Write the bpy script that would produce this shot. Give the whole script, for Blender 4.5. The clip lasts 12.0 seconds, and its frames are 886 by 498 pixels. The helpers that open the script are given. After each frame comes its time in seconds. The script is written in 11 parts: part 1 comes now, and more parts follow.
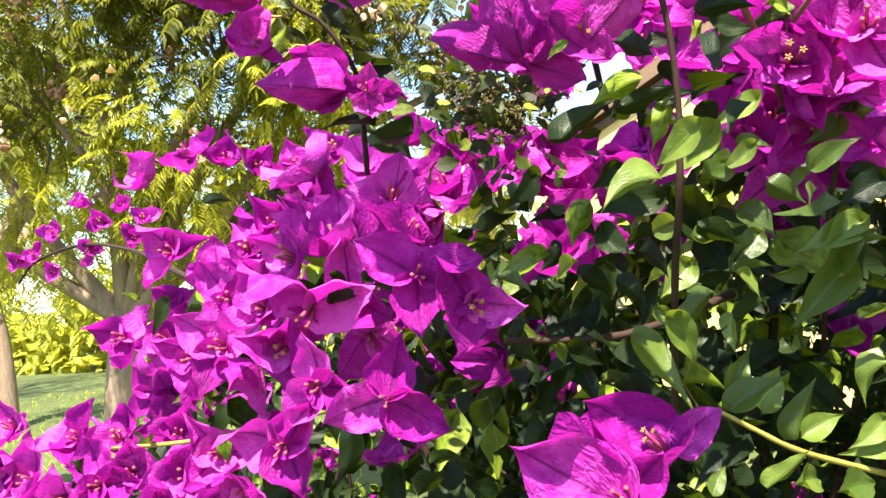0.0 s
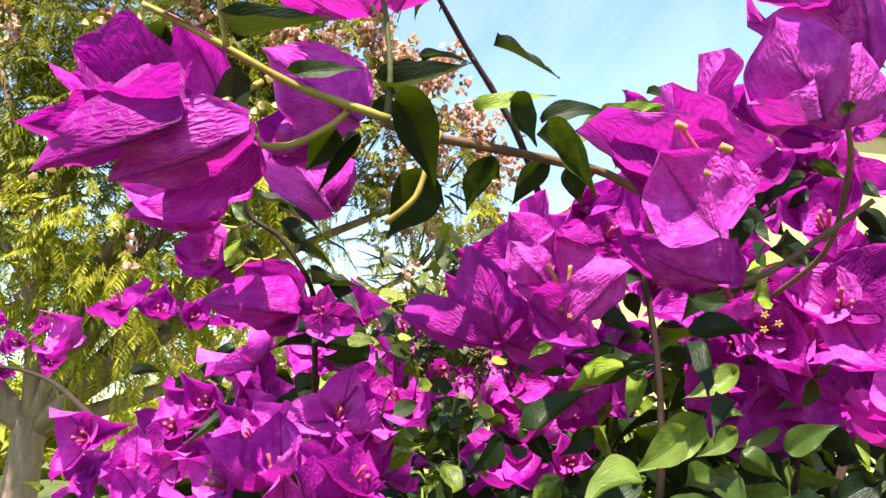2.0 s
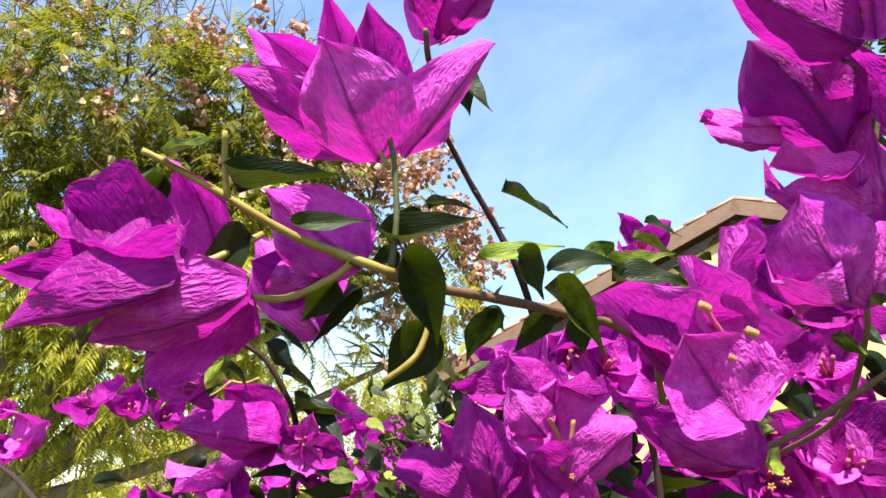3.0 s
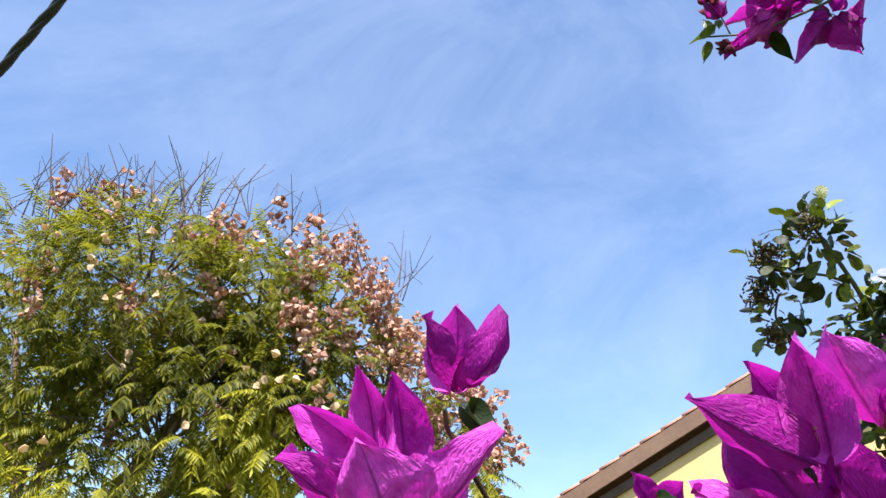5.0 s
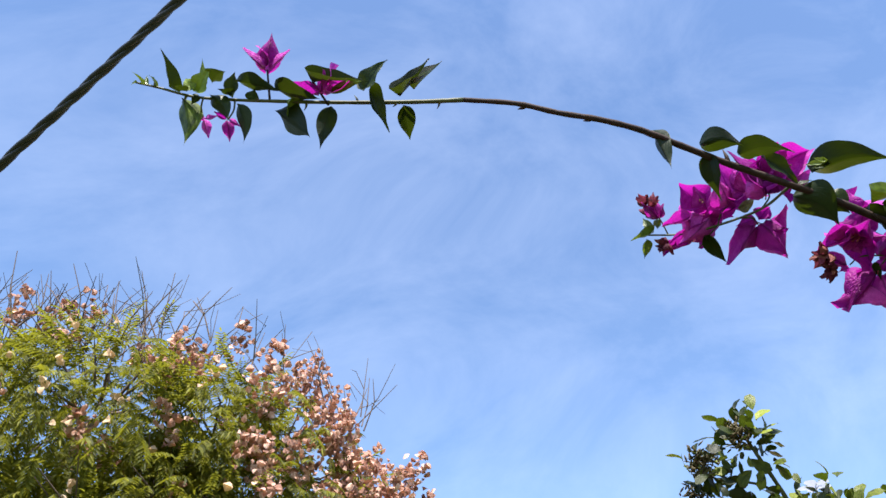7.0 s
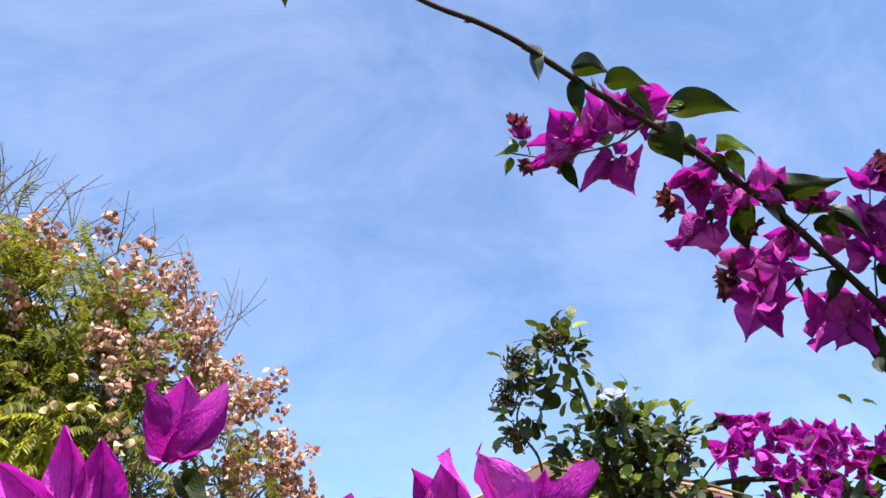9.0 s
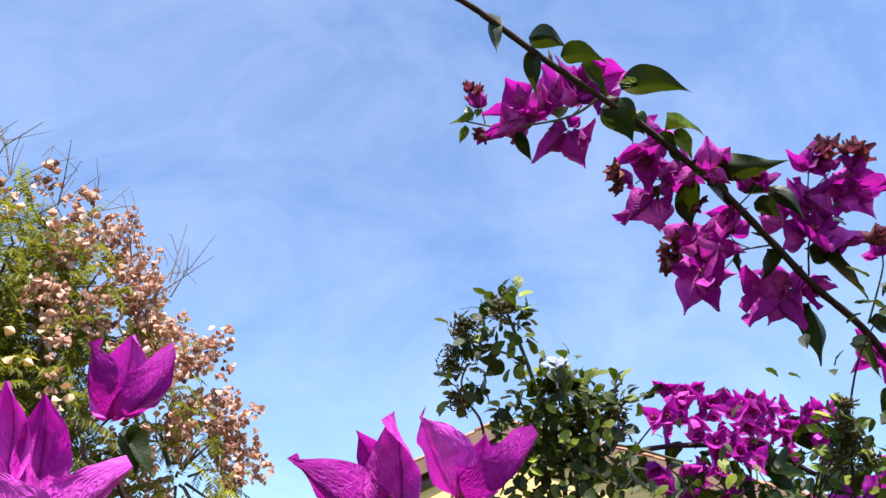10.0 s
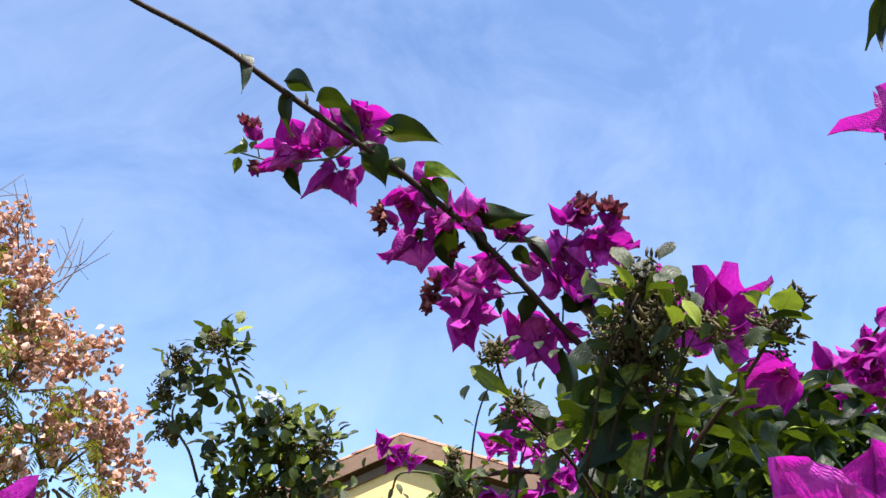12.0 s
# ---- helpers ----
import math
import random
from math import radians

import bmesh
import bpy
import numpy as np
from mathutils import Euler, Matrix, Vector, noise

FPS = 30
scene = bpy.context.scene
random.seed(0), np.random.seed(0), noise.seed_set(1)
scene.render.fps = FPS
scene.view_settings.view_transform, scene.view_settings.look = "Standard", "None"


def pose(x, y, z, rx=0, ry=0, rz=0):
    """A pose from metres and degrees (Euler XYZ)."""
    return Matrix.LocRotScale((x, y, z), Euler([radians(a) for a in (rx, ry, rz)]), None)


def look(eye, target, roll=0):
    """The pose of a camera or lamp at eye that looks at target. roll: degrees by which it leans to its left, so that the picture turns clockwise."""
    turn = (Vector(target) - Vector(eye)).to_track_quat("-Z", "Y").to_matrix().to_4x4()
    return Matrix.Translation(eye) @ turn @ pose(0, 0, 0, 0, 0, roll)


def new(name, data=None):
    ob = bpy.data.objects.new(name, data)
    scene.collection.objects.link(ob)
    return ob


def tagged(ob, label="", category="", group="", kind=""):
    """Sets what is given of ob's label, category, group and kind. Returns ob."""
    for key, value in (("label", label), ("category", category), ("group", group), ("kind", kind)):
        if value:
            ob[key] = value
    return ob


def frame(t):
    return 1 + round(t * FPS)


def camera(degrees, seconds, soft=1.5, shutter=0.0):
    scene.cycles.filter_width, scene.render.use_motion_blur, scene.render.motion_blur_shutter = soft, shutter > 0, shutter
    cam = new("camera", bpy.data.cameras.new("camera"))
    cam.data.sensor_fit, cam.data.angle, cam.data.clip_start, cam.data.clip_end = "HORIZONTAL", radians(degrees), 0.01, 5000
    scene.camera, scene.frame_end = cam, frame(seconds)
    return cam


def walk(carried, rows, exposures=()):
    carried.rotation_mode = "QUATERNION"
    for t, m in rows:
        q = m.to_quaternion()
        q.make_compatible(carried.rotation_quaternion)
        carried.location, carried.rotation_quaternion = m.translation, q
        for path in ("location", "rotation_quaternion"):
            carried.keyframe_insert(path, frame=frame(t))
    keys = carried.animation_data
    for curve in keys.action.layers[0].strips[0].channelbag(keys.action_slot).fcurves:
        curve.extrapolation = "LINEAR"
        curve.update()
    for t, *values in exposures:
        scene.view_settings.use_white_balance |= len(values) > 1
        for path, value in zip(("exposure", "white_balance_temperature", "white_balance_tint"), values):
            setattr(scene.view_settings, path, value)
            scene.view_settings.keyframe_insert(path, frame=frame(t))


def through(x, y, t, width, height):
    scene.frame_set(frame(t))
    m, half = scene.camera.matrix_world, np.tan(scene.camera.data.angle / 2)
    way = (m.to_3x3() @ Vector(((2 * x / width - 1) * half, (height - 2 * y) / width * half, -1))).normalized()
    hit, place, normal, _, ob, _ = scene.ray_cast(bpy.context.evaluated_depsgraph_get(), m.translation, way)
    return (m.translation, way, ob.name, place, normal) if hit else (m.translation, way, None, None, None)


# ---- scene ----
# ---- camera ----
cam = camera(61.9, 12.0)
# seconds, eye, point looked at, lean to the left in degrees
PATH = [
    (0, (0.0234, 0.048, 1.5056), (-0.0976, 2.0403, 1.6322), -4.59),
    (0.5, (0.023, 0.0502, 1.5215), (-0.0509, 2.038, 1.7293), -3.60),
    (1, (0.0171, 0.0576, 1.5347), (-0.0122, 2.0381, 1.8119), -2.96),
    (1.5, (0.0156, 0.0618, 1.5475), (0.033, 2.031, 1.897), -2.23),
    (2, (0.0163, 0.0622, 1.5616), (0.0803, 2.0159, 1.9848), -1.77),
    (2.5, (0.0154, 0.0711, 1.5731), (0.117, 1.9948, 2.1108), 0.15),
    (3, (0.0115, 0.0679, 1.581), (0.1227, 1.9554, 2.2329), 0.27),
    (3.5, (0.009, 0.0593, 1.5937), (0.115, 1.903, 2.3615), 0.33),
    (3.7, (0.0079, 0.0558, 1.5968), (0.112, 1.877, 2.4168), 0.34),
    (5.3, (0.0077, 0.0086, 1.622), (0.0733, 1.6596, 2.749), -0.86),
    (5.5, (0.0085, 0.0038, 1.6228), (0.08, 1.6316, 2.7826), -0.69),
    (6, (0.015, -0.006, 1.6265), (0.1058, 1.5635, 2.8628), -0.32),
    (6.5, (0.0118, -0.019, 1.6325), (0.1291, 1.4995, 2.9288), -0.84),
    (6.7, (0.0132, -0.0227, 1.6405), (0.1434, 1.4751, 2.9594), -1.03),
    (8.3, (0.0266, -0.0451, 1.6453), (0.3103, 1.3887, 3.0104), -0.53),
    (8.5, (0.0338, -0.0429, 1.6447), (0.3663, 1.4031, 2.9859), -0.36),
    (8.8, (0.0381, -0.0247, 1.6248), (0.4568, 1.4831, 2.8703), 0.80),
    (9, (0.0411, -0.0149, 1.6189), (0.5057, 1.516, 2.8191), 0.32),
    (9.5, (0.041, -0.0127, 1.6174), (0.5871, 1.5413, 2.7518), -0.04),
    (10, (0.0399, -0.0193, 1.6178), (0.6468, 1.5219, 2.7387), -0.29),
    (10.5, (0.0553, -0.0286, 1.6171), (0.7098, 1.492, 2.7393), -0.42),
    (11, (0.0811, -0.0474, 1.619), (0.7695, 1.4518, 2.7497), -0.57),
    (11.5, (0.1093, -0.0766, 1.6182), (0.8372, 1.3964, 2.7585), -0.62),
    (12, (0.1488, -0.0986, 1.6217), (0.9332, 1.3394, 2.7693), -0.51),
]
walk(cam, [(t, look(eye, target, lean)) for t, eye, target, lean in PATH],
     [(0.0, 2.22, 7050, 6), (1.0, 2.2, 7000, 6), (2.0, 1.93, 6850, 8), (3.5, 1.62, 6550, 11), (5.5, 1.37, 6300, 13), (9.0, 1.40, 6300, 13), (12.0, 1.47, 6300, 13)])

# ---- world and sun ----
SUN_ELEVATION, SUN_AZIMUTH = radians(60), radians(184)  # azimuth clockwise from +y, seen from above
world = bpy.data.worlds.new("sky")
scene.world = world
world.use_nodes = True
wn, wl = world.node_tree.nodes, world.node_tree.links
wn.clear()
sky = wn.new("ShaderNodeTexSky")
sky.sky_type, sky.sun_disc = "NISHITA", False
sky.sun_elevation, sky.sun_rotation = SUN_ELEVATION, SUN_AZIMUTH
sky.dust_density, sky.ozone_density, sky.air_density = 0.3, 3.5, 1.1
way = wn.new("ShaderNodeTexCoord")
turned = wn.new("ShaderNodeMapping")
turned.vector_type = "TEXTURE"
turned.inputs["Rotation"].default_value = (radians(15), radians(-34), radians(12))
turned.inputs["Scale"].default_value = (0.75, 0.2, 0.2)
wisps = wn.new("ShaderNodeTexNoise")
wisps.inputs["Scale"].default_value, wisps.inputs["Detail"].default_value = 1.1, 9.0
wisps.inputs["Roughness"].default_value, wisps.inputs["Distortion"].default_value = 0.62, 0.5
soft = wn.new("ShaderNodeMapRange")
soft.inputs["From Min"].default_value, soft.inputs["From Max"].default_value = 0.40, 0.85
soft.inputs["To Max"].default_value = 0.14
cloud = wn.new("ShaderNodeMix")
cloud.data_type = "RGBA"
cloud.inputs["B"].default_value = (7.2, 7.6, 8.4, 1)
air = wn.new("ShaderNodeBackground")
air.inputs["Strength"].default_value = 0.108
out = wn.new("ShaderNodeOutputWorld")
wl.new(way.outputs["Generated"], turned.inputs["Vector"])
wl.new(turned.outputs["Vector"], wisps.inputs["Vector"])
wl.new(wisps.outputs["Fac"], soft.inputs["Value"])
wl.new(soft.outputs["Result"], cloud.inputs["Factor"])
wl.new(sky.outputs["Color"], cloud.inputs["A"])
wl.new(cloud.outputs["Result"], air.inputs["Color"])
wl.new(air.outputs["Background"], out.inputs["Surface"])

sun = new("sun", bpy.data.lights.new("sun", "SUN"))
sun.data.energy, sun.data.angle, sun.data.color = 5.0, radians(0.55), (1.0, 0.94, 0.84)
toward_sun = Vector((math.sin(SUN_AZIMUTH) * math.cos(SUN_ELEVATION), math.cos(SUN_AZIMUTH) * math.cos(SUN_ELEVATION), math.sin(SUN_ELEVATION)))
sun.matrix_world = look(toward_sun * 30, (0, 0, 0))


# ---- materials ----
def shader(name):
    m = bpy.data.materials.new(name)
    m.use_nodes = True
    n, l = m.node_tree.nodes, m.node_tree.links
    n.clear()
    return m, n, l


def ramp(n, stops):
    r = n.new("ShaderNodeValToRGB")
    while len(r.color_ramp.elements) < len(stops):
        r.color_ramp.elements.new(0.5)
    for e, (p, c) in zip(r.color_ramp.elements, stops):
        e.position, e.color = p, (*c, 1)
    return r


def noise_node(n, l, scale, detail=4.0, rough=0.6, vector=None):
    t = n.new("ShaderNodeTexNoise")
    t.inputs["Scale"].default_value, t.inputs["Detail"].default_value, t.inputs["Roughness"].default_value = scale, detail, rough
    if vector is not None:
        l.new(vector, t.inputs["Vector"])
    return t


def math_node(n, l, what, a, b=None, clamp=False):
    m = n.new("ShaderNodeMath")
    m.operation, m.use_clamp = what, clamp
    for i, v in enumerate((a, b)):
        if v is None:
            continue
        if isinstance(v, (int, float)):
            m.inputs[i].default_value = v
        else:
            l.new(v, m.inputs[i])
    return m.outputs[0]


def mix_node(n, l, fac, a, b, blend="MIX"):
    m = n.new("ShaderNodeMix")
    m.data_type, m.blend_type = "RGBA", blend
    for key, v in (("Factor", fac), ("A", a), ("B", b)):
        if isinstance(v, (int, float)):
            m.inputs[key].default_value = v
        elif isinstance(v, tuple):
            m.inputs[key].default_value = (*v, 1)
        else:
            l.new(v, m.inputs[key])
    return m.outputs["Result"]


def petal_like(name, dark, mid, light, through, thin, rough, spec, ribs, island=False, vein=0.55, wrinkle=0.5, relief=0.0022, stops=(0.12, 0.5, 0.92), patchy=1.1, cells=9.0, puff=0.45):
    """Thin living tissue: a midrib and side veins along the blade, blotches, wrinkles, and light that passes through."""
    m, n, l = shader(name)
    uv = n.new("ShaderNodeUVMap")
    xyz = n.new("ShaderNodeSeparateXYZ")
    l.new(uv.outputs["UV"], xyz.inputs[0])
    across = math_node(n, l, "ABSOLUTE", math_node(n, l, "SUBTRACT", xyz.outputs["X"], 0.5))
    along = xyz.outputs["Y"]
    own = n.new("ShaderNodeNewGeometry").outputs["Random Per Island"] if island else n.new("ShaderNodeObjectInfo").outputs["Random"]
    # midrib and side veins
    rib = math_node(n, l, "SUBTRACT", 1.0, math_node(n, l, "MULTIPLY", across, math_node(n, l, "ADD", 10.0, math_node(n, l, "MULTIPLY", along, 30.0))), True)
    slant = math_node(n, l, "SUBTRACT", along, math_node(n, l, "MULTIPLY", across, 0.75))
    bend = noise_node(n, l, 5.0, 2.0, 0.5, uv.outputs["UV"])
    slant = math_node(n, l, "ADD", slant, math_node(n, l, "MULTIPLY", bend.outputs["Fac"], 0.12))
    wave = math_node(n, l, "ABSOLUTE", math_node(n, l, "SINE", math_node(n, l, "MULTIPLY", slant, ribs)))
    side = math_node(n, l, "SUBTRACT", 1.0, math_node(n, l, "MULTIPLY", wave, 3.2), True)
    feather = math_node(n, l, "SUBTRACT", 0.55, math_node(n, l, "MULTIPLY", across, 2.6), True)
    veins = math_node(n, l, "MAXIMUM", rib, math_node(n, l, "MULTIPLY", side, math_node(n, l, "MAXIMUM", feather, 0.10)))
    shifted = n.new("ShaderNodeCombineXYZ")
    l.new(xyz.outputs["X"], shifted.inputs["X"]), l.new(along, shifted.inputs["Y"]), l.new(math_node(n, l, "MULTIPLY", own, 60.0), shifted.inputs["Z"])
    blotch = noise_node(n, l, 4.5, 6.0, 0.68, shifted.outputs["Vector"])
    tone = math_node(n, l, "ADD", math_node(n, l, "MULTIPLY", own, 0.66), math_node(n, l, "SUBTRACT", math_node(n, l, "MULTIPLY", blotch.outputs["Fac"], patchy), patchy * 0.5 - 0.19))
    colour = ramp(n, [(stops[0], dark), (stops[1], mid), (stops[2], light)])
    l.new(tone, colour.inputs["Fac"])
    veined = mix_node(n, l, math_node(n, l, "MULTIPLY", veins, vein), colour.outputs["Color"], tuple(c * 0.45 for c in dark))
    face = n.new("ShaderNodeBsdfPrincipled")
    l.new(veined, face.inputs["Base Color"])
    face.inputs["Roughness"].default_value = rough
    face.inputs["Specular IOR Level"].default_value = spec
    back = n.new("ShaderNodeBsdfTranslucent")
    l.new(mix_node(n, l, math_node(n, l, "MULTIPLY", veins, vein), through, tuple(c * 0.35 for c in through)), back.inputs["Color"])
    folds = n.new("ShaderNodeCombineXYZ")
    l.new(math_node(n, l, "MULTIPLY", across, 1.7), folds.inputs["X"]), l.new(math_node(n, l, "MULTIPLY", slant, 1.7), folds.inputs["Y"]), l.new(math_node(n, l, "MULTIPLY", own, 40.0), folds.inputs["Z"])
    crumple = noise_node(n, l, 5.0, 1.5, 0.5, folds.outputs["Vector"])
    # a net of raised cells between the side veins
    stretched = n.new("ShaderNodeCombineXYZ")
    warp = noise_node(n, l, 9.0, 3.0, 0.6, folds.outputs["Vector"])
    l.new(math_node(n, l, "ADD", math_node(n, l, "MULTIPLY", across, 1.5), math_node(n, l, "MULTIPLY", warp.outputs["Fac"], 0.10)), stretched.inputs["X"])
    l.new(math_node(n, l, "ADD", slant, math_node(n, l, "MULTIPLY", warp.outputs["Fac"], 0.10)), stretched.inputs["Y"])
    l.new(math_node(n, l, "MULTIPLY", own, 40.0), stretched.inputs["Z"])
    net = n.new("ShaderNodeTexVoronoi")
    net.feature = "DISTANCE_TO_EDGE"
    net.inputs["Scale"].default_value = cells
    l.new(stretched.outputs["Vector"], net.inputs["Vector"])
    pillow = math_node(n, l, "MINIMUM", math_node(n, l, "MULTIPLY", net.outputs["Distance"], 2.6), 1.0)
    height = math_node(n, l, "ADD", math_node(n, l, "MULTIPLY", pillow, puff), math_node(n, l, "SUBTRACT", math_node(n, l, "MULTIPLY", crumple.outputs["Fac"], 0.45), math_node(n, l, "MULTIPLY", rib, 0.5)))
    bump = n.new("ShaderNodeBump")
    bump.inputs["Strength"].default_value, bump.inputs["Distance"].default_value = wrinkle, relief
    l.new(height, bump.inputs["Height"])
    l.new(bump.outputs["Normal"], face.inputs["Normal"])
    l.new(bump.outputs["Normal"], back.inputs["Normal"])
    both = n.new("ShaderNodeMixShader")
    both.inputs["Fac"].default_value = thin
    end = n.new("ShaderNodeOutputMaterial")
    l.new(face.outputs["BSDF"], both.inputs[1])
    l.new(back.outputs["BSDF"], both.inputs[2])
    l.new(both.outputs["Shader"], end.inputs["Surface"])
    return m


def plain(name, low, high, rough=0.7, scale=30.0, bump_depth=0.002, spec=0.3, stretch=(1, 1, 1), metal=0.0, strength=0.6):
    """A solid surface: two tones at two scales, and a fine relief."""
    m, n, l = shader(name)
    place = n.new("ShaderNodeMapping")
    place.inputs["Scale"].default_value = stretch
    l.new(n.new("ShaderNodeTexCoord").outputs["Object"], place.inputs["Vector"])
    fine = noise_node(n, l, scale, 6.0, 0.65, place.outputs["Vector"])
    broad = noise_node(n, l, scale * 0.13, 3.0, 0.5, place.outputs["Vector"])
    tone = math_node(n, l, "ADD", math_node(n, l, "MULTIPLY", fine.outputs["Fac"], 0.55), math_node(n, l, "MULTIPLY", broad.outputs["Fac"], 0.45))
    colour = ramp(n, [(0.3, low), (0.7, high)])
    l.new(tone, colour.inputs["Fac"])
    face = n.new("ShaderNodeBsdfPrincipled")
    l.new(colour.outputs["Color"], face.inputs["Base Color"])
    face.inputs["Roughness"].default_value, face.inputs["Metallic"].default_value = rough, metal
    face.inputs["Specular IOR Level"].default_value = spec
    bump = n.new("ShaderNodeBump")
    bump.inputs["Strength"].default_value, bump.inputs["Distance"].default_value = strength, bump_depth
    l.new(fine.outputs["Fac"], bump.inputs["Height"])
    l.new(bump.outputs["Normal"], face.inputs["Normal"])
    end = n.new("ShaderNodeOutputMaterial")
    l.new(face.outputs["BSDF"], end.inputs["Surface"])
    return m


BRACT = ((0.13, 0.002, 0.107), (0.31, 0.010, 0.250), (0.68, 0.095, 0.56), (0.68, 0.018, 0.52))
M_BRACT = petal_like("magenta_bract", *BRACT, 0.27, 0.55, 0.16, 30.0, vein=0.8, wrinkle=0.45, relief=0.0012, cells=11.0, puff=1.2)
M_BRACT_MANY = petal_like("magenta_bracts", *BRACT, 0.27, 0.55, 0.16, 30.0, True, vein=0.7, wrinkle=0.4, relief=0.0012, cells=11.0, puff=1.2)
# leaf greens taken near black: the shade within the bush is in the colour
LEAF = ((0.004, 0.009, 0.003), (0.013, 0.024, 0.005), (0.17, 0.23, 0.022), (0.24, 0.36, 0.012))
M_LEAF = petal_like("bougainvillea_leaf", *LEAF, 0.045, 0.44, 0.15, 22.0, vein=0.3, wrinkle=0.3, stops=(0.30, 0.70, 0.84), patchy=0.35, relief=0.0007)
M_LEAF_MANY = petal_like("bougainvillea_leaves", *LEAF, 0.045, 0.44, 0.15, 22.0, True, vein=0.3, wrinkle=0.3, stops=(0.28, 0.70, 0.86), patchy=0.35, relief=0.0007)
# lighter leaf copy: new growth, and leaves whose sunshine is in the colour
M_YOUNG_LIT = petal_like("young_or_sunlit_leaf", (0.018, 0.036, 0.006), (0.048, 0.08, 0.014), (0.14, 0.19, 0.034), (0.32, 0.42, 0.03), 0.2, 0.36, 0.35, 22.0, vein=0.3, wrinkle=0.3, patchy=0.5, relief=0.0007)
SMALL = ((0.008, 0.013, 0.003), (0.030, 0.042, 0.006), (0.20, 0.23, 0.025), (0.22, 0.32, 0.015))
M_SMALL = petal_like("plumbago_leaf", *SMALL, 0.1, 0.45, 0.25, 22.0, vein=0.3, wrinkle=0.3, relief=0.0007)
M_SMALL_MANY = petal_like("plumbago_leaves", *SMALL, 0.1, 0.45, 0.25, 22.0, True, vein=0.3, wrinkle=0.3, stops=(0.25, 0.62, 0.82), patchy=0.4, relief=0.0007)
M_FROND = petal_like("pinnate_leaflets", (0.014, 0.018, 0.003), (0.062, 0.072, 0.008), (0.21, 0.20, 0.024), (0.44, 0.44, 0.03), 0.33, 0.55, 0.2, 18.0, True, vein=0.2, wrinkle=0.2)
# brighter copy of the fronds, with sunlight put into the colour
M_FROND_LIT = petal_like("sunlit_leaflets", (0.05, 0.065, 0.010), (0.17, 0.18, 0.020), (0.44, 0.40, 0.045), (0.72, 0.68, 0.06), 0.42, 0.5, 0.25, 18.0, True, vein=0.2, wrinkle=0.2)
M_CAPSULE = petal_like("papery_capsules", (0.14, 0.065, 0.045), (0.50, 0.29, 0.215), (0.86, 0.63, 0.51), (0.82, 0.50, 0.37), 0.34, 0.7, 0.2, 14.0, True, vein=0.4, wrinkle=0.5)
M_CREAMY = petal_like("pale_capsules", (0.45, 0.30, 0.17), (0.68, 0.48, 0.30), (0.84, 0.66, 0.46), (0.85, 0.66, 0.42), 0.38, 0.7, 0.2, 14.0, True, vein=0.4, wrinkle=0.5)
M_FAR = petal_like("far_leaves", (0.08, 0.11, 0.016), (0.22, 0.24, 0.04), (0.48, 0.44, 0.08), (0.70, 0.66, 0.07), 0.44, 0.6, 0.2, 14.0, True, vein=0.1, wrinkle=0.2)
M_PALE = petal_like("pale_blue_petal", (0.50, 0.55, 0.72), (0.62, 0.67, 0.82), (0.75, 0.78, 0.88), (0.6, 0.65, 0.8), 0.35, 0.6, 0.2, 10.0, vein=0.1, wrinkle=0.2)
M_BUD = petal_like("dull_red_bud", (0.04, 0.008, 0.018), (0.17, 0.032, 0.065), (0.28, 0.11, 0.08), (0.4, 0.08, 0.12), 0.2, 0.6, 0.15, 20.0, vein=0.5, wrinkle=0.4)
M_TWIG = plain("green_twig", (0.03, 0.034, 0.011), (0.095, 0.10, 0.03), 0.55, 120.0, 0.001)
M_YOUNG = plain("young_green_stalk", (0.17, 0.12, 0.025), (0.33, 0.27, 0.06), 0.5, 150.0, 0.0006)
M_BRANCH = plain("reddish_brown_young_wood", (0.07, 0.035, 0.02), (0.20, 0.11, 0.05), 0.6, 160.0, 0.0015, stretch=(1, 1, 0.3))
M_CANE = plain("woody_cane", (0.012, 0.005, 0.0035), (0.045, 0.021, 0.014), 0.8, 140.0, 0.002, stretch=(1, 1, 0.3))
M_TUBE = plain("flower_tube", (0.28, 0.02, 0.11), (0.40, 0.10, 0.11), 0.6, 200.0, 0.0006)
M_CREAM = plain("flower_mouth", (0.28, 0.12, 0.05), (0.44, 0.22, 0.09), 0.6, 200.0, 0.0006)
M_CALYX = plain("brown_calyx", (0.025, 0.018, 0.008), (0.13, 0.10, 0.035), 0.7, 200.0, 0.0008)
M_BARK = plain("bark", (0.12, 0.08, 0.055), (0.34, 0.24, 0.17), 0.85, 22.0, 0.02, stretch=(1, 1, 0.25), strength=1.0)
M_SPIKE = plain("bare_twigs", (0.07, 0.05, 0.04), (0.15, 0.11, 0.085), 0.8, 60.0, 0.002)
M_STUCCO = plain("yellow_stucco", (0.64, 0.42, 0.17), (0.73, 0.51, 0.23), 0.9, 26.0, 0.004)
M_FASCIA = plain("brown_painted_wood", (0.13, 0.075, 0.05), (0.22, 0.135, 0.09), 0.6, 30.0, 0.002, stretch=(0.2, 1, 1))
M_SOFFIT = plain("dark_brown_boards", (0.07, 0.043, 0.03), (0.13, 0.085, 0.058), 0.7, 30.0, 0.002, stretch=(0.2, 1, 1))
M_TILE = plain("clay_roof_tile", (0.30, 0.13, 0.08), (0.46, 0.23, 0.15), 0.8, 30.0, 0.004)
M_RUBBER = plain("black_cable_sheath", (0.012, 0.012, 0.013), (0.03, 0.03, 0.032), 0.45, 90.0, 0.001)
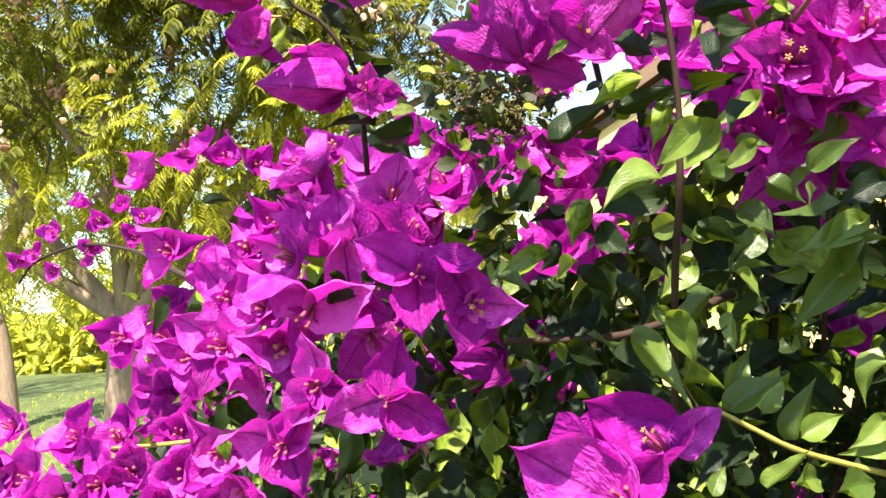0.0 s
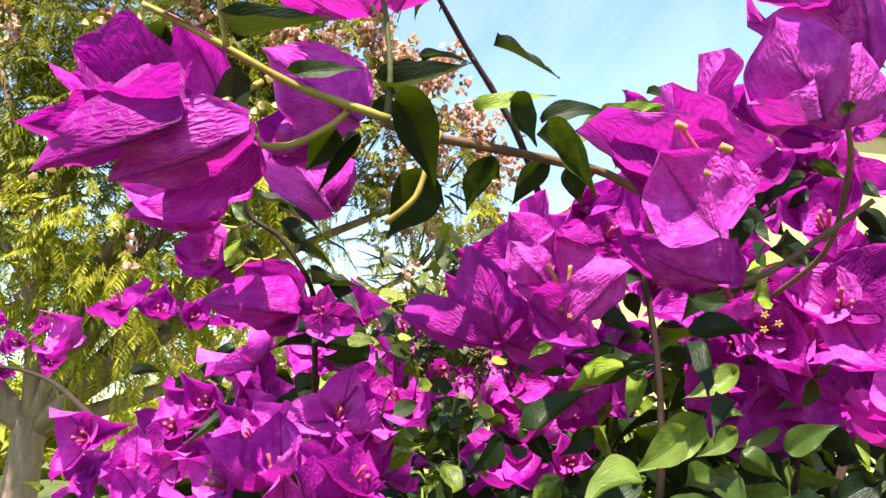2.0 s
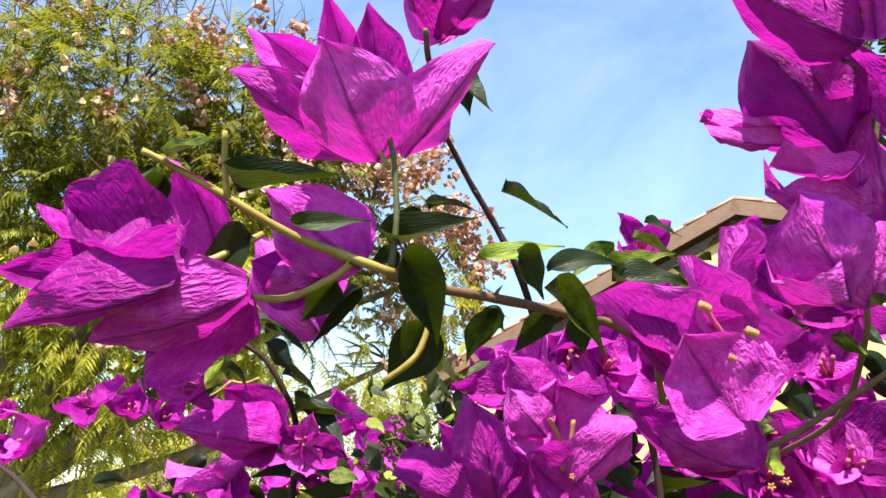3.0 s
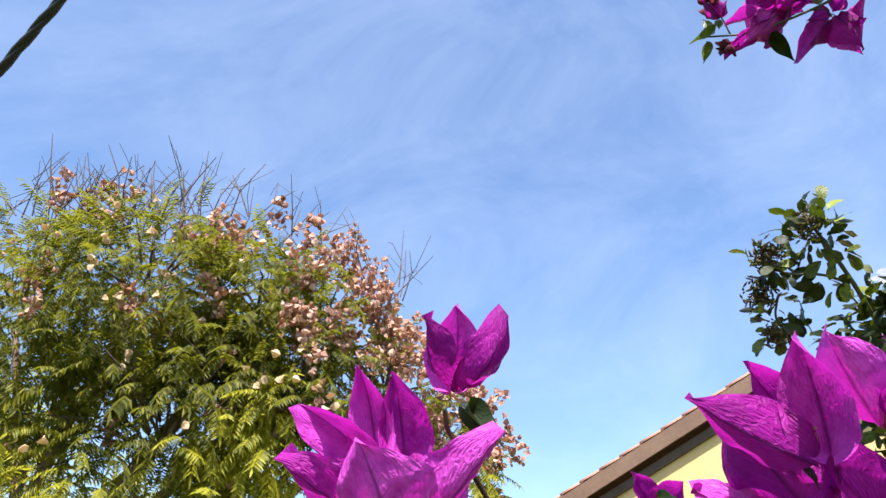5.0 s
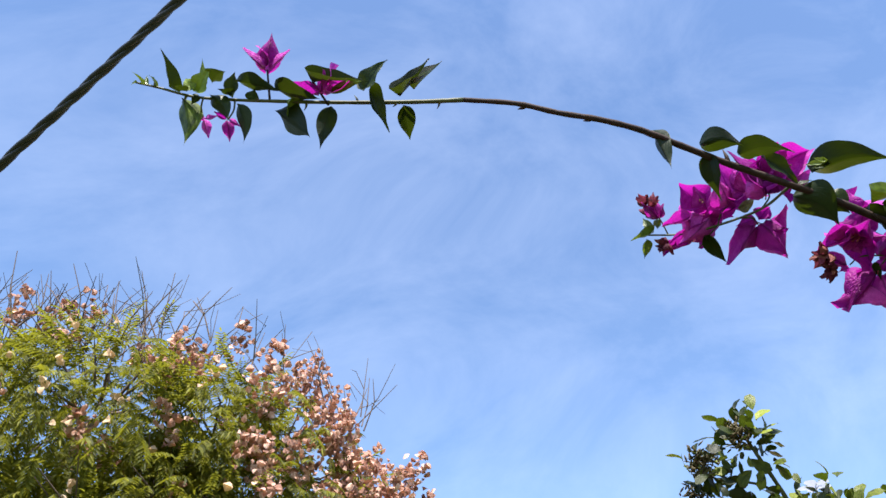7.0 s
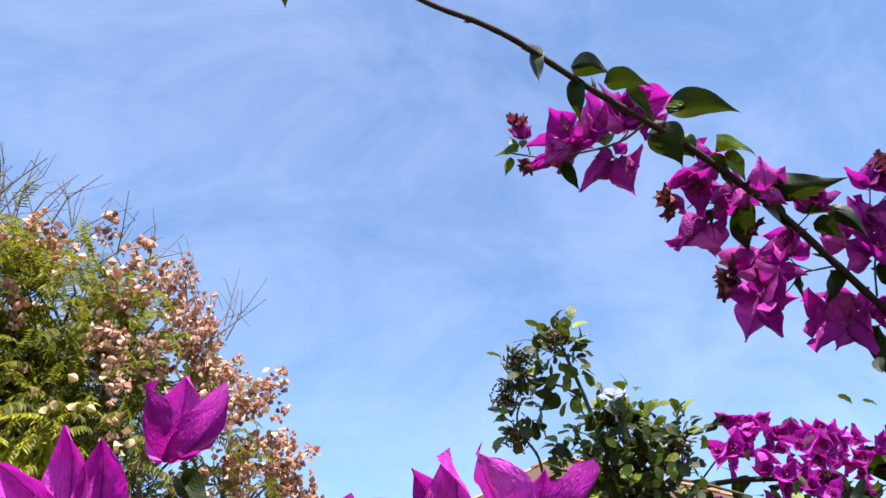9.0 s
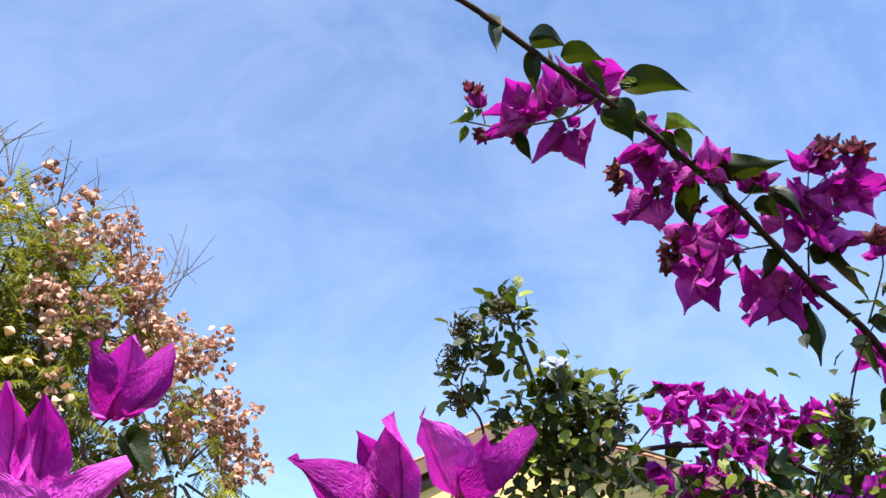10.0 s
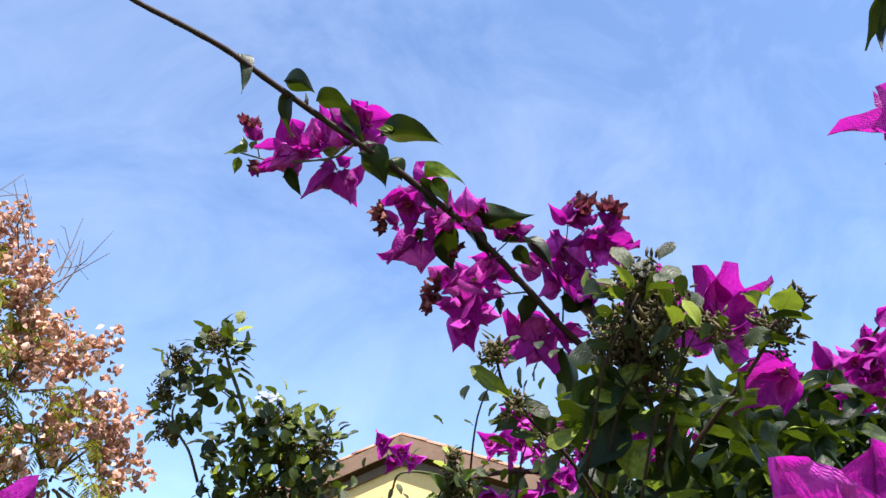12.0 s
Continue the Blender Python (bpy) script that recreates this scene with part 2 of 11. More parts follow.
M_LAWN = plain("lawn_soil", (0.03, 0.042, 0.012), (0.10, 0.12, 0.035), 0.95, 3.0, 0.03)
M_GRASS = petal_like("grass_blades", (0.10, 0.14, 0.015), (0.22, 0.25, 0.03), (0.38, 0.38, 0.07), (0.4, 0.45, 0.05), 0.3, 0.6, 0.2, 8.0, True, vein=0.1, wrinkle=0.1)


# ---- shapes ----
def link_mesh(name, verts, faces, material, uvs=None, parent=None, smooth=True):
    me = bpy.data.meshes.new(name)
    me.from_pydata([tuple(v) for v in verts], [], [tuple(f) for f in faces])
    me.materials.append(material)
    if uvs is not None:
        layer = me.uv_layers.new(name="UVMap")
        order = np.empty(len(me.loops), dtype=np.int32)
        me.loops.foreach_get("vertex_index", order)
        layer.data.foreach_set("uv", np.asarray(uvs, dtype=np.float32)[order].ravel())
    if smooth:
        me.polygons.foreach_set("use_smooth", [True] * len(me.polygons))
    ob = new(name, me)
    hang(ob, parent)
    return ob


def hang(ob, parent):
    """Parts keep their place in the world under a thing's base point."""
    ob.parent = parent
    if parent is not None and parent.type == "EMPTY":
        ob.matrix_parent_inverse = Matrix.Translation(-parent.location)


def part(name, data, parent, m=None, label="", kind=""):
    """One mesh object, sharing data, under a thing or a part."""
    ob = new(name, data)
    hang(ob, parent)
    if m is not None:
        ob.matrix_basis = m
    return tagged(ob, label, kind=kind)


def blade(rows, cols, half_width, shape, seed):
    """A thin blade along +y, 1 long, its upper face towards +z. half_width(v), shape(u, v) -> z."""
    rng = np.random.RandomState(seed)
    v, u = np.meshgrid(np.linspace(0, 1, rows), np.linspace(-1, 1, cols), indexing="ij")
    w = half_width(v)
    x, y, z = u * w, v.copy(), shape(u, v, rng)
    verts = np.stack([x, y, z], -1).reshape(-1, 3)
    faces = [(i * cols + j, i * cols + j + 1, (i + 1) * cols + j + 1, (i + 1) * cols + j) for i in range(rows - 1) for j in range(cols - 1)]
    uvs = np.stack([u * 0.5 + 0.5, v], -1).reshape(-1, 2)
    return verts, faces, uvs


BRACT_EDGE = ((0, 0.03, 0.09, 0.18, 0.30, 0.42, 0.55, 0.68, 0.79, 0.88, 0.95, 1.0), (0.12, 0.42, 0.72, 0.92, 1.0, 1.0, 0.95, 0.81, 0.60, 0.34, 0.12, 0.004))
POINT_EDGE = ((0, 0.03, 0.09, 0.18, 0.30, 0.42, 0.55, 0.68, 0.79, 0.88, 0.95, 1.0), (0.11, 0.38, 0.68, 0.90, 1.0, 1.0, 0.91, 0.74, 0.50, 0.27, 0.10, 0.004))
TAIL_EDGE = ((0, 0.03, 0.09, 0.18, 0.30, 0.42, 0.55, 0.66, 0.76, 0.86, 0.94, 1.0), (0.10, 0.34, 0.64, 0.88, 1.0, 0.97, 0.80, 0.55, 0.32, 0.16, 0.07, 0.004))
LEAF_EDGE = ((0, 0.03, 0.08, 0.17, 0.28, 0.40, 0.53, 0.66, 0.78, 0.88, 0.95, 1.0), (0.02, 0.30, 0.62, 0.89, 1.0, 0.97, 0.84, 0.60, 0.31, 0.13, 0.05, 0.004))


def bract_shape(seed, rows=15, cols=11, flat=1.0, frill=1.0, edge=BRACT_EDGE, quilt=1.0):
    """A heart-shaped papery bract with a drawn-out tip: cupped, puckered between its veins, wavy along the edge."""
    rng = np.random.RandomState(seed)
    cup, belly, hook, ruffle = rng.uniform(0.30, 0.66), rng.uniform(0.10, 0.24), rng.uniform(-0.10, 0.85), rng.uniform(0.016, 0.034)
    cup, hook, ruffle = cup * flat, hook * flat, ruffle * frill
    twist, fat, lean, bent = rng.uniform(-0.6, 0.6) * (0.6 + 0.5 * frill), rng.uniform(0.35, 0.43), rng.uniform(-0.10, 0.10), rng.uniform(-0.09, 0.09)
    phase = rng.uniform(0, 6.28, 8)

    def shape(u, v, r):
        a = np.abs(u)
        z = cup * a ** 1.7 * (0.55 + 0.7 * v) * (1 - v * 0.75) - belly * np.sin(v * 3.14) - hook * np.clip(v - 0.35, 0, 1) ** 2.2
        z += ruffle * np.sin(v * 19 - a * 6 + phase[0]) * a ** 1.3 * (1 - 0.7 * v)
        z += ruffle * 1.5 * np.sin(v * 8 + u * 4 + phase[1]) * a ** 1.6 + 0.022 * np.sin(u * 3.5 + v * 5 + phase[2])
        slant = v - 0.30 * a
        z += quilt * 0.0055 * np.sin(slant * 33 + phase[4] + 1.5 * np.sign(u)) * np.clip(a * 2.4, 0, 1) * (1 - v * 0.7)
        z += quilt * 0.009 * np.sin(v * 27 + phase[6]) * np.sin(u * 8 + phase[5]) + twist * u * v * v * 0.25 - 0.045 * np.exp(-(u * 5.5) ** 2) * (1 - v)
        return z

    def half(v):
        return fat * np.interp(v, *edge) * (1 + 0.045 * np.sin(v * 15 + phase[3]) * (1 - v))
    verts, faces, uvs = blade(rows, cols, half, shape, seed)
    verts[:, 0] += lean * verts[:, 1] ** 2 + bent * np.clip(verts[:, 1] - 0.6, 0, 1) ** 2 * 4
    return verts, faces, uvs


def leaf_shape(seed, rows=10, cols=7, fat=0.26, power=None, fold=0.42, droop=0.38, swing=0.10):
    """A leaf blade: folded along its midrib, drooping, its tip curled over. power: a blunt or grassy outline in place of the pointed heart."""
    rng = np.random.RandomState(seed)
    f, d, wav, fw = fold * rng.uniform(0.4, 1.5), droop * rng.uniform(0.2, 1.6), rng.uniform(0.010, 0.034), fat * rng.uniform(0.88, 1.15)
    phase, side, curl = rng.uniform(0, 6.28), swing * rng.uniform(-1, 1), rng.uniform(0.0, 0.5)

    def half(v):
        if power is None:
            return fw * np.interp(v, *LEAF_EDGE)
        a, b = power
        return fw * (v + 0.004) ** a * (1.0005 - v) ** b / ((a / (a + b)) ** a * (b / (a + b)) ** b)

    def shape(u, v, r):
        z = f * np.abs(u) * (1 - v) * 0.8 - d * v * v + wav * np.sin(v * 14 + phase + 2 * u) * np.abs(u) + 0.02 * np.sin(v * 5 + phase)
        return z + 0.0015 * np.sin((v - 0.35 * np.abs(u)) * 30 + phase) * np.abs(u) * (1 - v) - (curl * np.clip(v - 0.6, 0, 1) ** 1.7 if power is None else 0)
    verts, faces, uvs = blade(rows, cols, half, shape, seed)
    verts[:, 0] += side * np.sin(verts[:, 1] * 3.1)
    return verts, faces, uvs


def hold(name, shape, material):
    """Mesh data alone, to be shared."""
    ob = link_mesh(name, *shape[:2], material, shape[2])
    me = ob.data
    bpy.data.objects.remove(ob)
    return me


def sweep(points, radii, sides=6, closed_tip=True):
    """A round stem through the points: verts, faces, uvs."""
    pts = [Vector(p) for p in points]
    verts, faces, uvs = [], [], []
    side = Vector((0.31, 0.22, 0.92))
    for i, p in enumerate(pts):
        d = (pts[min(i + 1, len(pts) - 1)] - pts[max(i - 1, 0)]).normalized()
        a = d.cross(side).normalized()
        if a.length < 0.1:
            a = d.cross(Vector((1, 0, 0))).normalized()
        b = d.cross(a)
        for k in range(sides):
            q = 2 * math.pi * k / sides
            verts.append(p + radii[i] * (math.cos(q) * a + math.sin(q) * b))
            uvs.append((k / sides, i / max(1, len(pts) - 1)))
    n = len(pts)
    for i in range(n - 1):
        for k in range(sides):
            faces.append((i * sides + k, i * sides + (k + 1) % sides, (i + 1) * sides + (k + 1) % sides, (i + 1) * sides + k))
    if closed_tip:
        faces.append(tuple(range((n - 1) * sides, n * sides)))
        faces.append(tuple(reversed(range(sides))))
    return verts, faces, uvs


def smooth_line(points, steps=5):
    """A soft curve through the given points."""
    p = [Vector(q) for q in points]
    p = [p[0] * 2 - p[1]] + p + [p[-1] * 2 - p[-2]]
    line = []
    for i in range(1, len(p) - 2):
        for s in range(steps):
            t = s / steps
            line.append(0.5 * ((2 * p[i]) + (p[i + 1] - p[i - 1]) * t + (2 * p[i - 1] - 5 * p[i] + 4 * p[i + 1] - p[i + 2]) * t * t + (3 * p[i] - p[i - 1] - 3 * p[i + 1] + p[i + 2]) * t ** 3))
    return line + [p[-2]]


def merged(pieces):
    verts, faces, uvs, base = [], [], [], 0
    for v, f, t in pieces:
        verts.extend(v), uvs.extend(t)
        faces.extend(tuple(i + base for i in g) for g in f)
        base += len(v)
    return verts, faces, uvs


def many(name, shapes, places, material, parent, label="", kind="stuff", smooth=True):
    """Very many small blades in one mesh. places: rows of (4 x 4 matrix)."""
    pick = np.random.RandomState(len(places))
    vs, fs, ts, base = [], [], [], 0
    ready = [(np.c_[np.asarray(s[0]), np.ones(len(s[0]))], np.asarray([list(f) for f in s[1]]), np.asarray(s[2])) for s in shapes]
    for m in places:
        v, f, t = ready[pick.randint(len(ready))]
        vs.append((v @ np.asarray(m).T)[:, :3]), fs.append(f + base), ts.append(t)
        base += len(v)
    ob = link_mesh(name, np.concatenate(vs), np.concatenate(fs).tolist(), material, np.concatenate(ts), parent, smooth)
    return tagged(ob, label, kind=kind)


def frame_of(along, face):
    """Turn so that y runs along `along` and z leans to `face`."""
    y = Vector(along).normalized()
    z = Vector(face) - y * y.dot(Vector(face))
    if z.length < 1e-4:
        z = y.orthogonal()
    z.normalize()
    return Matrix((y.cross(z), y, z)).transposed().to_4x4()


def random_way(r, up=0.0):
    v = Vector(r.normal(size=3).tolist())
    v.normalize()
    return (v + Vector((0, 0, up))).normalized()


BRACTS = [hold("bract", bract_shape(s, 16, 11, 1.1, 2.0, BRACT_EDGE if s % 3 else TAIL_EDGE), M_BRACT) for s in range(12)]
TAILED = [hold("bract", bract_shape(200 + s, 15, 11, 1.2, 1.0, TAIL_EDGE), M_BRACT) for s in range(8)]
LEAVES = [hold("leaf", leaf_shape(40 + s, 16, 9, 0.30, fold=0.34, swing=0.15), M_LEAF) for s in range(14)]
YOUNG_LIT = [hold("leaf", leaf_shape(60 + s, 16, 9, 0.30, swing=0.15), M_YOUNG_LIT) for s in range(8)]
WIDE_BRACTS = [hold("bract", bract_shape(140 + s, 27, 17, 0.9, 2.1), M_BRACT) for s in range(14)]
SLIM_BRACTS = [hold("bract", bract_shape(340 + s, 27, 17, 1.0, 1.3, POINT_EDGE), M_BRACT) for s in range(8)]
SMALLS = [hold("leaf", leaf_shape(80 + s, 9, 7, 0.23, (1.0, 0.42), 0.22, 0.3), M_SMALL) for s in range(6)]
BRACT_LOW = [bract_shape(s, 11, 7) for s in range(8)]
LEAF_LOW = [leaf_shape(40 + s, 7, 5, 0.29) for s in range(10)]
BUDS = [hold("bract", bract_shape(300 + s, 9, 7, 1.0, 0.8, TAIL_EDGE), M_BUD) for s in range(5)]
SMALL_LOW = [leaf_shape(80 + s, 7, 5, 0.29, (0.95, 0.5), 0.15, 0.3) for s in range(6)]


def heart_shape(seed):
    """Three slender flower tubes on one stalk, 1 bract long in all."""
    r = np.random.RandomState(seed)
    bits = []
    for k in range(3):
        q = 2.1 * k + 0.5
        o = Vector((math.cos(q), math.sin(q), 0))
        h = r.uniform(0.34, 0.5)
        line = [o * 0.02, o * 0.06 + Vector((0, 0, h * 0.4)), o * 0.09 + Vector((0, 0, h * 0.75)), o * 0.10 + Vector((0, 0, h))]
        bits.append(sweep(line, (0.022, 0.034, 0.024, 0.034), 5))
    return merged(bits)


def mouth_shape(seed):
    r = np.random.RandomState(seed)
    bits = []
    for k in range(3):
        q = 2.1 * k + 0.5
        o = Vector((math.cos(q), math.sin(q), 0)) * 0.10 + Vector((0, 0, r.uniform(0.42, 0.5)))
        for j in range(5):
            a = j * 1.257
            d = Vector((math.cos(a), math.sin(a), 0.35))
            bits.append(sweep([o, o + d * 0.032, o + d * 0.05], (0.010, 0.016, 0.004), 4))
    return merged(bits)


HEARTS = [hold("flower", heart_shape(s), M_TUBE) for s in range(3)]
MOUTHS = [hold("stamen", mouth_shape(s), M_CREAM) for s in range(3)]
counter = {"n": 0}


def flower(plant, at, facing, size=0.032, spin=0.0, wide=48, open_mouth=True):
    """A bougainvillea flower: three papery bracts round slender tubes. It opens towards `facing`."""
    counter["n"] += 1
    r = random.Random(counter["n"])
    turn = frame_of(Vector(facing).orthogonal(), facing)
    m = Matrix.Translation(at) @ turn @ pose(0, 0, 0, 0, 0, spin) @ Matrix.Scale(size, 4)
    head = part("flower", HEARTS[counter["n"] % 3], plant, m)
    tailed = plant is tall_bush
    if open_mouth and counter["n"] % 6 == 0:
        part("stamen", MOUTHS[counter["n"] % 3], head)
    for k in range(3):
        tip = wide + r.uniform(-22, 26) * min(1.0, wide / 45)
        b = pose(0, 0, 0, 0, 0, 120 * k + r.uniform(-12, 12)) @ Matrix.Translation((0, 0.03, 0)) @ pose(0, 0, 0, 90 - tip, 0, 0) @ pose(0, 0, 0, 0, r.uniform(-14, 14), 0)
        s = r.uniform(0.88, 1.1)
        part("bract", (TAILED[r.randrange(8)] if tailed else BRACTS[r.randrange(12)]), head, b @ Matrix.Diagonal((s * r.uniform(0.9, 1.08), s, s, 1)))
    return head


def bloom(plant, at, facing, size, bracts, tailed=False):
    """A flower whose bracts are set one by one: rows of foot, tip, the way the inner face looks, and width."""
    counter["n"] += 1
    m = Matrix.Translation(at) @ frame_of(Vector(facing).orthogonal(), facing) @ Matrix.Scale(size, 4)
    head = part("flower", HEARTS[counter["n"] % 3], plant, m)
    if counter["n"] % 2 == 0:
        part("stamen", MOUTHS[counter["n"] % 3], head)
    for k, (foot, tip, face, wide) in enumerate(bracts):
        foot, tip = Vector(foot), Vector(tip)
        s = (tip - foot).length
        w = Matrix.Translation(foot) @ frame_of(tip - foot, face) @ Matrix.Diagonal((s * wide, s, s, 1))
        pool = TAILED if plant is tall_bush else SLIM_BRACTS if tailed else WIDE_BRACTS
        part("bract", pool[(counter["n"] * 3 + k) % len(pool)], head, m.inverted() @ w)
    return head


def bud(plant, at, way, size, seed, count=4):
    """A tuft of young, still closed flowers: each a pointed bud of three small dull bracts."""
    r = np.random.RandomState(seed)
    for k in range(count):
        d = (Vector(way).normalized() + random_way(r) * 0.75).normalized()
        s = size * r.uniform(0.7, 1.25)
        m = Matrix.Translation(Vector(at) + d * size * 0.35 + random_way(r) * size * 0.3) @ frame_of(d.orthogonal(), d) @ Matrix.Scale(s, 4)
        head = part("flower_bud", HEARTS[k % 3], plant, m, "dull reddish closed flower bud")
        for j in range(3):
            part("bract", BUDS[r.randint(5)], head, pose(0, 0, 0, 0, 0, 120 * j + r.uniform(-15, 15)) @ pose(0, 0, 0, 90 - r.uniform(14, 34), 0, 0))


def leaf(plant, base, tip, face=(0, -0.3, 1), small=False, wide=1.0, young=False):
    """A leaf from its stalk's end to its tip. young: lighter colour, for new growth and leaves painted as sunlit."""
    counter["n"] += 1
    base, tip = Vector(base), Vector(tip)
    s = (tip - base).length
    pool = SMALLS if small else YOUNG_LIT if young else LEAVES
    m = Matrix.Translation(base) @ frame_of(tip - base, face) @ Matrix.Diagonal((s * wide, s, s, 1))
    return part("leaf", pool[counter["n"] % len(pool)], plant, m)


def stem(plant, points, thick, thin, material=M_TWIG, name="twig", label="", thorns=0):
    line = smooth_line(points)
    n = len(line)
    radii = [thick + (thin - thick) * i / (n - 1) for i in range(n)]
    radii = [q * (1 + 0.07 * math.sin(i * 2.3)) for i, q in enumerate(radii)]
    bits = [sweep(line, radii, 7)]
    r = random.Random(n)
    for k in range(thorns):
        i = 1 + int((n - 3) * (k + 0.5) / thorns)
        d = (line[i + 1] - line[i]).normalized()
        o = d.cross(random_way(np.random.RandomState(k + n))).normalized()
        bits.append(sweep([line[i], line[i] + o * thick * 1.8 + d * thick * 0.3, line[i] + o * thick * 3.2 + d * thick * 1.1], (thick * 0.7, thick * 0.4, thick * 0.08), 5))
    v, f, t = merged(bits)
    return tagged(link_mesh(name, v, f, material, t, plant), label)


def thing(name, at, label, category, group=""):
    ob = new(name)
    ob.location = at
    ob.empty_display_size = 0.1
    return tagged(ob, label, category, group)


# ---- ground ----
def ground_sheet():
    rings, spokes, verts, faces = [0, 1, 2, 3.5, 5, 7, 9, 12, 16, 22, 32, 50, 90, 180, 400, 900, 2000], 48, [], []
    for i, d in enumerate(rings):
        for k in range(spokes):
            q = 2 * math.pi * k / spokes
            x, y = d * math.cos(q), d * math.sin(q)
            verts.append((x, y, 0.06 * noise.noise(Vector((x * 0.35, y * 0.35, 0))) * min(1, d / 3)))
    for i in range(len(rings) - 1):
        for k in range(spokes):
            faces.append((i * spokes + k, i * spokes + (k + 1) % spokes, (i + 1) * spokes + (k + 1) % spokes, (i + 1) * spokes + k))
    return tagged(link_mesh("ground", verts, faces, M_LAWN), "sunlit dry lawn ground under the trees", "ground", kind="structure")


ground_sheet()


def grass_area():
    r = np.random.RandomState(5)
    tuft = [leaf_shape(300 + k, 4, 2, 0.05, (0.4, 0.8), 0.1, 0.5) for k in range(4)]
    places = []
    for k in range(6800):
        x, y = r.uniform(-10, 1.5), r.uniform(3.0, 16)
        s = r.uniform(0.06, 0.16)
        m = Matrix.Translation((x, y, -0.02)) @ frame_of(random_way(r, 1.6), random_way(r)) @ Matrix.Scale(s, 4)
        places.append(m)
    ob = many("grass", tuft, places, M_GRASS, None)
    return tagged(ob, "yellow-green lawn grass in the sun", "grass", kind="stuff")


grass_area()


# ---- house with a low gable ----
def box_between(a, b, depth, height, axis_down, axis_back):
    """A board from a to b, hanging down by height and back by depth."""
    a, b, d, k = Vector(a), Vector(b), Vector(axis_down) * height, Vector(axis_back) * depth
    v = [a, b, b + d, a + d, a + k, b + k, b + d + k, a + d + k]
    f = [(0, 1, 2, 3), (5, 4, 7, 6), (4, 5, 1, 0), (3, 2, 6, 7), (4, 0, 3, 7), (1, 5, 6, 2)]
    return v, f, [(0, 0)] * 8


def house():
    home = thing("house", (3.9, 8.2, 0), "yellow stuccoed house with a low brown-edged gable roof", "house")
    apex = Vector((3.7071, 7.5, 4.8433))
    right, back, up = Vector((0.777, -0.629, 0)), Vector((0.629, 0.777, 0)), Vector((0, 0, 1))
    fall, half, deep, over = 0.375, 4.4, 9.0, 0.14
    wall_half = half - 0.5
    # gable wall, with thickness, and side walls
    front = apex + back * over - up * 0.30

    def gable(o):
        return [o, o - right * wall_half - up * wall_half * fall, Vector((*(o - right * wall_half).xy, 0)), Vector((*(o + right * wall_half).xy, 0)), o + right * wall_half - up * wall_half * fall]
    a, b = gable(front), gable(front + back * 0.3)
    f = [(0, 1, 2, 3, 4), (9, 8, 7, 6, 5)] + [(i, i + 5, (i + 1) % 5 + 5, (i + 1) % 5) for i in range(5)]
    link_mesh("gable_wall", a + b, f, M_STUCCO, parent=home, smooth=False)
    for s in (-1, 1):
        o = front + right * s * wall_half - up * (wall_half * fall + 0.004)
        v, f, t = box_between(o + back * 0.3, o + back * deep, 0.3, o.z, -up, -right * s)
        link_mesh("side_wall", v, f, M_STUCCO, parent=home, smooth=False)
    for s in (-1, 1):
        slope = (right * s - up * fall).normalized()
        run = half * math.sqrt(1 + fall * fall)
        out_way = slope.cross(back) * -s
        if out_way.z < 0:
            out_way = -out_way
        # roof deck
        v, f, t = box_between(apex + back * 0.03, apex + slope * run + back * 0.03, deep, 0.05, -out_way, back)
        roof = link_mesh("roof", v, f, M_TILE, parent=home, smooth=False)
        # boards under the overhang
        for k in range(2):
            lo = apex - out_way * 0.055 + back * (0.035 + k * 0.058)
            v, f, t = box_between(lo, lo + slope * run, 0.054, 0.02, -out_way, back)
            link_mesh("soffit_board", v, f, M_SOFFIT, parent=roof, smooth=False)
        # barge board
        v, f, t = box_between(apex - out_way * 0.02, apex + slope * run - out_way * 0.02, 0.03, 0.17, -out_way, back)
        link_mesh("barge_board", v, f, M_FASCIA, parent=roof, smooth=False)
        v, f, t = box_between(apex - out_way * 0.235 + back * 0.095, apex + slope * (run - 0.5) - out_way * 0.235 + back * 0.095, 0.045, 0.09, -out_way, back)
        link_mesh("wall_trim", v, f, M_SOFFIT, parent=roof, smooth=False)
        # verge tiles, half round, one after another
        n = 16
        for k in range(n):
            p0, p1 = apex + slope * run * k / n, apex + slope * run * (k + 1.12) / n
            vs, q = [], 7
            for j, (p, rad) in enumerate(((p0, 0.034), (p1, 0.038))):
                for i in range(q):
                    w = math.pi * i / (q - 1)
                    for thick in (0, 0.012):
                        vs.append(p + back * (0.035 - math.cos(w) * (rad - thick)) + out_way * (math.sin(w) * (rad - thick) - 0.012 + 0.012 * j))
            fs = []
            for i in range(q - 1):
                o0, i0, o1, i1 = 2 * i, 2 * i + 1, 2 * i + 2, 2 * i + 3
                e = 2 * q
                fs += [(o0, o1, o1 + e, o0 + e), (i1, i0, i0 + e, i1 + e), (o1, o0, i0, i1), (o0 + e, o1 + e, i1 + e, i0 + e)]
            link_mesh("tile", vs, fs, M_TILE, parent=roof)
    return home


house()


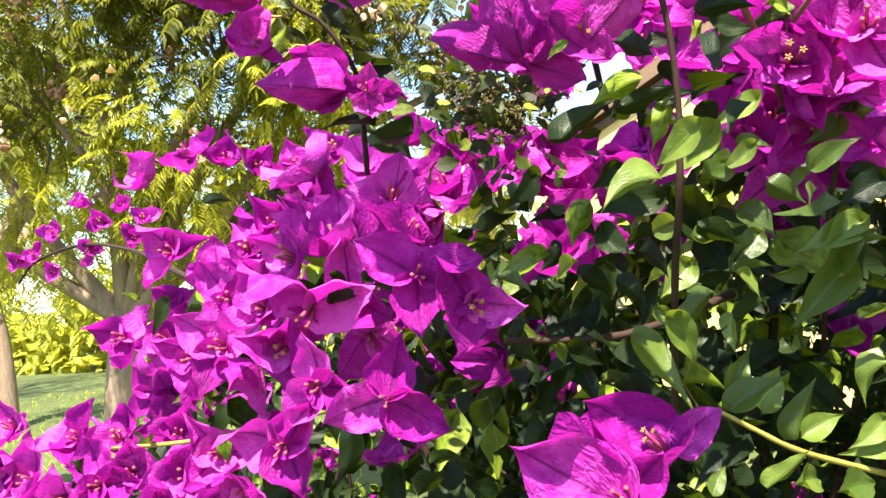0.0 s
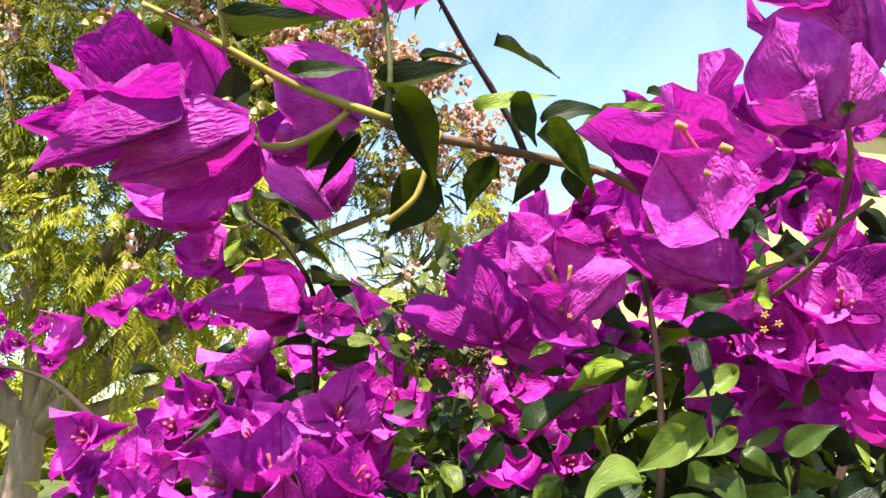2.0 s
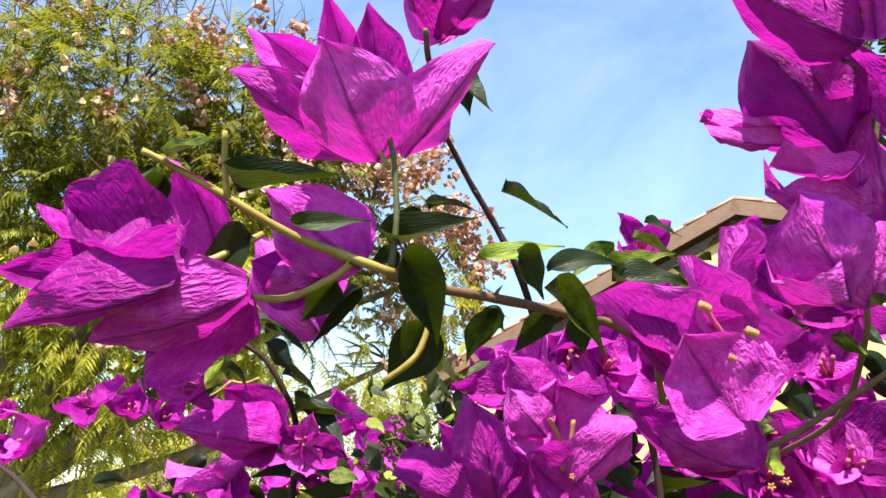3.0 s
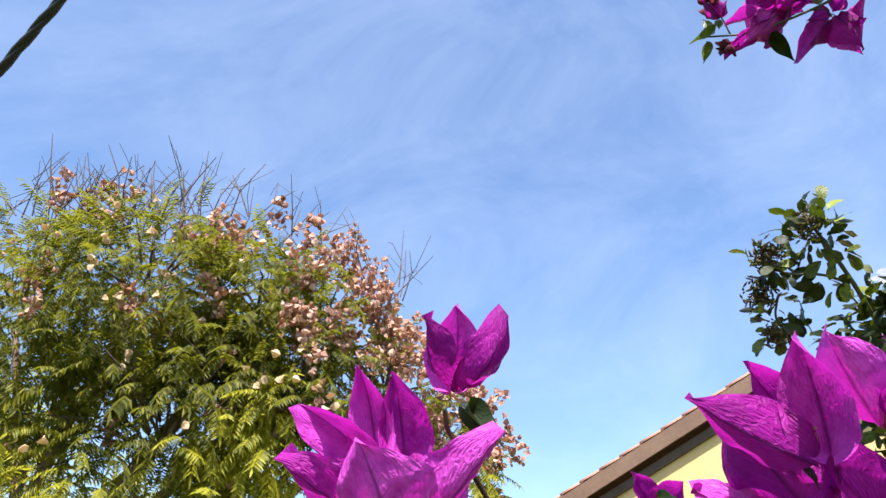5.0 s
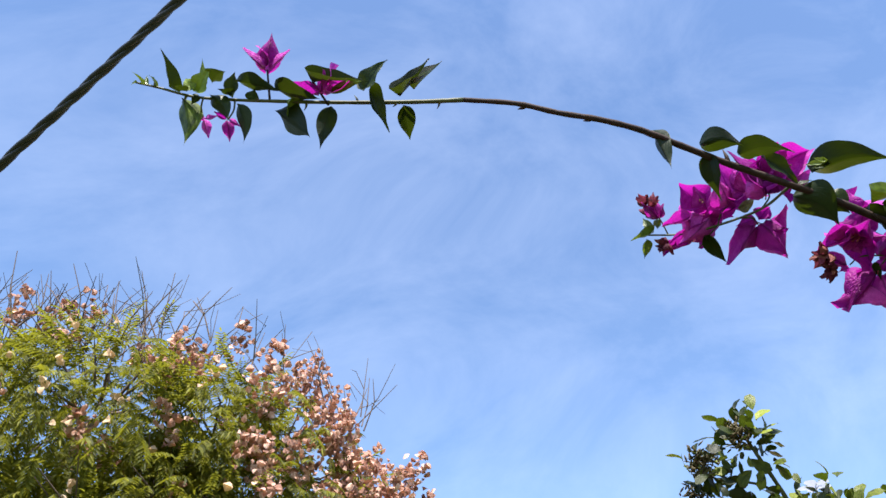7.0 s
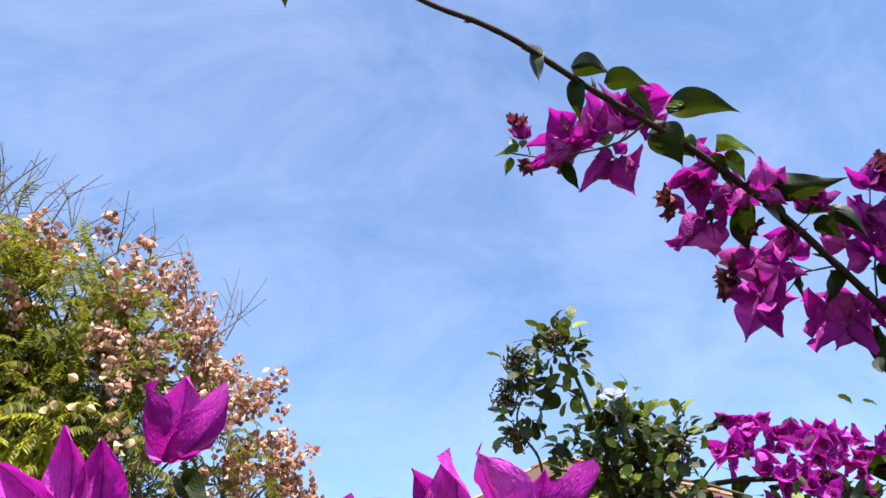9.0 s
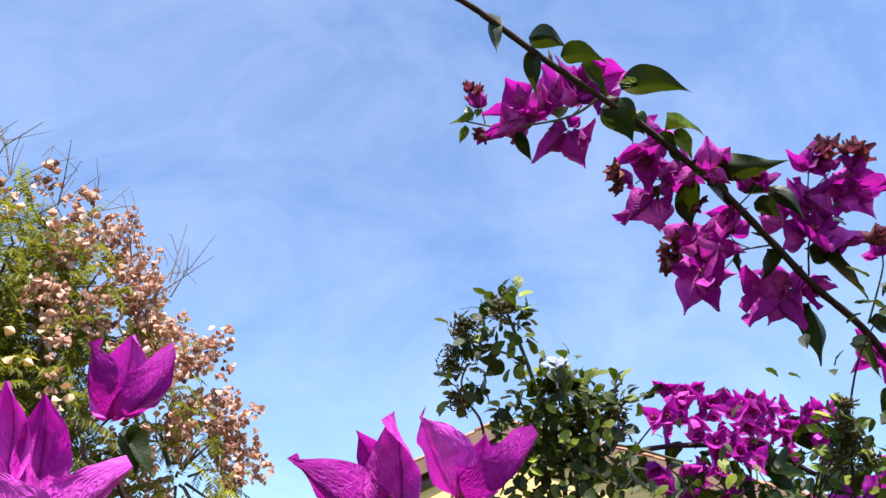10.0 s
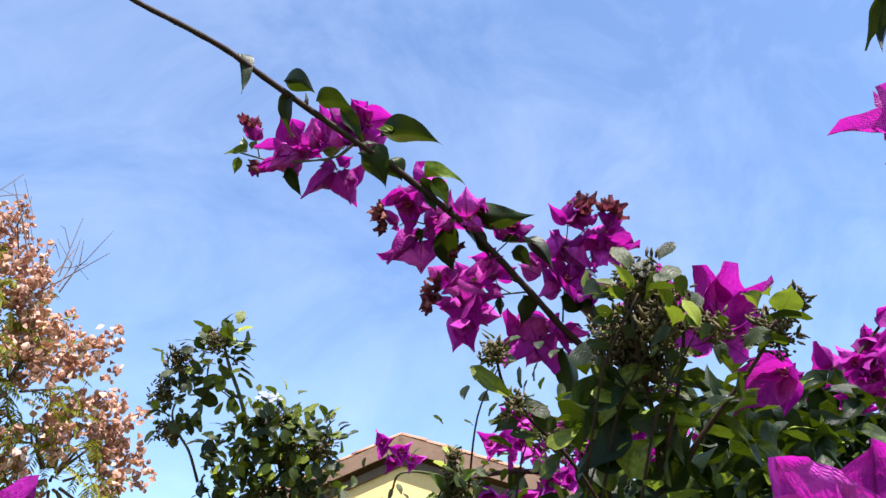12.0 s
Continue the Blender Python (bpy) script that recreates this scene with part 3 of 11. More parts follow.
# ---- overhead cable ----
def overhead_cable():
    a, b = Vector((-1.6183, 2.1425, 3.8693)), Vector((-0.9794, 1.6788, 4.3508))
    ends = (Vector((a - (b - a) * 6)), Vector((b + (b - a) * 9)))
    line = thing("overhead_cable", ends[0], "black twisted overhead power cable against the sky", "cable")
    for k in range(3):
        pts = []
        n = 260
        for i in range(n + 1):
            t = i / n
            p = ends[0].lerp(ends[1], t)
            d = (ends[1] - ends[0]).normalized()
            u = d.cross(Vector((0, 0, 1))).normalized()
            w = d.cross(u)
            q = t * (ends[1] - ends[0]).length / 0.42 * 2 * math.pi + k * 2.094
            pts.append(p + (u * math.cos(q) + w * math.sin(q)) * 0.0095)
        v, f, t = sweep(pts, [0.0125] * len(pts), 7)
        link_mesh("strand", v, f, M_RUBBER, t, line)
    return line


overhead_cable()


# ---- trees ----
def frond(seed, pairs=9):
    """A drooping pinnate leaf, 1 long, along +y."""
    r = np.random.RandomState(seed)
    bits = []
    slim = leaf_shape(seed, 3, 3, 0.115, (0.55, 0.85), 0.25, 0.35)
    droop = r.uniform(0.25, 0.6)
    for k in range(pairs * 2 + 1):
        v = 0.18 + 0.8 * (k // 2) / pairs
        side = (-1, 1)[k % 2]
        at = Vector((0, v, -droop * v * v))
        ahead = Vector((side * 1.0, 0.55 + r.uniform(-0.15, 0.2), -0.35 - r.uniform(0, 0.4))) if k < pairs * 2 else Vector((0, 1, -0.6))
        m = Matrix.Translation(at) @ frame_of(ahead, (0, 0.3, 1)) @ Matrix.Scale(r.uniform(0.22, 0.30), 4)
        bits.append(([m @ Vector(p) for p in slim[0]], slim[1], slim[2]))
    return merged(bits)


def capsule(seed):
    """A papery three-sided seed lantern, 1 long."""
    r = np.random.RandomState(seed)
    rows, verts, faces, uvs = ((0.0, 0.05), (0.25, 0.36), (0.55, 0.42), (0.85, 0.2), (1.0, 0.02)), [], [], []
    for i, (h, w) in enumerate(rows):
        for k in range(6):
            q = k * math.pi / 3
            d = w * (1.25 if k % 2 == 0 else 0.42) * r.uniform(0.8, 1.2)
            verts.append((d * math.cos(q), h, d * math.sin(q)))
            uvs.append((k / 6, h))
    for i in range(4):
        for k in range(6):
            faces.append((i * 6 + k, i * 6 + (k + 1) % 6, i * 6 + 6 + (k + 1) % 6, i * 6 + 6 + k))
    return verts, faces, uvs


def lump_point(r, lumps, shell=0.75):
    c = lumps[r.randint(len(lumps))]
    d = random_way(r)
    return Vector(c[:3]) + d * c[3] * (shell + (1 - shell) * r.uniform()) * r.uniform(0.72, 1.12), d


def golden_rain_tree():
    tree = thing("golden_rain_tree", (-2.75, 5.3, 0), "tree with fine pinnate leaves and pink papery seed capsules", "tree")
    lumps = [(-2.71, 4.6, 3.915, 0.85), (-1.86, 4.5, 4.10, 0.70), (-1.11, 4.8, 4.03, 0.68), (-0.65, 4.9, 3.90, 0.55), (-0.21, 5.1, 3.607, 0.50),
             (0.17, 5.3, 3.146, 0.45), (-1.61, 4.7, 3.095, 0.85), (-0.81, 5.1, 2.89, 0.7), (-2.81, 4.8, 2.89, 0.9), (-3.61, 4.9, 3.505, 0.9), (-3.91, 5.2, 2.685, 0.9), (-1.91, 5.0, 2.429, 0.6), (-0.03, 5.6, 2.583, 0.45), (-0.81, 4.55, 3.249, 0.5), (-1.31, 4.5, 3.402, 0.5)]
    r = np.random.RandomState(11)
    # trunk and limbs
    foot = Vector((-2.75, 5.3, 0))
    fork = Vector((-2.6, 5.2, 1.6))
    v, f, t = sweep(smooth_line([foot - Vector((0.05, 0, 0.1)), foot + Vector((0.02, 0, 0.7)), fork], 5), [0.15, 0.14, 0.135, 0.13, 0.125, 0.12, 0.118, 0.115, 0.11, 0.105, 0.1], 12)
    link_mesh("trunk", v, f, M_BARK, t, tree)
    for k, c in enumerate(lumps):
        end = Vector(c[:3])
        mid = fork.lerp(end, 0.5) + random_way(r) * 0.18
        line = smooth_line([fork - Vector((0, 0, 0.1)), mid, end], 6)
        v, f, t = sweep(line, [0.065 * (1 - 0.75 * i / len(line)) for i in range(len(line))], 7)
        link_mesh("limb", v, f, M_BARK, t, tree)
    # twigs, some bare and standing out of the crown
    bits = []
    for k in range(260):
        c = lumps[r.randint(len(lumps))]
        d = random_way(r, 0.5)
        a = Vector(c[:3]) + d * c[3] * 0.2
        b = Vector(c[:3]) + d * c[3] * r.uniform(0.8, 1.15)
        bits.append(sweep([a, a.lerp(b, 0.5) + random_way(r) * 0.06, b], (0.012, 0.008, 0.003), 4, False))
    for k in range(190):
        c = lumps[r.choice([0, 1, 2, 3, 9, 1, 0, 0, 1, 0, 9])]
        x = Vector(c[:3]) + Vector((r.uniform(-1, 1) * c[3], r.uniform(-0.6, 0.3) * c[3], c[3] * 0.75))
        d = (Vector((r.normal() * 0.55, r.normal() * 0.4, 1))).normalized()
        knee = x + d * 0.2 + random_way(r) * 0.05
        bits.append(sweep([x, knee, knee + d * r.uniform(0.12, 0.34) + random_way(r) * 0.06], (0.006, 0.0045, 0.0024), 4, False))
        bits.append(sweep([knee, knee + (d + random_way(r) * 0.9) * 0.1, knee + (d + random_way(r) * 0.8) * 0.2], (0.004, 0.003, 0.0018), 4, False))
    v, f, t = merged(bits)
    tagged(link_mesh("brushwood", v, f, M_SPIKE, t, tree), "thin bare grey-brown twigs", kind="stuff")
    # pinnate leaves
    places = []
    for k in range(6800):
        p, d = lump_point(r, lumps + lumps[:4] + lumps[9:10])
        if p.x > -0.75 and r.uniform() < 0.72:
            continue
        ahead = (d + random_way(r) * 0.9 + Vector((0, -0.15, -0.25))).normalized()
        places.append(Matrix.Translation(p - Vector((0, 0, 0.06))) @ frame_of(ahead, (0, -0.2, 1)) @ Matrix.Scale(r.uniform(0.15, 0.27), 4))

    # below this height the fronds take the brighter, sun-painted colour
    def lit_line(x):
        return float(np.interp(x, [-2.7, -1.7, -0.2, 0.4], [2.75, 3.0, 3.1, 2.9])) + 0.25 * math.sin(x * 5.1)

    lit_places = [m for m in places if m.translation.z < lit_line(m.translation.x)]
    places = [m for m in places if m.translation.z >= lit_line(m.translation.x)]
    many("lower_crown", [frond(610 + k) for k in range(5)], lit_places, M_FROND_LIT, tree, "lower pinnate leaves in a brighter, sunlit colour")
    many("crown", [frond(600 + k) for k in range(5)], places, M_FROND, tree, "feathery yellow-green pinnate leaves")
    # capsules, in loose upright heads along the top and the outer side
    lantern = [capsule(k) for k in range(6)]
    heads = []
    for k in range(150):
        c = lumps[r.choice([0, 0, 1, 1, 2, 2, 3, 3, 3, 3, 4, 4, 4, 4, 5, 5, 5, 12, 9])]
        d = random_way(r, 0.6)
        d = (d + Vector((0.45, -0.35, 0))).normalized()
        heads.append((Vector(c[:3]) + d * c[3] * r.uniform(0.88, 1.30), (d + Vector((0, 0, 0.8))).normalized(), r.uniform(0.5, 1.25)))
    for k in range(30):
        p, d = lump_point(r, lumps[6:])
        heads.append((p + Vector((0, -0.25, 0)), Vector((0, 0, -1)), 0.6))
    for h, up, big in heads:
        lanterns = []
        n = int(r.randint(26, 58) * big * big)
        for k in range(n):
            s = r.uniform(-1, 1)
            o = (up * s * 0.13 + random_way(r) * (1.2 - abs(s)) * r.uniform(0.03, 0.14)) * big
            lanterns.append(Matrix.Translation(h + o) @ frame_of(random_way(r, -0.5), random_way(r)) @ Matrix.Diagonal((1, 1, r.uniform(0.5, 1), 1)) @ Matrix.Scale(r.uniform(0.030, 0.060), 4))
        many("capsule_head", lantern, lanterns, M_CAPSULE, tree, "pinkish papery seed capsules", smooth=False)
    # pale lanterns, two or three together, hanging in front of the leaves
    for k in range(34):
        c = lumps[r.choice([0, 1, 2, 6, 8, 13, 14, 9])]
        h = Vector(c[:3]) + Vector((r.uniform(-0.8, 0.8), -0.95, r.uniform(-0.6, 0.5))) * c[3]
        pair = [Matrix.Translation(h + random_way(r) * 0.05) @ frame_of(random_way(r, -0.8), random_way(r)) @ Matrix.Scale(r.uniform(0.042, 0.062), 4) for j in range(r.randint(1, 4))]
        many("pale_capsule", lantern, pair, M_CREAMY, tree, "cream papery seed capsules", smooth=False)
    return tree


golden_rain_tree()


def far_tree(at, height, spread, seed, label, leaves=1300):
    r = np.random.RandomState(seed)
    x, y = at
    tree = thing("tree", (x, y, 0), label, "tree", "trees behind the lawn")
    trunk_top = Vector((x + r.uniform(-0.3, 0.3), y, height * 0.38))
    line = smooth_line([(x, y, -0.1), (x + r.uniform(-0.15, 0.15), y, height * 0.2), trunk_top], 4)
    v, f, t = sweep(line, [0.2 * (1 - 0.45 * i / len(line)) for i in range(len(line))], 9)
    link_mesh("trunk", v, f, M_BARK, t, tree)
    lumps = []
    for k in range(9):
        d = random_way(r, 0.2)
        lumps.append((x + d.x * spread * 0.7, y + d.y * spread * 0.7, height * 0.66 + d.z * height * 0.26, spread * r.uniform(0.32, 0.5)))
        line = smooth_line([trunk_top - Vector((0, 0, 0.2)), trunk_top.lerp(Vector(lumps[-1][:3]), 0.5) + random_way(r) * 0.3, lumps[-1][:3]], 4)
        v, f, t = sweep(line, [0.1 * (1 - 0.75 * i / len(line)) for i in range(len(line))], 6)
        link_mesh("limb", v, f, M_BARK, t, tree)
    places = []
    for k in range(leaves):
        p, d = lump_point(r, lumps, 0.4)
        places.append(Matrix.Translation(p) @ frame_of((d + random_way(r)).normalized(), (0, -0.2, 1)) @ Matrix.Scale(r.uniform(0.28, 0.50), 4))
    many("crown", [frond(700 + k, 5) for k in range(3)], places, M_FAR, tree, "olive green foliage with gaps")
    return tree


far_tree((-7.5, 11.0), 6.2, 3.0, 21, "olive green garden tree with a short trunk")
far_tree((-3.6, 13.5), 4.3, 2.4, 22, "broad green tree with sky showing through")
far_tree((0.8, 14.5), 4.2, 2.4, 23, "small green tree beside the house")
far_tree((-12.5, 15.0), 8.0, 3.6, 24, "tall spreading tree at the end of the lawn")
far_tree((-6.0, 19.0), 7.0, 3.4, 25, "leafy tree far behind the lawn")


def far_hedge():
    """A low belt of shrubs that closes the lawn."""
    r = np.random.RandomState(31)
    places = []
    for k in range(5200):
        x = r.uniform(-26, 9)
        y = 20 + 0.02 * x * x + r.uniform(-1.2, 1.2)
        z = r.uniform(0, 1) ** 0.8 * (2.1 + 0.9 * math.sin(x * 0.9) + 0.6 * math.sin(x * 2.3 + 1))
        places.append(Matrix.Translation((x, y, z)) @ frame_of(random_way(r), (0, -0.3, 1)) @ Matrix.Scale(r.uniform(0.35, 0.7), 4))
    ob = many("shrub_belt", [leaf_shape(900 + k, 4, 3, 0.3) for k in range(4)], places, M_FAR, None)
    return tagged(ob, "dark green belt of shrubs behind the lawn", "shrubs", kind="stuff")


far_hedge()


# ---- bougainvillea and plumbago ----
bush = thing("bougainvillea_bush", (0.15, 0.75, 0), "dense bougainvillea bush full of magenta bracts", "bougainvillea")
tall_bush = thing("bougainvillea_bush", (0.95, 0.85, 0), "taller bougainvillea bush with long arching flowering canes", "bougainvillea")
plumbago = thing("plumbago_shrub", (0.42, 0.42, 0), "plumbago shrub with small leaves and one pale flower", "shrub")


def front_of(x):
    """How far ahead the bush's face stands."""
    return float(np.interp(x, [-0.8, -0.35, -0.15, 0.0, 0.15, 0.3, 0.5, 0.8, 1.6], [1.0, 0.72, 0.52, 0.43, 0.36, 0.34, 0.36, 0.40, 0.5]))


def top_of(x, y):
    """How high the bush reaches."""
    d = y - front_of(x)
    return float(np.interp(x, [-0.8, -0.5, -0.36, -0.25, -0.1, 0.1, 0.3, 0.5, 0.9], [1.16, 1.27, 1.40, 1.49, 1.53, 1.55, 1.57, 1.60, 1.66])) + 0.05 * math.sin(x * 23) * math.cos(y * 17) + 0.10 * min(d, 0.5)


def bush_filling():
    r = np.random.RandomState(77)
    leaves, bracts, twigs = [], [], []
    for k in range(10000):
        x = r.uniform(-0.75, 1.1)
        d = 0.05 + 0.75 * r.uniform() ** 1.6
        y = front_of(x) + d
        top = top_of(x, y)
        z = top - (top - 0.25) * r.uniform() ** 1.25
        out_way = Vector((r.normal() * 0.6, -0.9 + r.normal() * 0.5, 0.5 + r.normal() * 0.5))
        ahead = Vector((r.normal(), r.normal() - 0.5, r.normal() * 0.5 - 0.5))
        leaves.append(Matrix.Translation((x, y, z)) @ frame_of(ahead, out_way) @ Matrix.Scale(r.uniform(0.018, 0.038), 4))
    for k in range(5200):
        x, d = r.uniform(-0.05, 0.95), r.uniform(0.2, 0.95)
        y = front_of(x) + d
        top = top_of(x, y) - 0.02
        z = top - (top - 0.8) * r.uniform()
        leaves.append(Matrix.Translation((x, y, z)) @ frame_of(random_way(r, -0.5), random_way(r, 0.6) + Vector((0, -0.6, 0))) @ Matrix.Scale(r.uniform(0.03, 0.052), 4))
    for k in range(420):
        x = r.uniform(-0.75, 1.0) if k % 3 else r.uniform(-0.75, 0.0)
        y = front_of(x) + 0.04 + 0.55 * r.uniform() ** 1.5
        top = top_of(x, y) + 0.02
        z = top - (top - 0.9) * r.uniform() ** (2.0 if x < 0.05 else 3.5)
        axis = Vector((r.normal() * 0.6, -0.5 + r.normal() * 0.5, 0.5 + r.normal() * 0.5)).normalized()
        m = Matrix.Translation((x, y, z)) @ frame_of(axis.orthogonal(), axis) @ pose(0, 0, 0, 0, 0, r.uniform(0, 360)) @ Matrix.Scale(r.uniform(0.026, 0.036), 4)
        for j in range(3):
            bracts.append(m @ pose(0, 0, 0, 0, 0, 120 * j + r.uniform(-12, 12)) @ pose(0, 0, 0, 90 - r.uniform(35, 65), r.uniform(-14, 14), 0))
    for k in range(420):
        x = r.uniform(-0.7, 1.0)
        y = front_of(x) + r.uniform(0.06, 0.5)
        a = Vector((x, y, top_of(x, y) * r.uniform(0.5, 0.86)))
        b = a + Vector((r.normal() * 0.1, -0.03 + r.normal() * 0.06, r.uniform(-0.05, 0.16)))
        twigs.append(sweep([a, a.lerp(b, 0.5) + random_way(r) * 0.015, b], (0.0022, 0.0017, 0.001), 5, False))
    for k in range(26):
        x = r.uniform(-0.4, 0.9)
        y = front_of(x) + r.uniform(0.15, 0.5)
        a = Vector((0.15 + r.normal() * 0.12, 0.85 + r.normal() * 0.1, 0))
        b = Vector((x, y, top_of(x, y) * 0.95))
        line = smooth_line([a, a.lerp(b, 0.45) + Vector((0, 0.1, 0.15)), b], 5)
        twigs.append(sweep(line, [0.008 - 0.005 * i / len(line) for i in range(len(line))], 6))
    many("foliage", LEAF_LOW, leaves, M_LEAF_MANY, bush, "pointed green leaves, darkened as if in shade")
    many("blossom", BRACT_LOW, bracts, M_BRACT_MANY, bush, "magenta papery bracts")
    v, f, t = merged(twigs)
    tagged(link_mesh("brushwood", v, f, M_CANE, t, bush), "thin brown twigs", kind="stuff")


bush_filling()


# ---- single flowers, leaves and twigs ----
# bush, face of flowers towards the lawn
flower(bush, (-0.2438, 0.6246, 1.6164), (-0.49, -0.74, 0.47), 0.0339, 30, 42)
flower(bush, (-0.2606, 0.747, 1.6597), (-0.24, -0.71, 0.67), 0.0360, 47, 56)
flower(bush, (-0.2359, 0.7788, 1.6555), (0.32, -0.8, 0.51), 0.0360, 80, 34)
flower(bush, (-0.2169, 0.81, 1.6556), (0.6, -0.72, 0.35), 0.0360, 77, 34)
flower(bush, (-0.1742, 0.8325, 1.6581), (-0.12, -0.86, 0.5), 0.0378, 116, 56)
flower(bush, (-0.1408, 0.8342, 1.6679), (0.43, -0.67, 0.61), 0.0378, 33, 42)
flower(bush, (-0.193, 0.545, 1.5507), (-0.14, -0.99, 0.08), 0.0330, 20, 62)
flower(bush, (-0.219, 0.5247, 1.4949), (-0.25, -0.96, 0.09), 0.0299, 60, 62)
flower(bush, (-0.1288, 0.4602, 1.4862), (-0.14, -0.97, 0.19), 0.0323, 30, 60)
flower(bush, (-0.129, 0.4709, 1.5132), (0.08, -0.98, 0.17), 0.0306, 24, 56)
flower(bush, (-0.1029, 0.4335, 1.4765), (-0.64, -0.37, -0.68), 0.0299, 69, 56)
flower(bush, (-0.0735, 0.4227, 1.529), (-0.47, -0.81, 0.34), 0.0306, 50, 42)
flower(bush, (-0.0487, 0.404, 1.5312), (-0.11, -0.35, 0.92), 0.0306, 29, 42)
flower(bush, (-0.0254, 0.3693, 1.5204), (0.09, -0.14, 0.98), 0.0282, 90, 30)
flower(bush, (-0.0541, 0.3717, 1.5073), (-0.33, -0.76, -0.55), 0.0321, 20, 60)
flower(bush, (-0.0133, 0.3742, 1.5323), (0.65, -0.56, 0.5), 0.0278, 111, 56)
flower(bush, (-0.0042, 0.3261, 1.5142), (0.17, -0.98, 0.06), 0.0259, 30, 62)
flower(bush, (0.0149, 0.3267, 1.5024), (0.3, -0.94, -0.16), 0.0237, 10, 60)
flower(bush, (-0.0502, 0.3524, 1.473), (-0.15, -0.98, 0.09), 0.0250, 0, 60)
flower(bush, (-0.0205, 0.3379, 1.4675), (0.06, -0.99, 0.06), 0.0243, 100, 62)
flower(bush, (-0.0676, 0.3556, 1.4492), (0.06, -1, -0.06), 0.0260, 60, 62)
flower(bush, (0.003, 0.4646, 1.5645), (-0.26, -0.85, 0.46), 0.0323, 94, 34)
flower(bush, (0.01, 0.4837, 1.5822), (0.1, -0.48, 0.87), 0.0305, 85, 34)
flower(bush, (0.021, 0.5064, 1.5779), (0.53, -0.77, 0.38), 0.0288, 20, 34)
flower(bush, (-0.0045, 0.4644, 1.552), (-0.21, -0.92, -0.36), 0.0287, 38, 34)
flower(bush, (-0.0433, 0.4442, 1.4894), (0.25, -0.89, -0.4), 0.0269, 105, 48)
flower(bush, (-0.0987, 0.4414, 1.5059), (-0.12, -0.95, 0.29), 0.0305, 119, 42)
flower(bush, (-0.1555, 0.5212, 1.5286), (0.3, -0.88, 0.38), 0.0308, 112, 48)
flower(bush, (-0.1307, 0.5881, 1.57), (-0.14, -0.97, 0.19), 0.0306, 12, 34)
flower(bush, (-0.163, 0.6167, 1.5524), (-0.02, -0.92, 0.37), 0.0306, 17, 56)
flower(bush, (-0.0726, 0.4622, 1.5475), (-0.24, -0.81, 0.55), 0.0306, 27, 48)
flower(bush, (-0.0269, 0.4424, 1.5581), (0.31, -0.75, 0.58), 0.0304, 86, 56)
flower(bush, (-0.0448, 0.403, 1.508), (-0.04, -1, 0.07), 0.0304, 99, 48)
flower(bush, (-0.1615, 0.4993, 1.4797), (-0.28, -0.95, 0.11), 0.0306, 53, 56)
flower(bush, (-0.2039, 0.5556, 1.4893), (-0.16, -0.96, 0.22), 0.0305, 73, 48)
flower(bush, (-0.0772, 0.4146, 1.4882), (-0.31, -0.93, -0.23), 0.0298, 68, 56)
flower(bush, (-0.2712, 0.555, 1.4256), (-0.13, -0.83, 0.55), 0.0324, 74, 42)
flower(bush, (-0.3301, 0.5731, 1.4336), (-0.23, -0.82, 0.53), 0.0324, 115, 48)
flower(bush, (-0.2954, 0.537, 1.4039), (-0.14, -0.94, 0.3), 0.0324, 87, 34)
flower(bush, (-0.2164, 0.5215, 1.4081), (0.19, -0.95, 0.24), 0.0324, 109, 48)
flower(bush, (-0.1647, 0.4841, 1.4133), (0.08, -0.99, 0.15), 0.0324, 77, 42)
flower(bush, (-0.2592, 0.5864, 1.4171), (0.1, -0.78, 0.62), 0.0306, 89, 48)
flower(bush, (-0.1934, 0.5401, 1.4252), (0.2, -0.86, 0.48), 0.0306, 69, 34)
flower(bush, (-0.1162, 0.4469, 1.4118), (-0.07, -0.96, -0.27), 0.0306, 91, 42)
flower(bush, (-0.2617, 0.5196, 1.395), (-0.03, -0.99, 0.16), 0.0306, 81, 48)
flower(bush, (-0.3176, 0.5351, 1.4133), (0.29, -0.95, 0.14), 0.0306, 36, 34)
flower(bush, (-0.2337, 0.5108, 1.4028), (0.09, -0.96, 0.25), 0.0306, 8, 56)
flower(bush, (-0.3667, 0.5815, 1.4263), (0.09, -0.88, 0.47), 0.0324, 109, 56)
flower(bush, (-0.1413, 0.4745, 1.4255), (0.08, -0.99, 0.15), 0.0306, 11, 48)
flower(bush, (-0.1736, 0.4747, 1.3956), (0.08, -0.99, 0.15), 0.0306, 102, 34)
flower(bush, (-0.1142, 0.6684, 1.5859), (-0.01, -0.97, 0.21), 0.0324, 52, 42)
flower(bush, (-0.1686, 0.6545, 1.5673), (-0.23, -0.97, 0.08), 0.0306, 2, 48)
flower(bush, (0.0038, 0.604, 1.6173), (-0.2, -0.88, 0.44), 0.0306, 54, 56)
flower(bush, (0.0199, 0.5757, 1.6049), (0.21, -0.93, 0.29), 0.0306, 111, 34)
flower(bush, (-0.0333, 0.6526, 1.6344), (0.22, -0.89, 0.42), 0.0306, 5, 34)
flower(bush, (-0.0725, 0.6652, 1.5921), (-0.01, -0.98, 0.17), 0.0306, 48, 48)
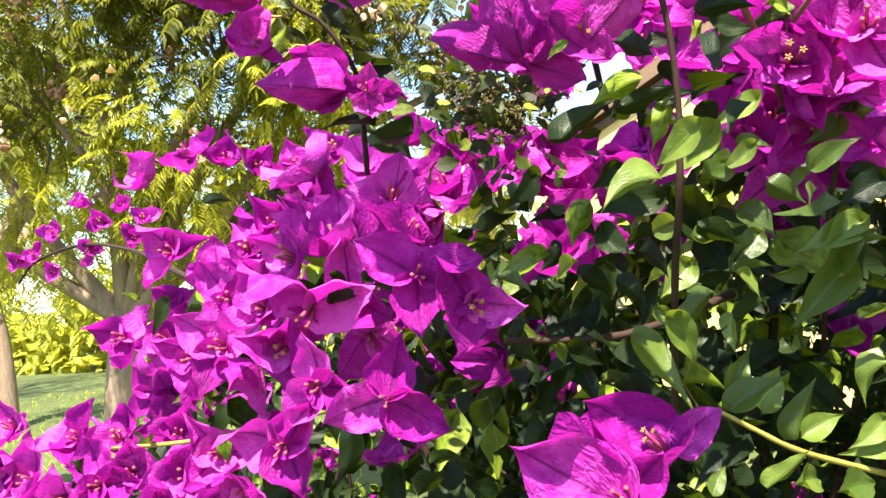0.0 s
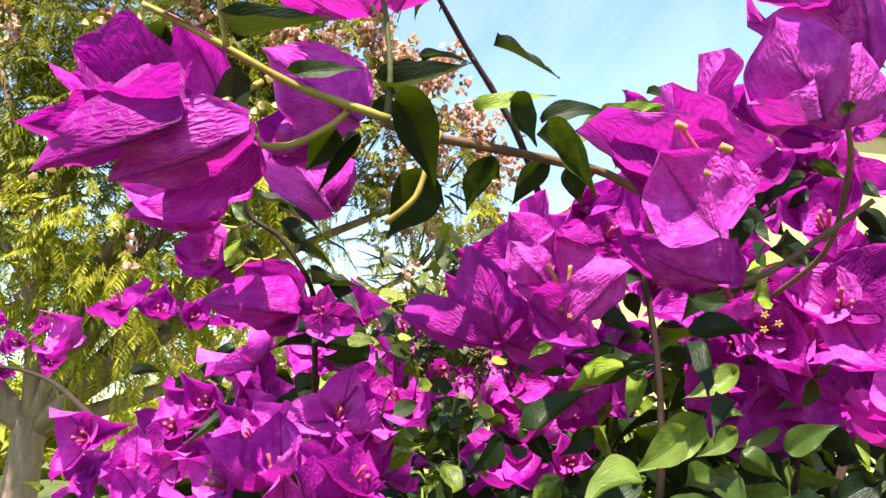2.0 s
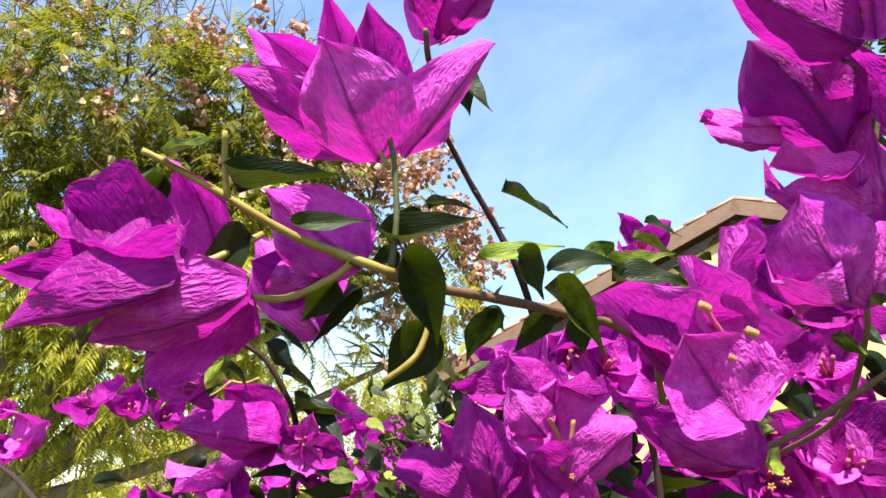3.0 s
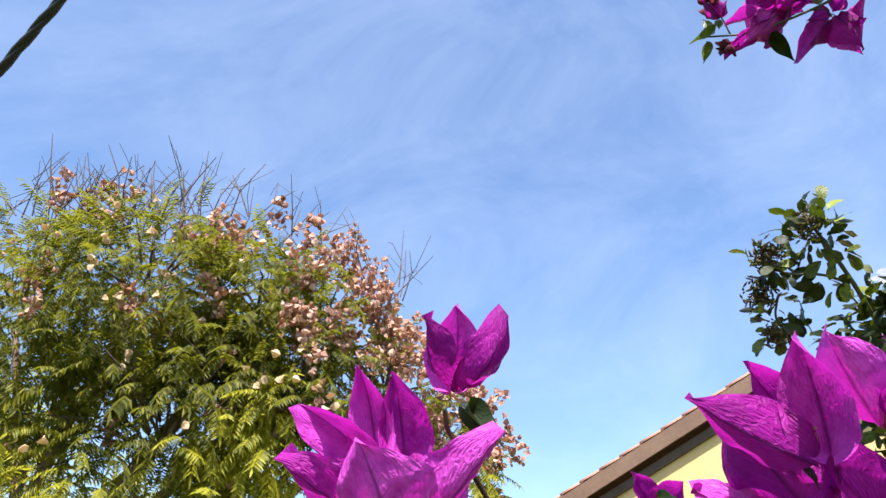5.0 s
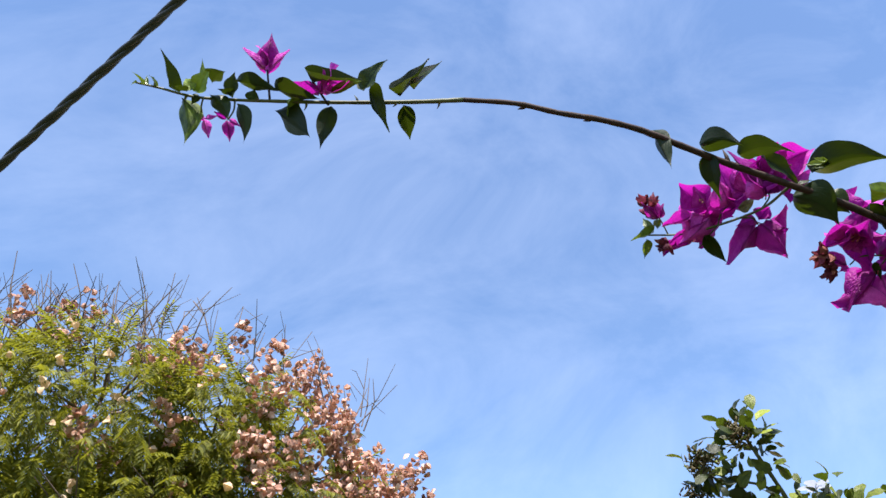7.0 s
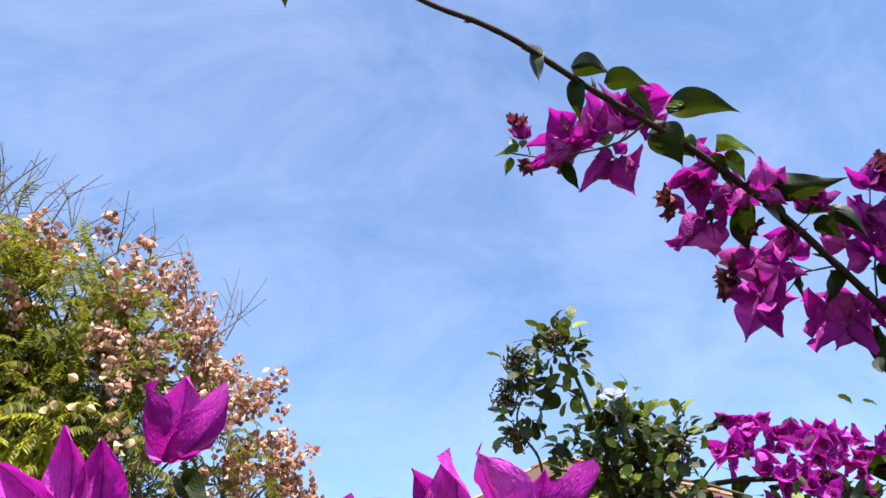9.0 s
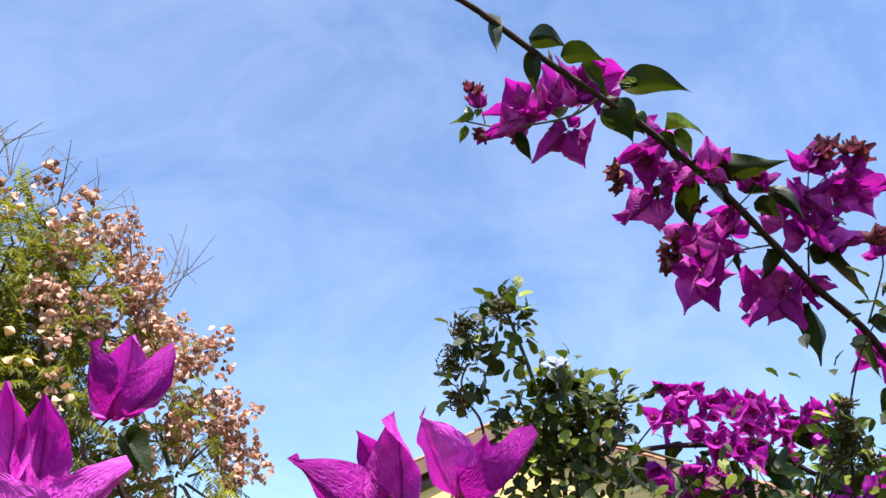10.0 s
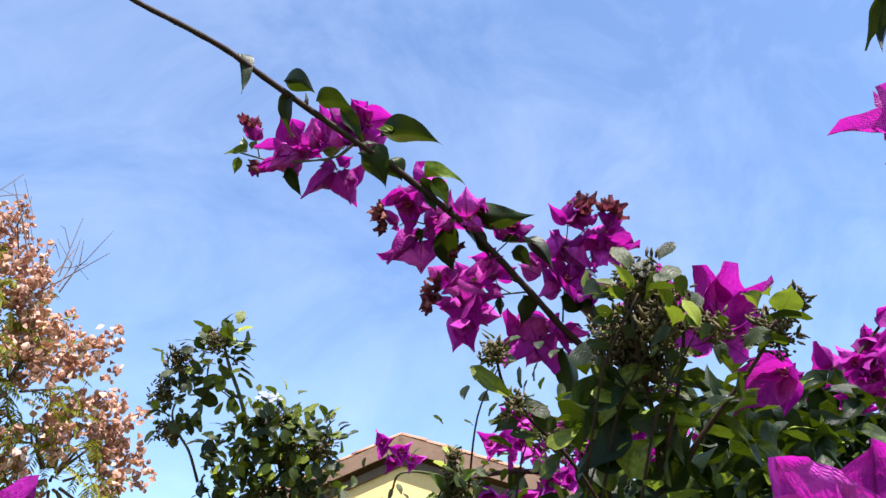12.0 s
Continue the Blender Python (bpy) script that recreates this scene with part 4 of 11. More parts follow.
# lone blossoms low over the lawn side, farther off
flower(bush, (-0.8921, 1.4911, 1.6526), (-0.14, -0.97, 0.19), 0.036, 70, 48)
flower(bush, (-0.8835, 1.5405, 1.7008), (0.19, -0.91, 0.36), 0.036, 64, 42)
flower(bush, (-0.9241, 1.487, 1.6468), (0.04, -0.96, -0.28), 0.034, 4, 48)
flower(bush, (-0.7238, 1.4492, 1.7031), (-0.02, -0.96, 0.28), 0.04, 0, 34)
flower(bush, (-0.6829, 1.4508, 1.7275), (0.3, -0.84, 0.47), 0.04, 13, 34)
flower(bush, (-0.7505, 1.4499, 1.6497), (-0.15, -0.99, -0.02), 0.036, 25, 56)
flower(bush, (-0.6421, 1.4056, 1.6601), (0.38, -0.91, 0.14), 0.036, 37, 48)
flower(bush, (-0.8547, 1.4945, 1.6201), (0.27, -0.95, -0.16), 0.034, 19, 34)
flower(bush, (-0.7924, 1.4938, 1.7473), (0.1, -0.82, 0.56), 0.036, 111, 48)
flower(bush, (-0.5999, 1.3572, 1.6887), (0.3, -0.88, 0.38), 0.036, 40, 48)
stem(bush, [(-0.3435, 0.9268, 1.5532), (-0.6012, 1.3089, 1.6301), (-0.7716, 1.4478, 1.6621), (-0.8931, 1.4923, 1.6407), (-0.9312, 1.4909, 1.5981)], 0.004, 0.002, M_CANE)
# large blossoms hanging near
flower(bush, (0.1643, 0.3668, 1.5796), (-0.03, -0.99, 0.13), 0.03461, 17, 56)
flower(bush, (0.176, 0.3383, 1.5944), (-0.34, -0.91, 0.26), 0.03007, 48, 56)
flower(bush, (0.1837, 0.4629, 1.5544), (-0.03, -1, 0.02), 0.02965, 111, 56)
flower(bush, (0.1956, 0.3965, 1.5901), (0.18, -0.98, 0.12), 0.0348, 82, 34)
flower(bush, (0.0636, 0.3646, 1.6249), (-0.28, -0.89, 0.37), 0.02978, 79, 48)
flower(bush, (0.1262, 0.5588, 1.6678), (-0.07, -0.92, 0.38), 0.03395, 55, 42)
flower(bush, (0.0717, 0.62, 1.6558), (-0.07, -0.92, 0.38), 0.034, 119, 48)
flower(bush, (0.0949, 0.6619, 1.6841), (-0.07, -0.92, 0.38), 0.034, 55, 48)
# upright bud over the near branch
bloom(bush, (0.0224, 0.2653, 1.7181), (0.03, -0.51, 0.86), 0.018, [
    ((0.0216, 0.2635, 1.7174), (0.0127, 0.2468, 1.7411), (0.64, 0.49, 0.59), 0.72),
    ((0.0236, 0.2607, 1.7168), (0.0379, 0.241, 1.7369), (-0.25, 0.72, 0.64), 0.69),
    ((0.0217, 0.272, 1.7216), (0.0194, 0.2522, 1.7445), (-0.29, -0.83, -0.48), 0.85)], True)
# paired blossoms below the bud
bloom(bush, (0.0057, 0.2443, 1.6656), (-0.23, -0.45, 0.86), 0.02, [
    ((0.0055, 0.2406, 1.664), (-0.008, 0.2223, 1.689), (0.15, 0.87, 0.47), 1.10),
    ((-0.0014, 0.2444, 1.6663), (-0.0311, 0.2368, 1.6888), (0.56, 0.65, 0.51), 0.77),
    ((-0.0007, 0.2516, 1.6803), (-0.0297, 0.2445, 1.7064), (0.14, -0.71, -0.69), 0.50)])
bloom(bush, (0.0076, 0.2481, 1.6691), (0.07, -0.39, 0.92), 0.02, [
    ((0.0115, 0.248, 1.6689), (0.0288, 0.2311, 1.6967), (-0.48, 0.77, 0.42), 0.63),
    ((-0.0044, 0.2572, 1.6855), (-0.0107, 0.2454, 1.7199), (-0.06, -0.96, -0.29), 0.55),
    ((0.0055, 0.2584, 1.6864), (0.0032, 0.2456, 1.7176), (0.14, -0.92, -0.38), 0.63)], True)
# blossoms at the tip of the near branch
bloom(bush, (-0.0325, 0.2115, 1.6247), (-0.99, -0.16, 0.01), 0.018, [
    ((-0.0325, 0.2079, 1.6228), (-0.0593, 0.2101, 1.6422), (0.24, -0.84, 0.49), 0.67),
    ((-0.0296, 0.2003, 1.6197), (-0.064, 0.2088, 1.6146), (0.03, 0.62, 0.78), 0.49),
    ((-0.0467, 0.2183, 1.6258), (-0.0713, 0.219, 1.6277), (-0.06, -0.99, -0.1), 0.59)])
bloom(bush, (-0.0194, 0.2141, 1.6217), (-0.94, -0.15, -0.31), 0.016, [
    ((-0.0179, 0.2061, 1.6199), (-0.0474, 0.2131, 1.6124), (0.03, 0.55, 0.83), 0.68),
    ((-0.0201, 0.2222, 1.6232), (-0.0424, 0.2246, 1.6102), (-0.03, -0.65, -0.76), 0.78),
    ((-0.0287, 0.2272, 1.628), (-0.0367, 0.2195, 1.6528), (-0.15, -0.97, -0.19), 0.90)])
bloom(bush, (-0.0399, 0.225, 1.6324), (-0.85, -0.34, 0.39), 0.014, [
    ((-0.043, 0.2318, 1.632), (-0.0692, 0.2284, 1.6437), (-0.06, -0.98, -0.2), 0.55),
    ((-0.0429, 0.235, 1.6347), (-0.0587, 0.2304, 1.648), (0.04, -0.98, -0.19), 0.69)])
# blossom behind the near branch
bloom(bush, (0.0003, 0.2534, 1.6392), (-0.77, -0.42, 0.47), 0.018, [
    ((0.001, 0.2534, 1.6392), (-0.024, 0.2469, 1.6583), (-0.05, 0.88, 0.47), 0.96),
    ((-0.0114, 0.2627, 1.6341), (-0.0279, 0.2594, 1.6443), (0.04, -0.98, -0.19), 1.06),
    ((-0.0063, 0.2614, 1.6418), (-0.0256, 0.2646, 1.6315), (0.04, 0.77, 0.63), 0.99)])
# tall column of blossoms
bloom(bush, (0.1069, 0.1966, 1.6725), (-0.32, -0.52, 0.79), 0.018, [
    ((0.1106, 0.1956, 1.6743), (0.1039, 0.1806, 1.7008), (-0.55, -0.8, -0.24), 0.69),
    ((0.1051, 0.1931, 1.6706), (0.0788, 0.197, 1.6909), (0.19, 0.7, 0.69), 0.61),
    ((0.1102, 0.2032, 1.6822), (0.0972, 0.1964, 1.7004), (-0.05, -0.92, -0.38), 0.69)], True)
bloom(bush, (0.1235, 0.2311, 1.6654), (-0.37, -0.62, 0.69), 0.02, [
    ((0.1204, 0.2273, 1.6646), (0.0995, 0.2172, 1.6917), (0.35, 0.76, 0.55), 1.01),
    ((0.114, 0.2177, 1.673), (0.1105, 0.2117, 1.6879), (0.82, -0.54, -0.2), 0.52),
    ((0.1085, 0.233, 1.6734), (0.0877, 0.2308, 1.6764), (-0.05, -0.81, 0.58), 0.47),
    ((0.1098, 0.2326, 1.6688), (0.0881, 0.2313, 1.6698), (0.03, 0.51, 0.86), 0.57)])
bloom(bush, (0.1228, 0.2312, 1.6549), (-0.92, -0.39, 0.03), 0.018, [
    ((0.1196, 0.2261, 1.6572), (0.1001, 0.226, 1.66), (-0.06, -0.92, 0.38), 0.75),
    ((0.1274, 0.2308, 1.6501), (0.0991, 0.2292, 1.6526), (-0.01, -0.03, 1), 0.57),
    ((0.1351, 0.2431, 1.6402), (0.1261, 0.2267, 1.6756), (0.05, 0.92, 0.38), 0.99),
    ((0.1366, 0.2286, 1.6695), (0.1218, 0.2171, 1.6889), (0.23, -0.96, -0.19), 0.76)])
bloom(bush, (0.1355, 0.2085, 1.6851), (-0.12, -0.64, 0.76), 0.018, [
    ((0.1344, 0.2086, 1.6854), (0.1162, 0.1896, 1.7096), (0.55, 0.57, 0.61), 0.64),
    ((0.1351, 0.2021, 1.6834), (0.1454, 0.177, 1.7022), (-0.03, 0.47, 0.88), 0.62),
    ((0.1399, 0.2131, 1.6871), (0.1442, 0.1995, 1.7037), (-0.27, -0.78, -0.57), 0.87)], True)
bloom(bush, (0.1143, 0.2262, 1.6264), (-0.7, -0.52, 0.48), 0.02, [
    ((0.1097, 0.219, 1.6235), (0.0936, 0.2094, 1.6436), (0.26, 0.84, 0.47), 1.05),
    ((0.1069, 0.2149, 1.6232), (0.0898, 0.2149, 1.6256), (0.02, 0.38, 0.92), 1.01),
    ((0.1154, 0.2233, 1.6227), (0.1187, 0.2155, 1.6411), (0.05, 0.92, 0.38), 1.30),
    ((0.1181, 0.2352, 1.6251), (0.0945, 0.2293, 1.6372), (-0.06, -0.99, -0.1), 0.72)])
# open blossom with pale stamens
bloom(bush, (0.0843, 0.2184, 1.6076), (-0.44, -0.73, 0.53), 0.021, [
    ((0.0811, 0.2207, 1.6077), (0.0574, 0.2128, 1.6246), (0.25, -0.97, 0.05), 0.66),
    ((0.085, 0.222, 1.6093), (0.0725, 0.2139, 1.6305), (0.14, -0.97, -0.19), 0.58),
    ((0.0872, 0.2237, 1.61), (0.0813, 0.2126, 1.6376), (0.89, -0.43, -0.15), 0.34),
    ((0.0861, 0.2183, 1.6076), (0.0985, 0.2118, 1.611), (-0.24, -0.7, 0.67), 1.15),
    ((0.0793, 0.2124, 1.5966), (0.0679, 0.2042, 1.6128), (-0.06, -1, 0.02), 1.36),
    ((0.0766, 0.2248, 1.6036), (0.0594, 0.2196, 1.6184), (0.54, 0.6, 0.59), 0.54)])
stem(bush, [(0.0808, 0.212, 1.6078), (0.0761, 0.2099, 1.6136), (0.0723, 0.2081, 1.6183)], 0.0006, 0.0005, M_TUBE)
stem(bush, [(0.0707, 0.207, 1.6186), (0.0719, 0.2071, 1.6182), (0.073, 0.2072, 1.6177)], 0.0010, 0.0008, M_CREAM)
stem(bush, [(0.082, 0.2121, 1.6073), (0.0807, 0.2096, 1.6136), (0.082, 0.2095, 1.6136)], 0.0006, 0.0005, M_TUBE)
stem(bush, [(0.0804, 0.2084, 1.6139), (0.0816, 0.2085, 1.6135), (0.0827, 0.2086, 1.6131)], 0.0010, 0.0008, M_CREAM)
stem(bush, [(0.0803, 0.2126, 1.6064), (0.0774, 0.212, 1.6083), (0.0785, 0.2117, 1.6088)], 0.0006, 0.0005, M_TUBE)
stem(bush, [(0.0769, 0.2106, 1.6091), (0.0781, 0.2107, 1.6087), (0.0792, 0.2108, 1.6083)], 0.0010, 0.0008, M_CREAM)
bloom(bush, (0.087, 0.2419, 1.5885), (-0.5, -0.53, 0.69), 0.018, [
    ((0.0874, 0.2439, 1.5887), (0.0639, 0.2387, 1.6044), (0.28, -0.96, 0.08), 0.64),
    ((0.0902, 0.2331, 1.5895), (0.0677, 0.232, 1.5979), (0.03, 0.61, 0.79), 0.87),
    ((0.0897, 0.2434, 1.5901), (0.0967, 0.2403, 1.5997), (-0.39, -0.92, -0.03), 1.25)])
# two blossoms in the middle of the bush
bloom(bush, (0.0399, 0.29, 1.5817), (-0.26, -0.47, 0.84), 0.019, [
    ((0.0401, 0.286, 1.5809), (0.0303, 0.2768, 1.6081), (-0.15, 0.92, 0.36), 0.83),
    ((0.0381, 0.2883, 1.5803), (0.012, 0.2862, 1.5928), (0.14, 0.76, 0.63), 0.77),
    ((0.0436, 0.2959, 1.5819), (0.044, 0.2908, 1.6001), (-0.05, -0.96, -0.27), 1.05),
    ((0.0436, 0.3025, 1.5808), (0.0236, 0.2968, 1.6047), (-0.05, -0.96, -0.27), 0.50),
    ((0.0422, 0.2979, 1.5826), (0.0618, 0.2988, 1.5755), (0.04, 0.84, 0.53), 0.85)])
bloom(bush, (0.0624, 0.2994, 1.5883), (-0.05, -0.97, 0.23), 0.02, [
    ((0.0636, 0.3045, 1.5922), (0.0598, 0.2957, 1.6169), (-0.05, -0.98, -0.17), 1.62),
    ((0.0624, 0.2915, 1.5867), (0.0803, 0.2856, 1.6046), (-0.27, 0.85, 0.45), 0.92),
    ((0.0495, 0.2879, 1.5948), (0.0686, 0.2895, 1.5779), (-0.05, -0.97, 0.23), 0.76),
    ((0.0581, 0.3024, 1.6007), (0.0453, 0.2993, 1.6142), (0.05, 0.96, 0.27), 1.01),
    ((0.06, 0.3064, 1.6084), (0.0466, 0.3022, 1.6259), (0.05, 0.96, 0.27), 0.96),
    ((0.0785, 0.3015, 1.615), (0.0622, 0.3013, 1.6186), (0.03, 0.69, 0.73), 0.61)])
stem(bush, [(0.0615, 0.2937, 1.5938), (0.0598, 0.2922, 1.5995), (0.0567, 0.2908, 1.6052)], 0.0006, 0.0008, M_CREAM)
stem(bush, [(0.0615, 0.2937, 1.5938), (0.0633, 0.2921, 1.5994), (0.0638, 0.2905, 1.6049)], 0.0006, 0.0008, M_CREAM)
stem(bush, [(0.0615, 0.2937, 1.5938), (0.0613, 0.2931, 1.5963), (0.0597, 0.2925, 1.5987)], 0.0006, 0.0008, M_CREAM)
# flowering twig in front of the trees
bloom(bush, (-0.0594, 0.3448, 1.6393), (-0.7, -0.31, 0.64), 0.022, [
    ((-0.0607, 0.3393, 1.6352), (-0.0812, 0.3347, 1.6515), (0.21, 0.88, 0.42), 1.21),
    ((-0.0652, 0.3464, 1.6421), (-0.0997, 0.3425, 1.6516), (0.04, -0.95, 0.32), 0.89),
    ((-0.0735, 0.3532, 1.65), (-0.0909, 0.3508, 1.665), (0.02, -1, -0.04), 0.79),
    ((-0.0611, 0.3521, 1.6449), (-0.0567, 0.3492, 1.6657), (0.01, -0.99, -0.14), 1.15),
    ((-0.0676, 0.345, 1.637), (-0.0984, 0.3439, 1.6418), (0.02, 0.77, 0.64), 0.66)])
bloom(bush, (-0.064, 0.3651, 1.6234), (-0.96, -0.25, 0.13), 0.018, [
    ((-0.0645, 0.3652, 1.6227), (-0.0869, 0.3641, 1.6282), (0.04, -0.96, 0.28), 1.11),
    ((-0.0674, 0.3706, 1.6277), (-0.0816, 0.3685, 1.6407), (0.02, -1, -0.04), 1.21),
    ((-0.0641, 0.3653, 1.622), (-0.0692, 0.366, 1.6169), (0, 0.9, 0.44), 2.59)])
bloom(bush, (-0.021, 0.3892, 1.6507), (-0.14, -0.24, 0.96), 0.022, [
    ((-0.0223, 0.3892, 1.6505), (-0.0541, 0.3829, 1.6924), (0.09, 0.97, 0.23), 0.77),
    ((-0.0258, 0.4005, 1.6562), (-0.0215, 0.3952, 1.6945), (0.01, -0.99, -0.14), 0.76),
    ((-0.0257, 0.3871, 1.651), (-0.0132, 0.382, 1.674), (-0.6, 0.76, 0.24), 0.96)])
bloom(bush, (-0.0382, 0.3851, 1.6063), (-0.84, -0.3, 0.45), 0.019, [
    ((-0.0361, 0.3814, 1.6044), (-0.0757, 0.3795, 1.6134), (0, 0.9, 0.44), 0.83),
    ((-0.0383, 0.3887, 1.6092), (-0.059, 0.3856, 1.6293), (0.02, -1, -0.04), 0.96),
    ((-0.0374, 0.3856, 1.6027), (-0.0544, 0.3854, 1.602), (0.04, -0.91, 0.41), 1.35)])
bloom(bush, (-0.0274, 0.3884, 1.6053), (0.02, -1, -0.04), 0.018, [
    ((-0.0269, 0.3885, 1.6048), (-0.0237, 0.3809, 1.616), (0, -0.94, -0.33), 0.85),
    ((-0.0259, 0.3886, 1.6042), (-0.0077, 0.3838, 1.5971), (-0.18, -0.98, -0.13), 0.85),
    ((-0.027, 0.3887, 1.6033), (-0.0266, 0.3864, 1.5908), (0.03, -0.97, 0.24), 1.40),
    ((-0.0285, 0.3884, 1.6054), (-0.038, 0.3839, 1.6076), (0.21, -0.97, -0.15), 1.41)])
stem(bush, [(-0.0626, 0.3799, 1.6625), (-0.0614, 0.3807, 1.6568), (-0.0582, 0.3841, 1.6476), (-0.0473, 0.3873, 1.6404), (-0.0391, 0.391, 1.6291), (-0.0329, 0.3992, 1.6144), (-0.0332, 0.4084, 1.592), (-0.0355, 0.4253, 1.5718)], 0.0008, 0.0016, M_CANE, "cane", "dark flowering twig", 4)
leaf(bush, (-0.0667, 0.3862, 1.6455), (-0.0877, 0.3878, 1.6176), (0.2, 0.79, 0.58), wide=0.65)
leaf(bush, (-0.0628, 0.3871, 1.6401), (-0.0737, 0.3873, 1.6226), (0.32, 0.74, 0.6), wide=0.84)
leaf(bush, (-0.0603, 0.3848, 1.6566), (-0.0375, 0.3834, 1.6548), (0.05, -0.53, 0.85), wide=0.49)
leaf(bush, (-0.047, 0.3864, 1.6463), (-0.0314, 0.3865, 1.6328), (-0.29, 0.62, 0.73), wide=0.97)
leaf(bush, (-0.0468, 0.3859, 1.6502), (-0.0256, 0.3844, 1.649), (0.05, -0.6, 0.8), wide=0.62)
leaf(bush, (-0.0386, 0.3885, 1.6327), (-0.0194, 0.3872, 1.6296), (0.04, 0.41, 0.91), wide=1.03)
leaf(bush, (-0.032, 0.3906, 1.6178), (-0.0085, 0.3888, 1.6187), (0.06, -0.44, 0.89), wide=0.55)
leaf(bush, (-0.0284, 0.3907, 1.6176), (-0.005, 0.3912, 1.602), (-0.19, 0.64, 0.74), wide=0.71)
leaf(bush, (-0.022, 0.392, 1.6095), (-0.0106, 0.3907, 1.6049), (0.06, -0.44, 0.89), wide=0.70)
leaf(bush, (-0.0744, 0.3859, 1.6475), (-0.0838, 0.3852, 1.637), (0.32, 0.74, 0.6), wide=1.12)
leaf(bush, (-0.0625, 0.3876, 1.6365), (-0.0467, 0.3867, 1.6299), (0.03, 0.48, 0.87), wide=0.77)
leaf(bush, (-0.0695, 0.388, 1.6327), (-0.0737, 0.3881, 1.6169), (0.21, 0.88, 0.42), wide=1.17)
leaf(bush, (-0.0252, 0.3948, 1.5889), (-0.0512, 0.3917, 1.5941), (0.05, -0.57, 0.82), wide=0.69)
leaf(bush, (-0.0077, 0.3958, 1.5834), (-0.0281, 0.3928, 1.5882), (0.03, 0.54, 0.84), wide=1.48)
leaf(bush, (-0.0588, 0.3862, 1.6469), (-0.0677, 0.3828, 1.6558), (0.04, -0.96, 0.28), wide=0.87, young=True)
stem(bush, [(-0.0743, 0.3851, 1.6456), (-0.0665, 0.3855, 1.6436), (-0.0586, 0.3855, 1.6448)], 0.0006, 0.0007, M_YOUNG)
stem(bush, [(-0.0716, 0.3884, 1.6227), (-0.0656, 0.3882, 1.6247), (-0.0594, 0.3875, 1.6298)], 0.0006, 0.0007, M_YOUNG)
stem(bush, [(-0.0594, 0.3875, 1.6298), (-0.0536, 0.3877, 1.629), (-0.0476, 0.3875, 1.6313)], 0.0006, 0.0007, M_YOUNG)
# blossoms and leaves of the shaded bush beyond the near column
flower(bush, (0.1566, 0.3906, 1.6237), (-0.09, -0.9, 0.42), 0.03, 104, 56)
flower(bush, (0.176, 0.4026, 1.6122), (-0.19, -0.98, -0.02), 0.03, 49, 56)
flower(bush, (0.1966, 0.4139, 1.6054), (-0.62, -0.58, 0.53), 0.03, 9, 42)
flower(bush, (0.1923, 0.4256, 1.5938), (0.51, -0.85, 0.11), 0.028, 18, 48)
flower(bush, (0.1987, 0.3797, 1.6337), (-0.45, -0.71, 0.54), 0.031, 51, 34)
flower(bush, (0.2123, 0.3922, 1.6182), (-0.39, -0.92, 0), 0.031, 92, 56)
flower(bush, (0.2103, 0.4142, 1.6047), (0.24, -0.97, -0.04), 0.03, 20, 42)
flower(bush, (0.1577, 0.4463, 1.6588), (-0.61, -0.7, -0.37), 0.03, 7, 42)
flower(bush, (0.1415, 0.4674, 1.6502), (-0.23, -0.95, 0.22), 0.03, 36, 56)
flower(bush, (0.1658, 0.4256, 1.6633), (0.22, -0.95, -0.2), 0.03, 91, 34)
flower(bush, (0.1877, 0.4157, 1.6642), (-0.11, -0.97, -0.2), 0.03, 38, 48)
flower(bush, (0.2056, 0.405, 1.6705), (-0.2, -0.97, -0.12), 0.031, 105, 48)
flower(bush, (0.2188, 0.3965, 1.6605), (-0.15, -0.98, 0.13), 0.031, 7, 48)
flower(bush, (0.1663, 0.4818, 1.6948), (-0.64, -0.77, 0.01), 0.031, 19, 56)
flower(bush, (0.1441, 0.5028, 1.6862), (-0.39, -0.92, -0.07), 0.031, 78, 48)
flower(bush, (0.1229, 0.5135, 1.68), (-0.04, -0.99, -0.13), 0.03, 105, 34)
flower(bush, (0.1913, 0.4766, 1.5903), (-0.21, -0.94, 0.26), 0.028, 24, 48)
flower(bush, (0.1315, 0.5079, 1.6484), (-0.04, -0.78, 0.62), 0.028, 19, 56)
flower(bush, (0.1832, 0.5013, 1.6295), (-0.72, -0.59, -0.37), 0.028, 39, 56)
flower(bush, (0.1874, 0.4414, 1.6967), (0.7, -0.69, 0.2), 0.03, 119, 34)
flower(bush, (0.2155, 0.4403, 1.7074), (-0.11, -0.83, 0.55), 0.03, 32, 42)
flower(bush, (0.2348, 0.4214, 1.7002), (-0.3, -0.95, -0.08), 0.03, 7, 56)
flower(bush, (0.1606, 0.4969, 1.7307), (-0.16, -0.93, 0.33), 0.03, 22, 34)
leaf(bush, (0.2158, 0.4191, 1.6787), (0.2128, 0.4194, 1.6616), (-0.16, 0.41, 0.9), wide=1.14)
leaf(bush, (0.1707, 0.453, 1.6884), (0.1778, 0.453, 1.6747), (0, -0.74, 0.67), wide=1.09)
leaf(bush, (0.1009, 0.3913, 1.5821), (0.0801, 0.3884, 1.5864), (0.4, -0.34, 0.85), wide=0.83)
leaf(bush, (0.2259, 0.4645, 1.6225), (0.2344, 0.4643, 1.6099), (-0.26, -0.22, 0.94), wide=1.08)
leaf(bush, (0.187, 0.4437, 1.6592), (0.1808, 0.4439, 1.6425), (0.64, 0.2, 0.74), wide=1.13)
leaf(bush, (0.1509, 0.3987, 1.6381), (0.1648, 0.3989, 1.6238), (-0.41, -0.14, 0.9), wide=1.02)
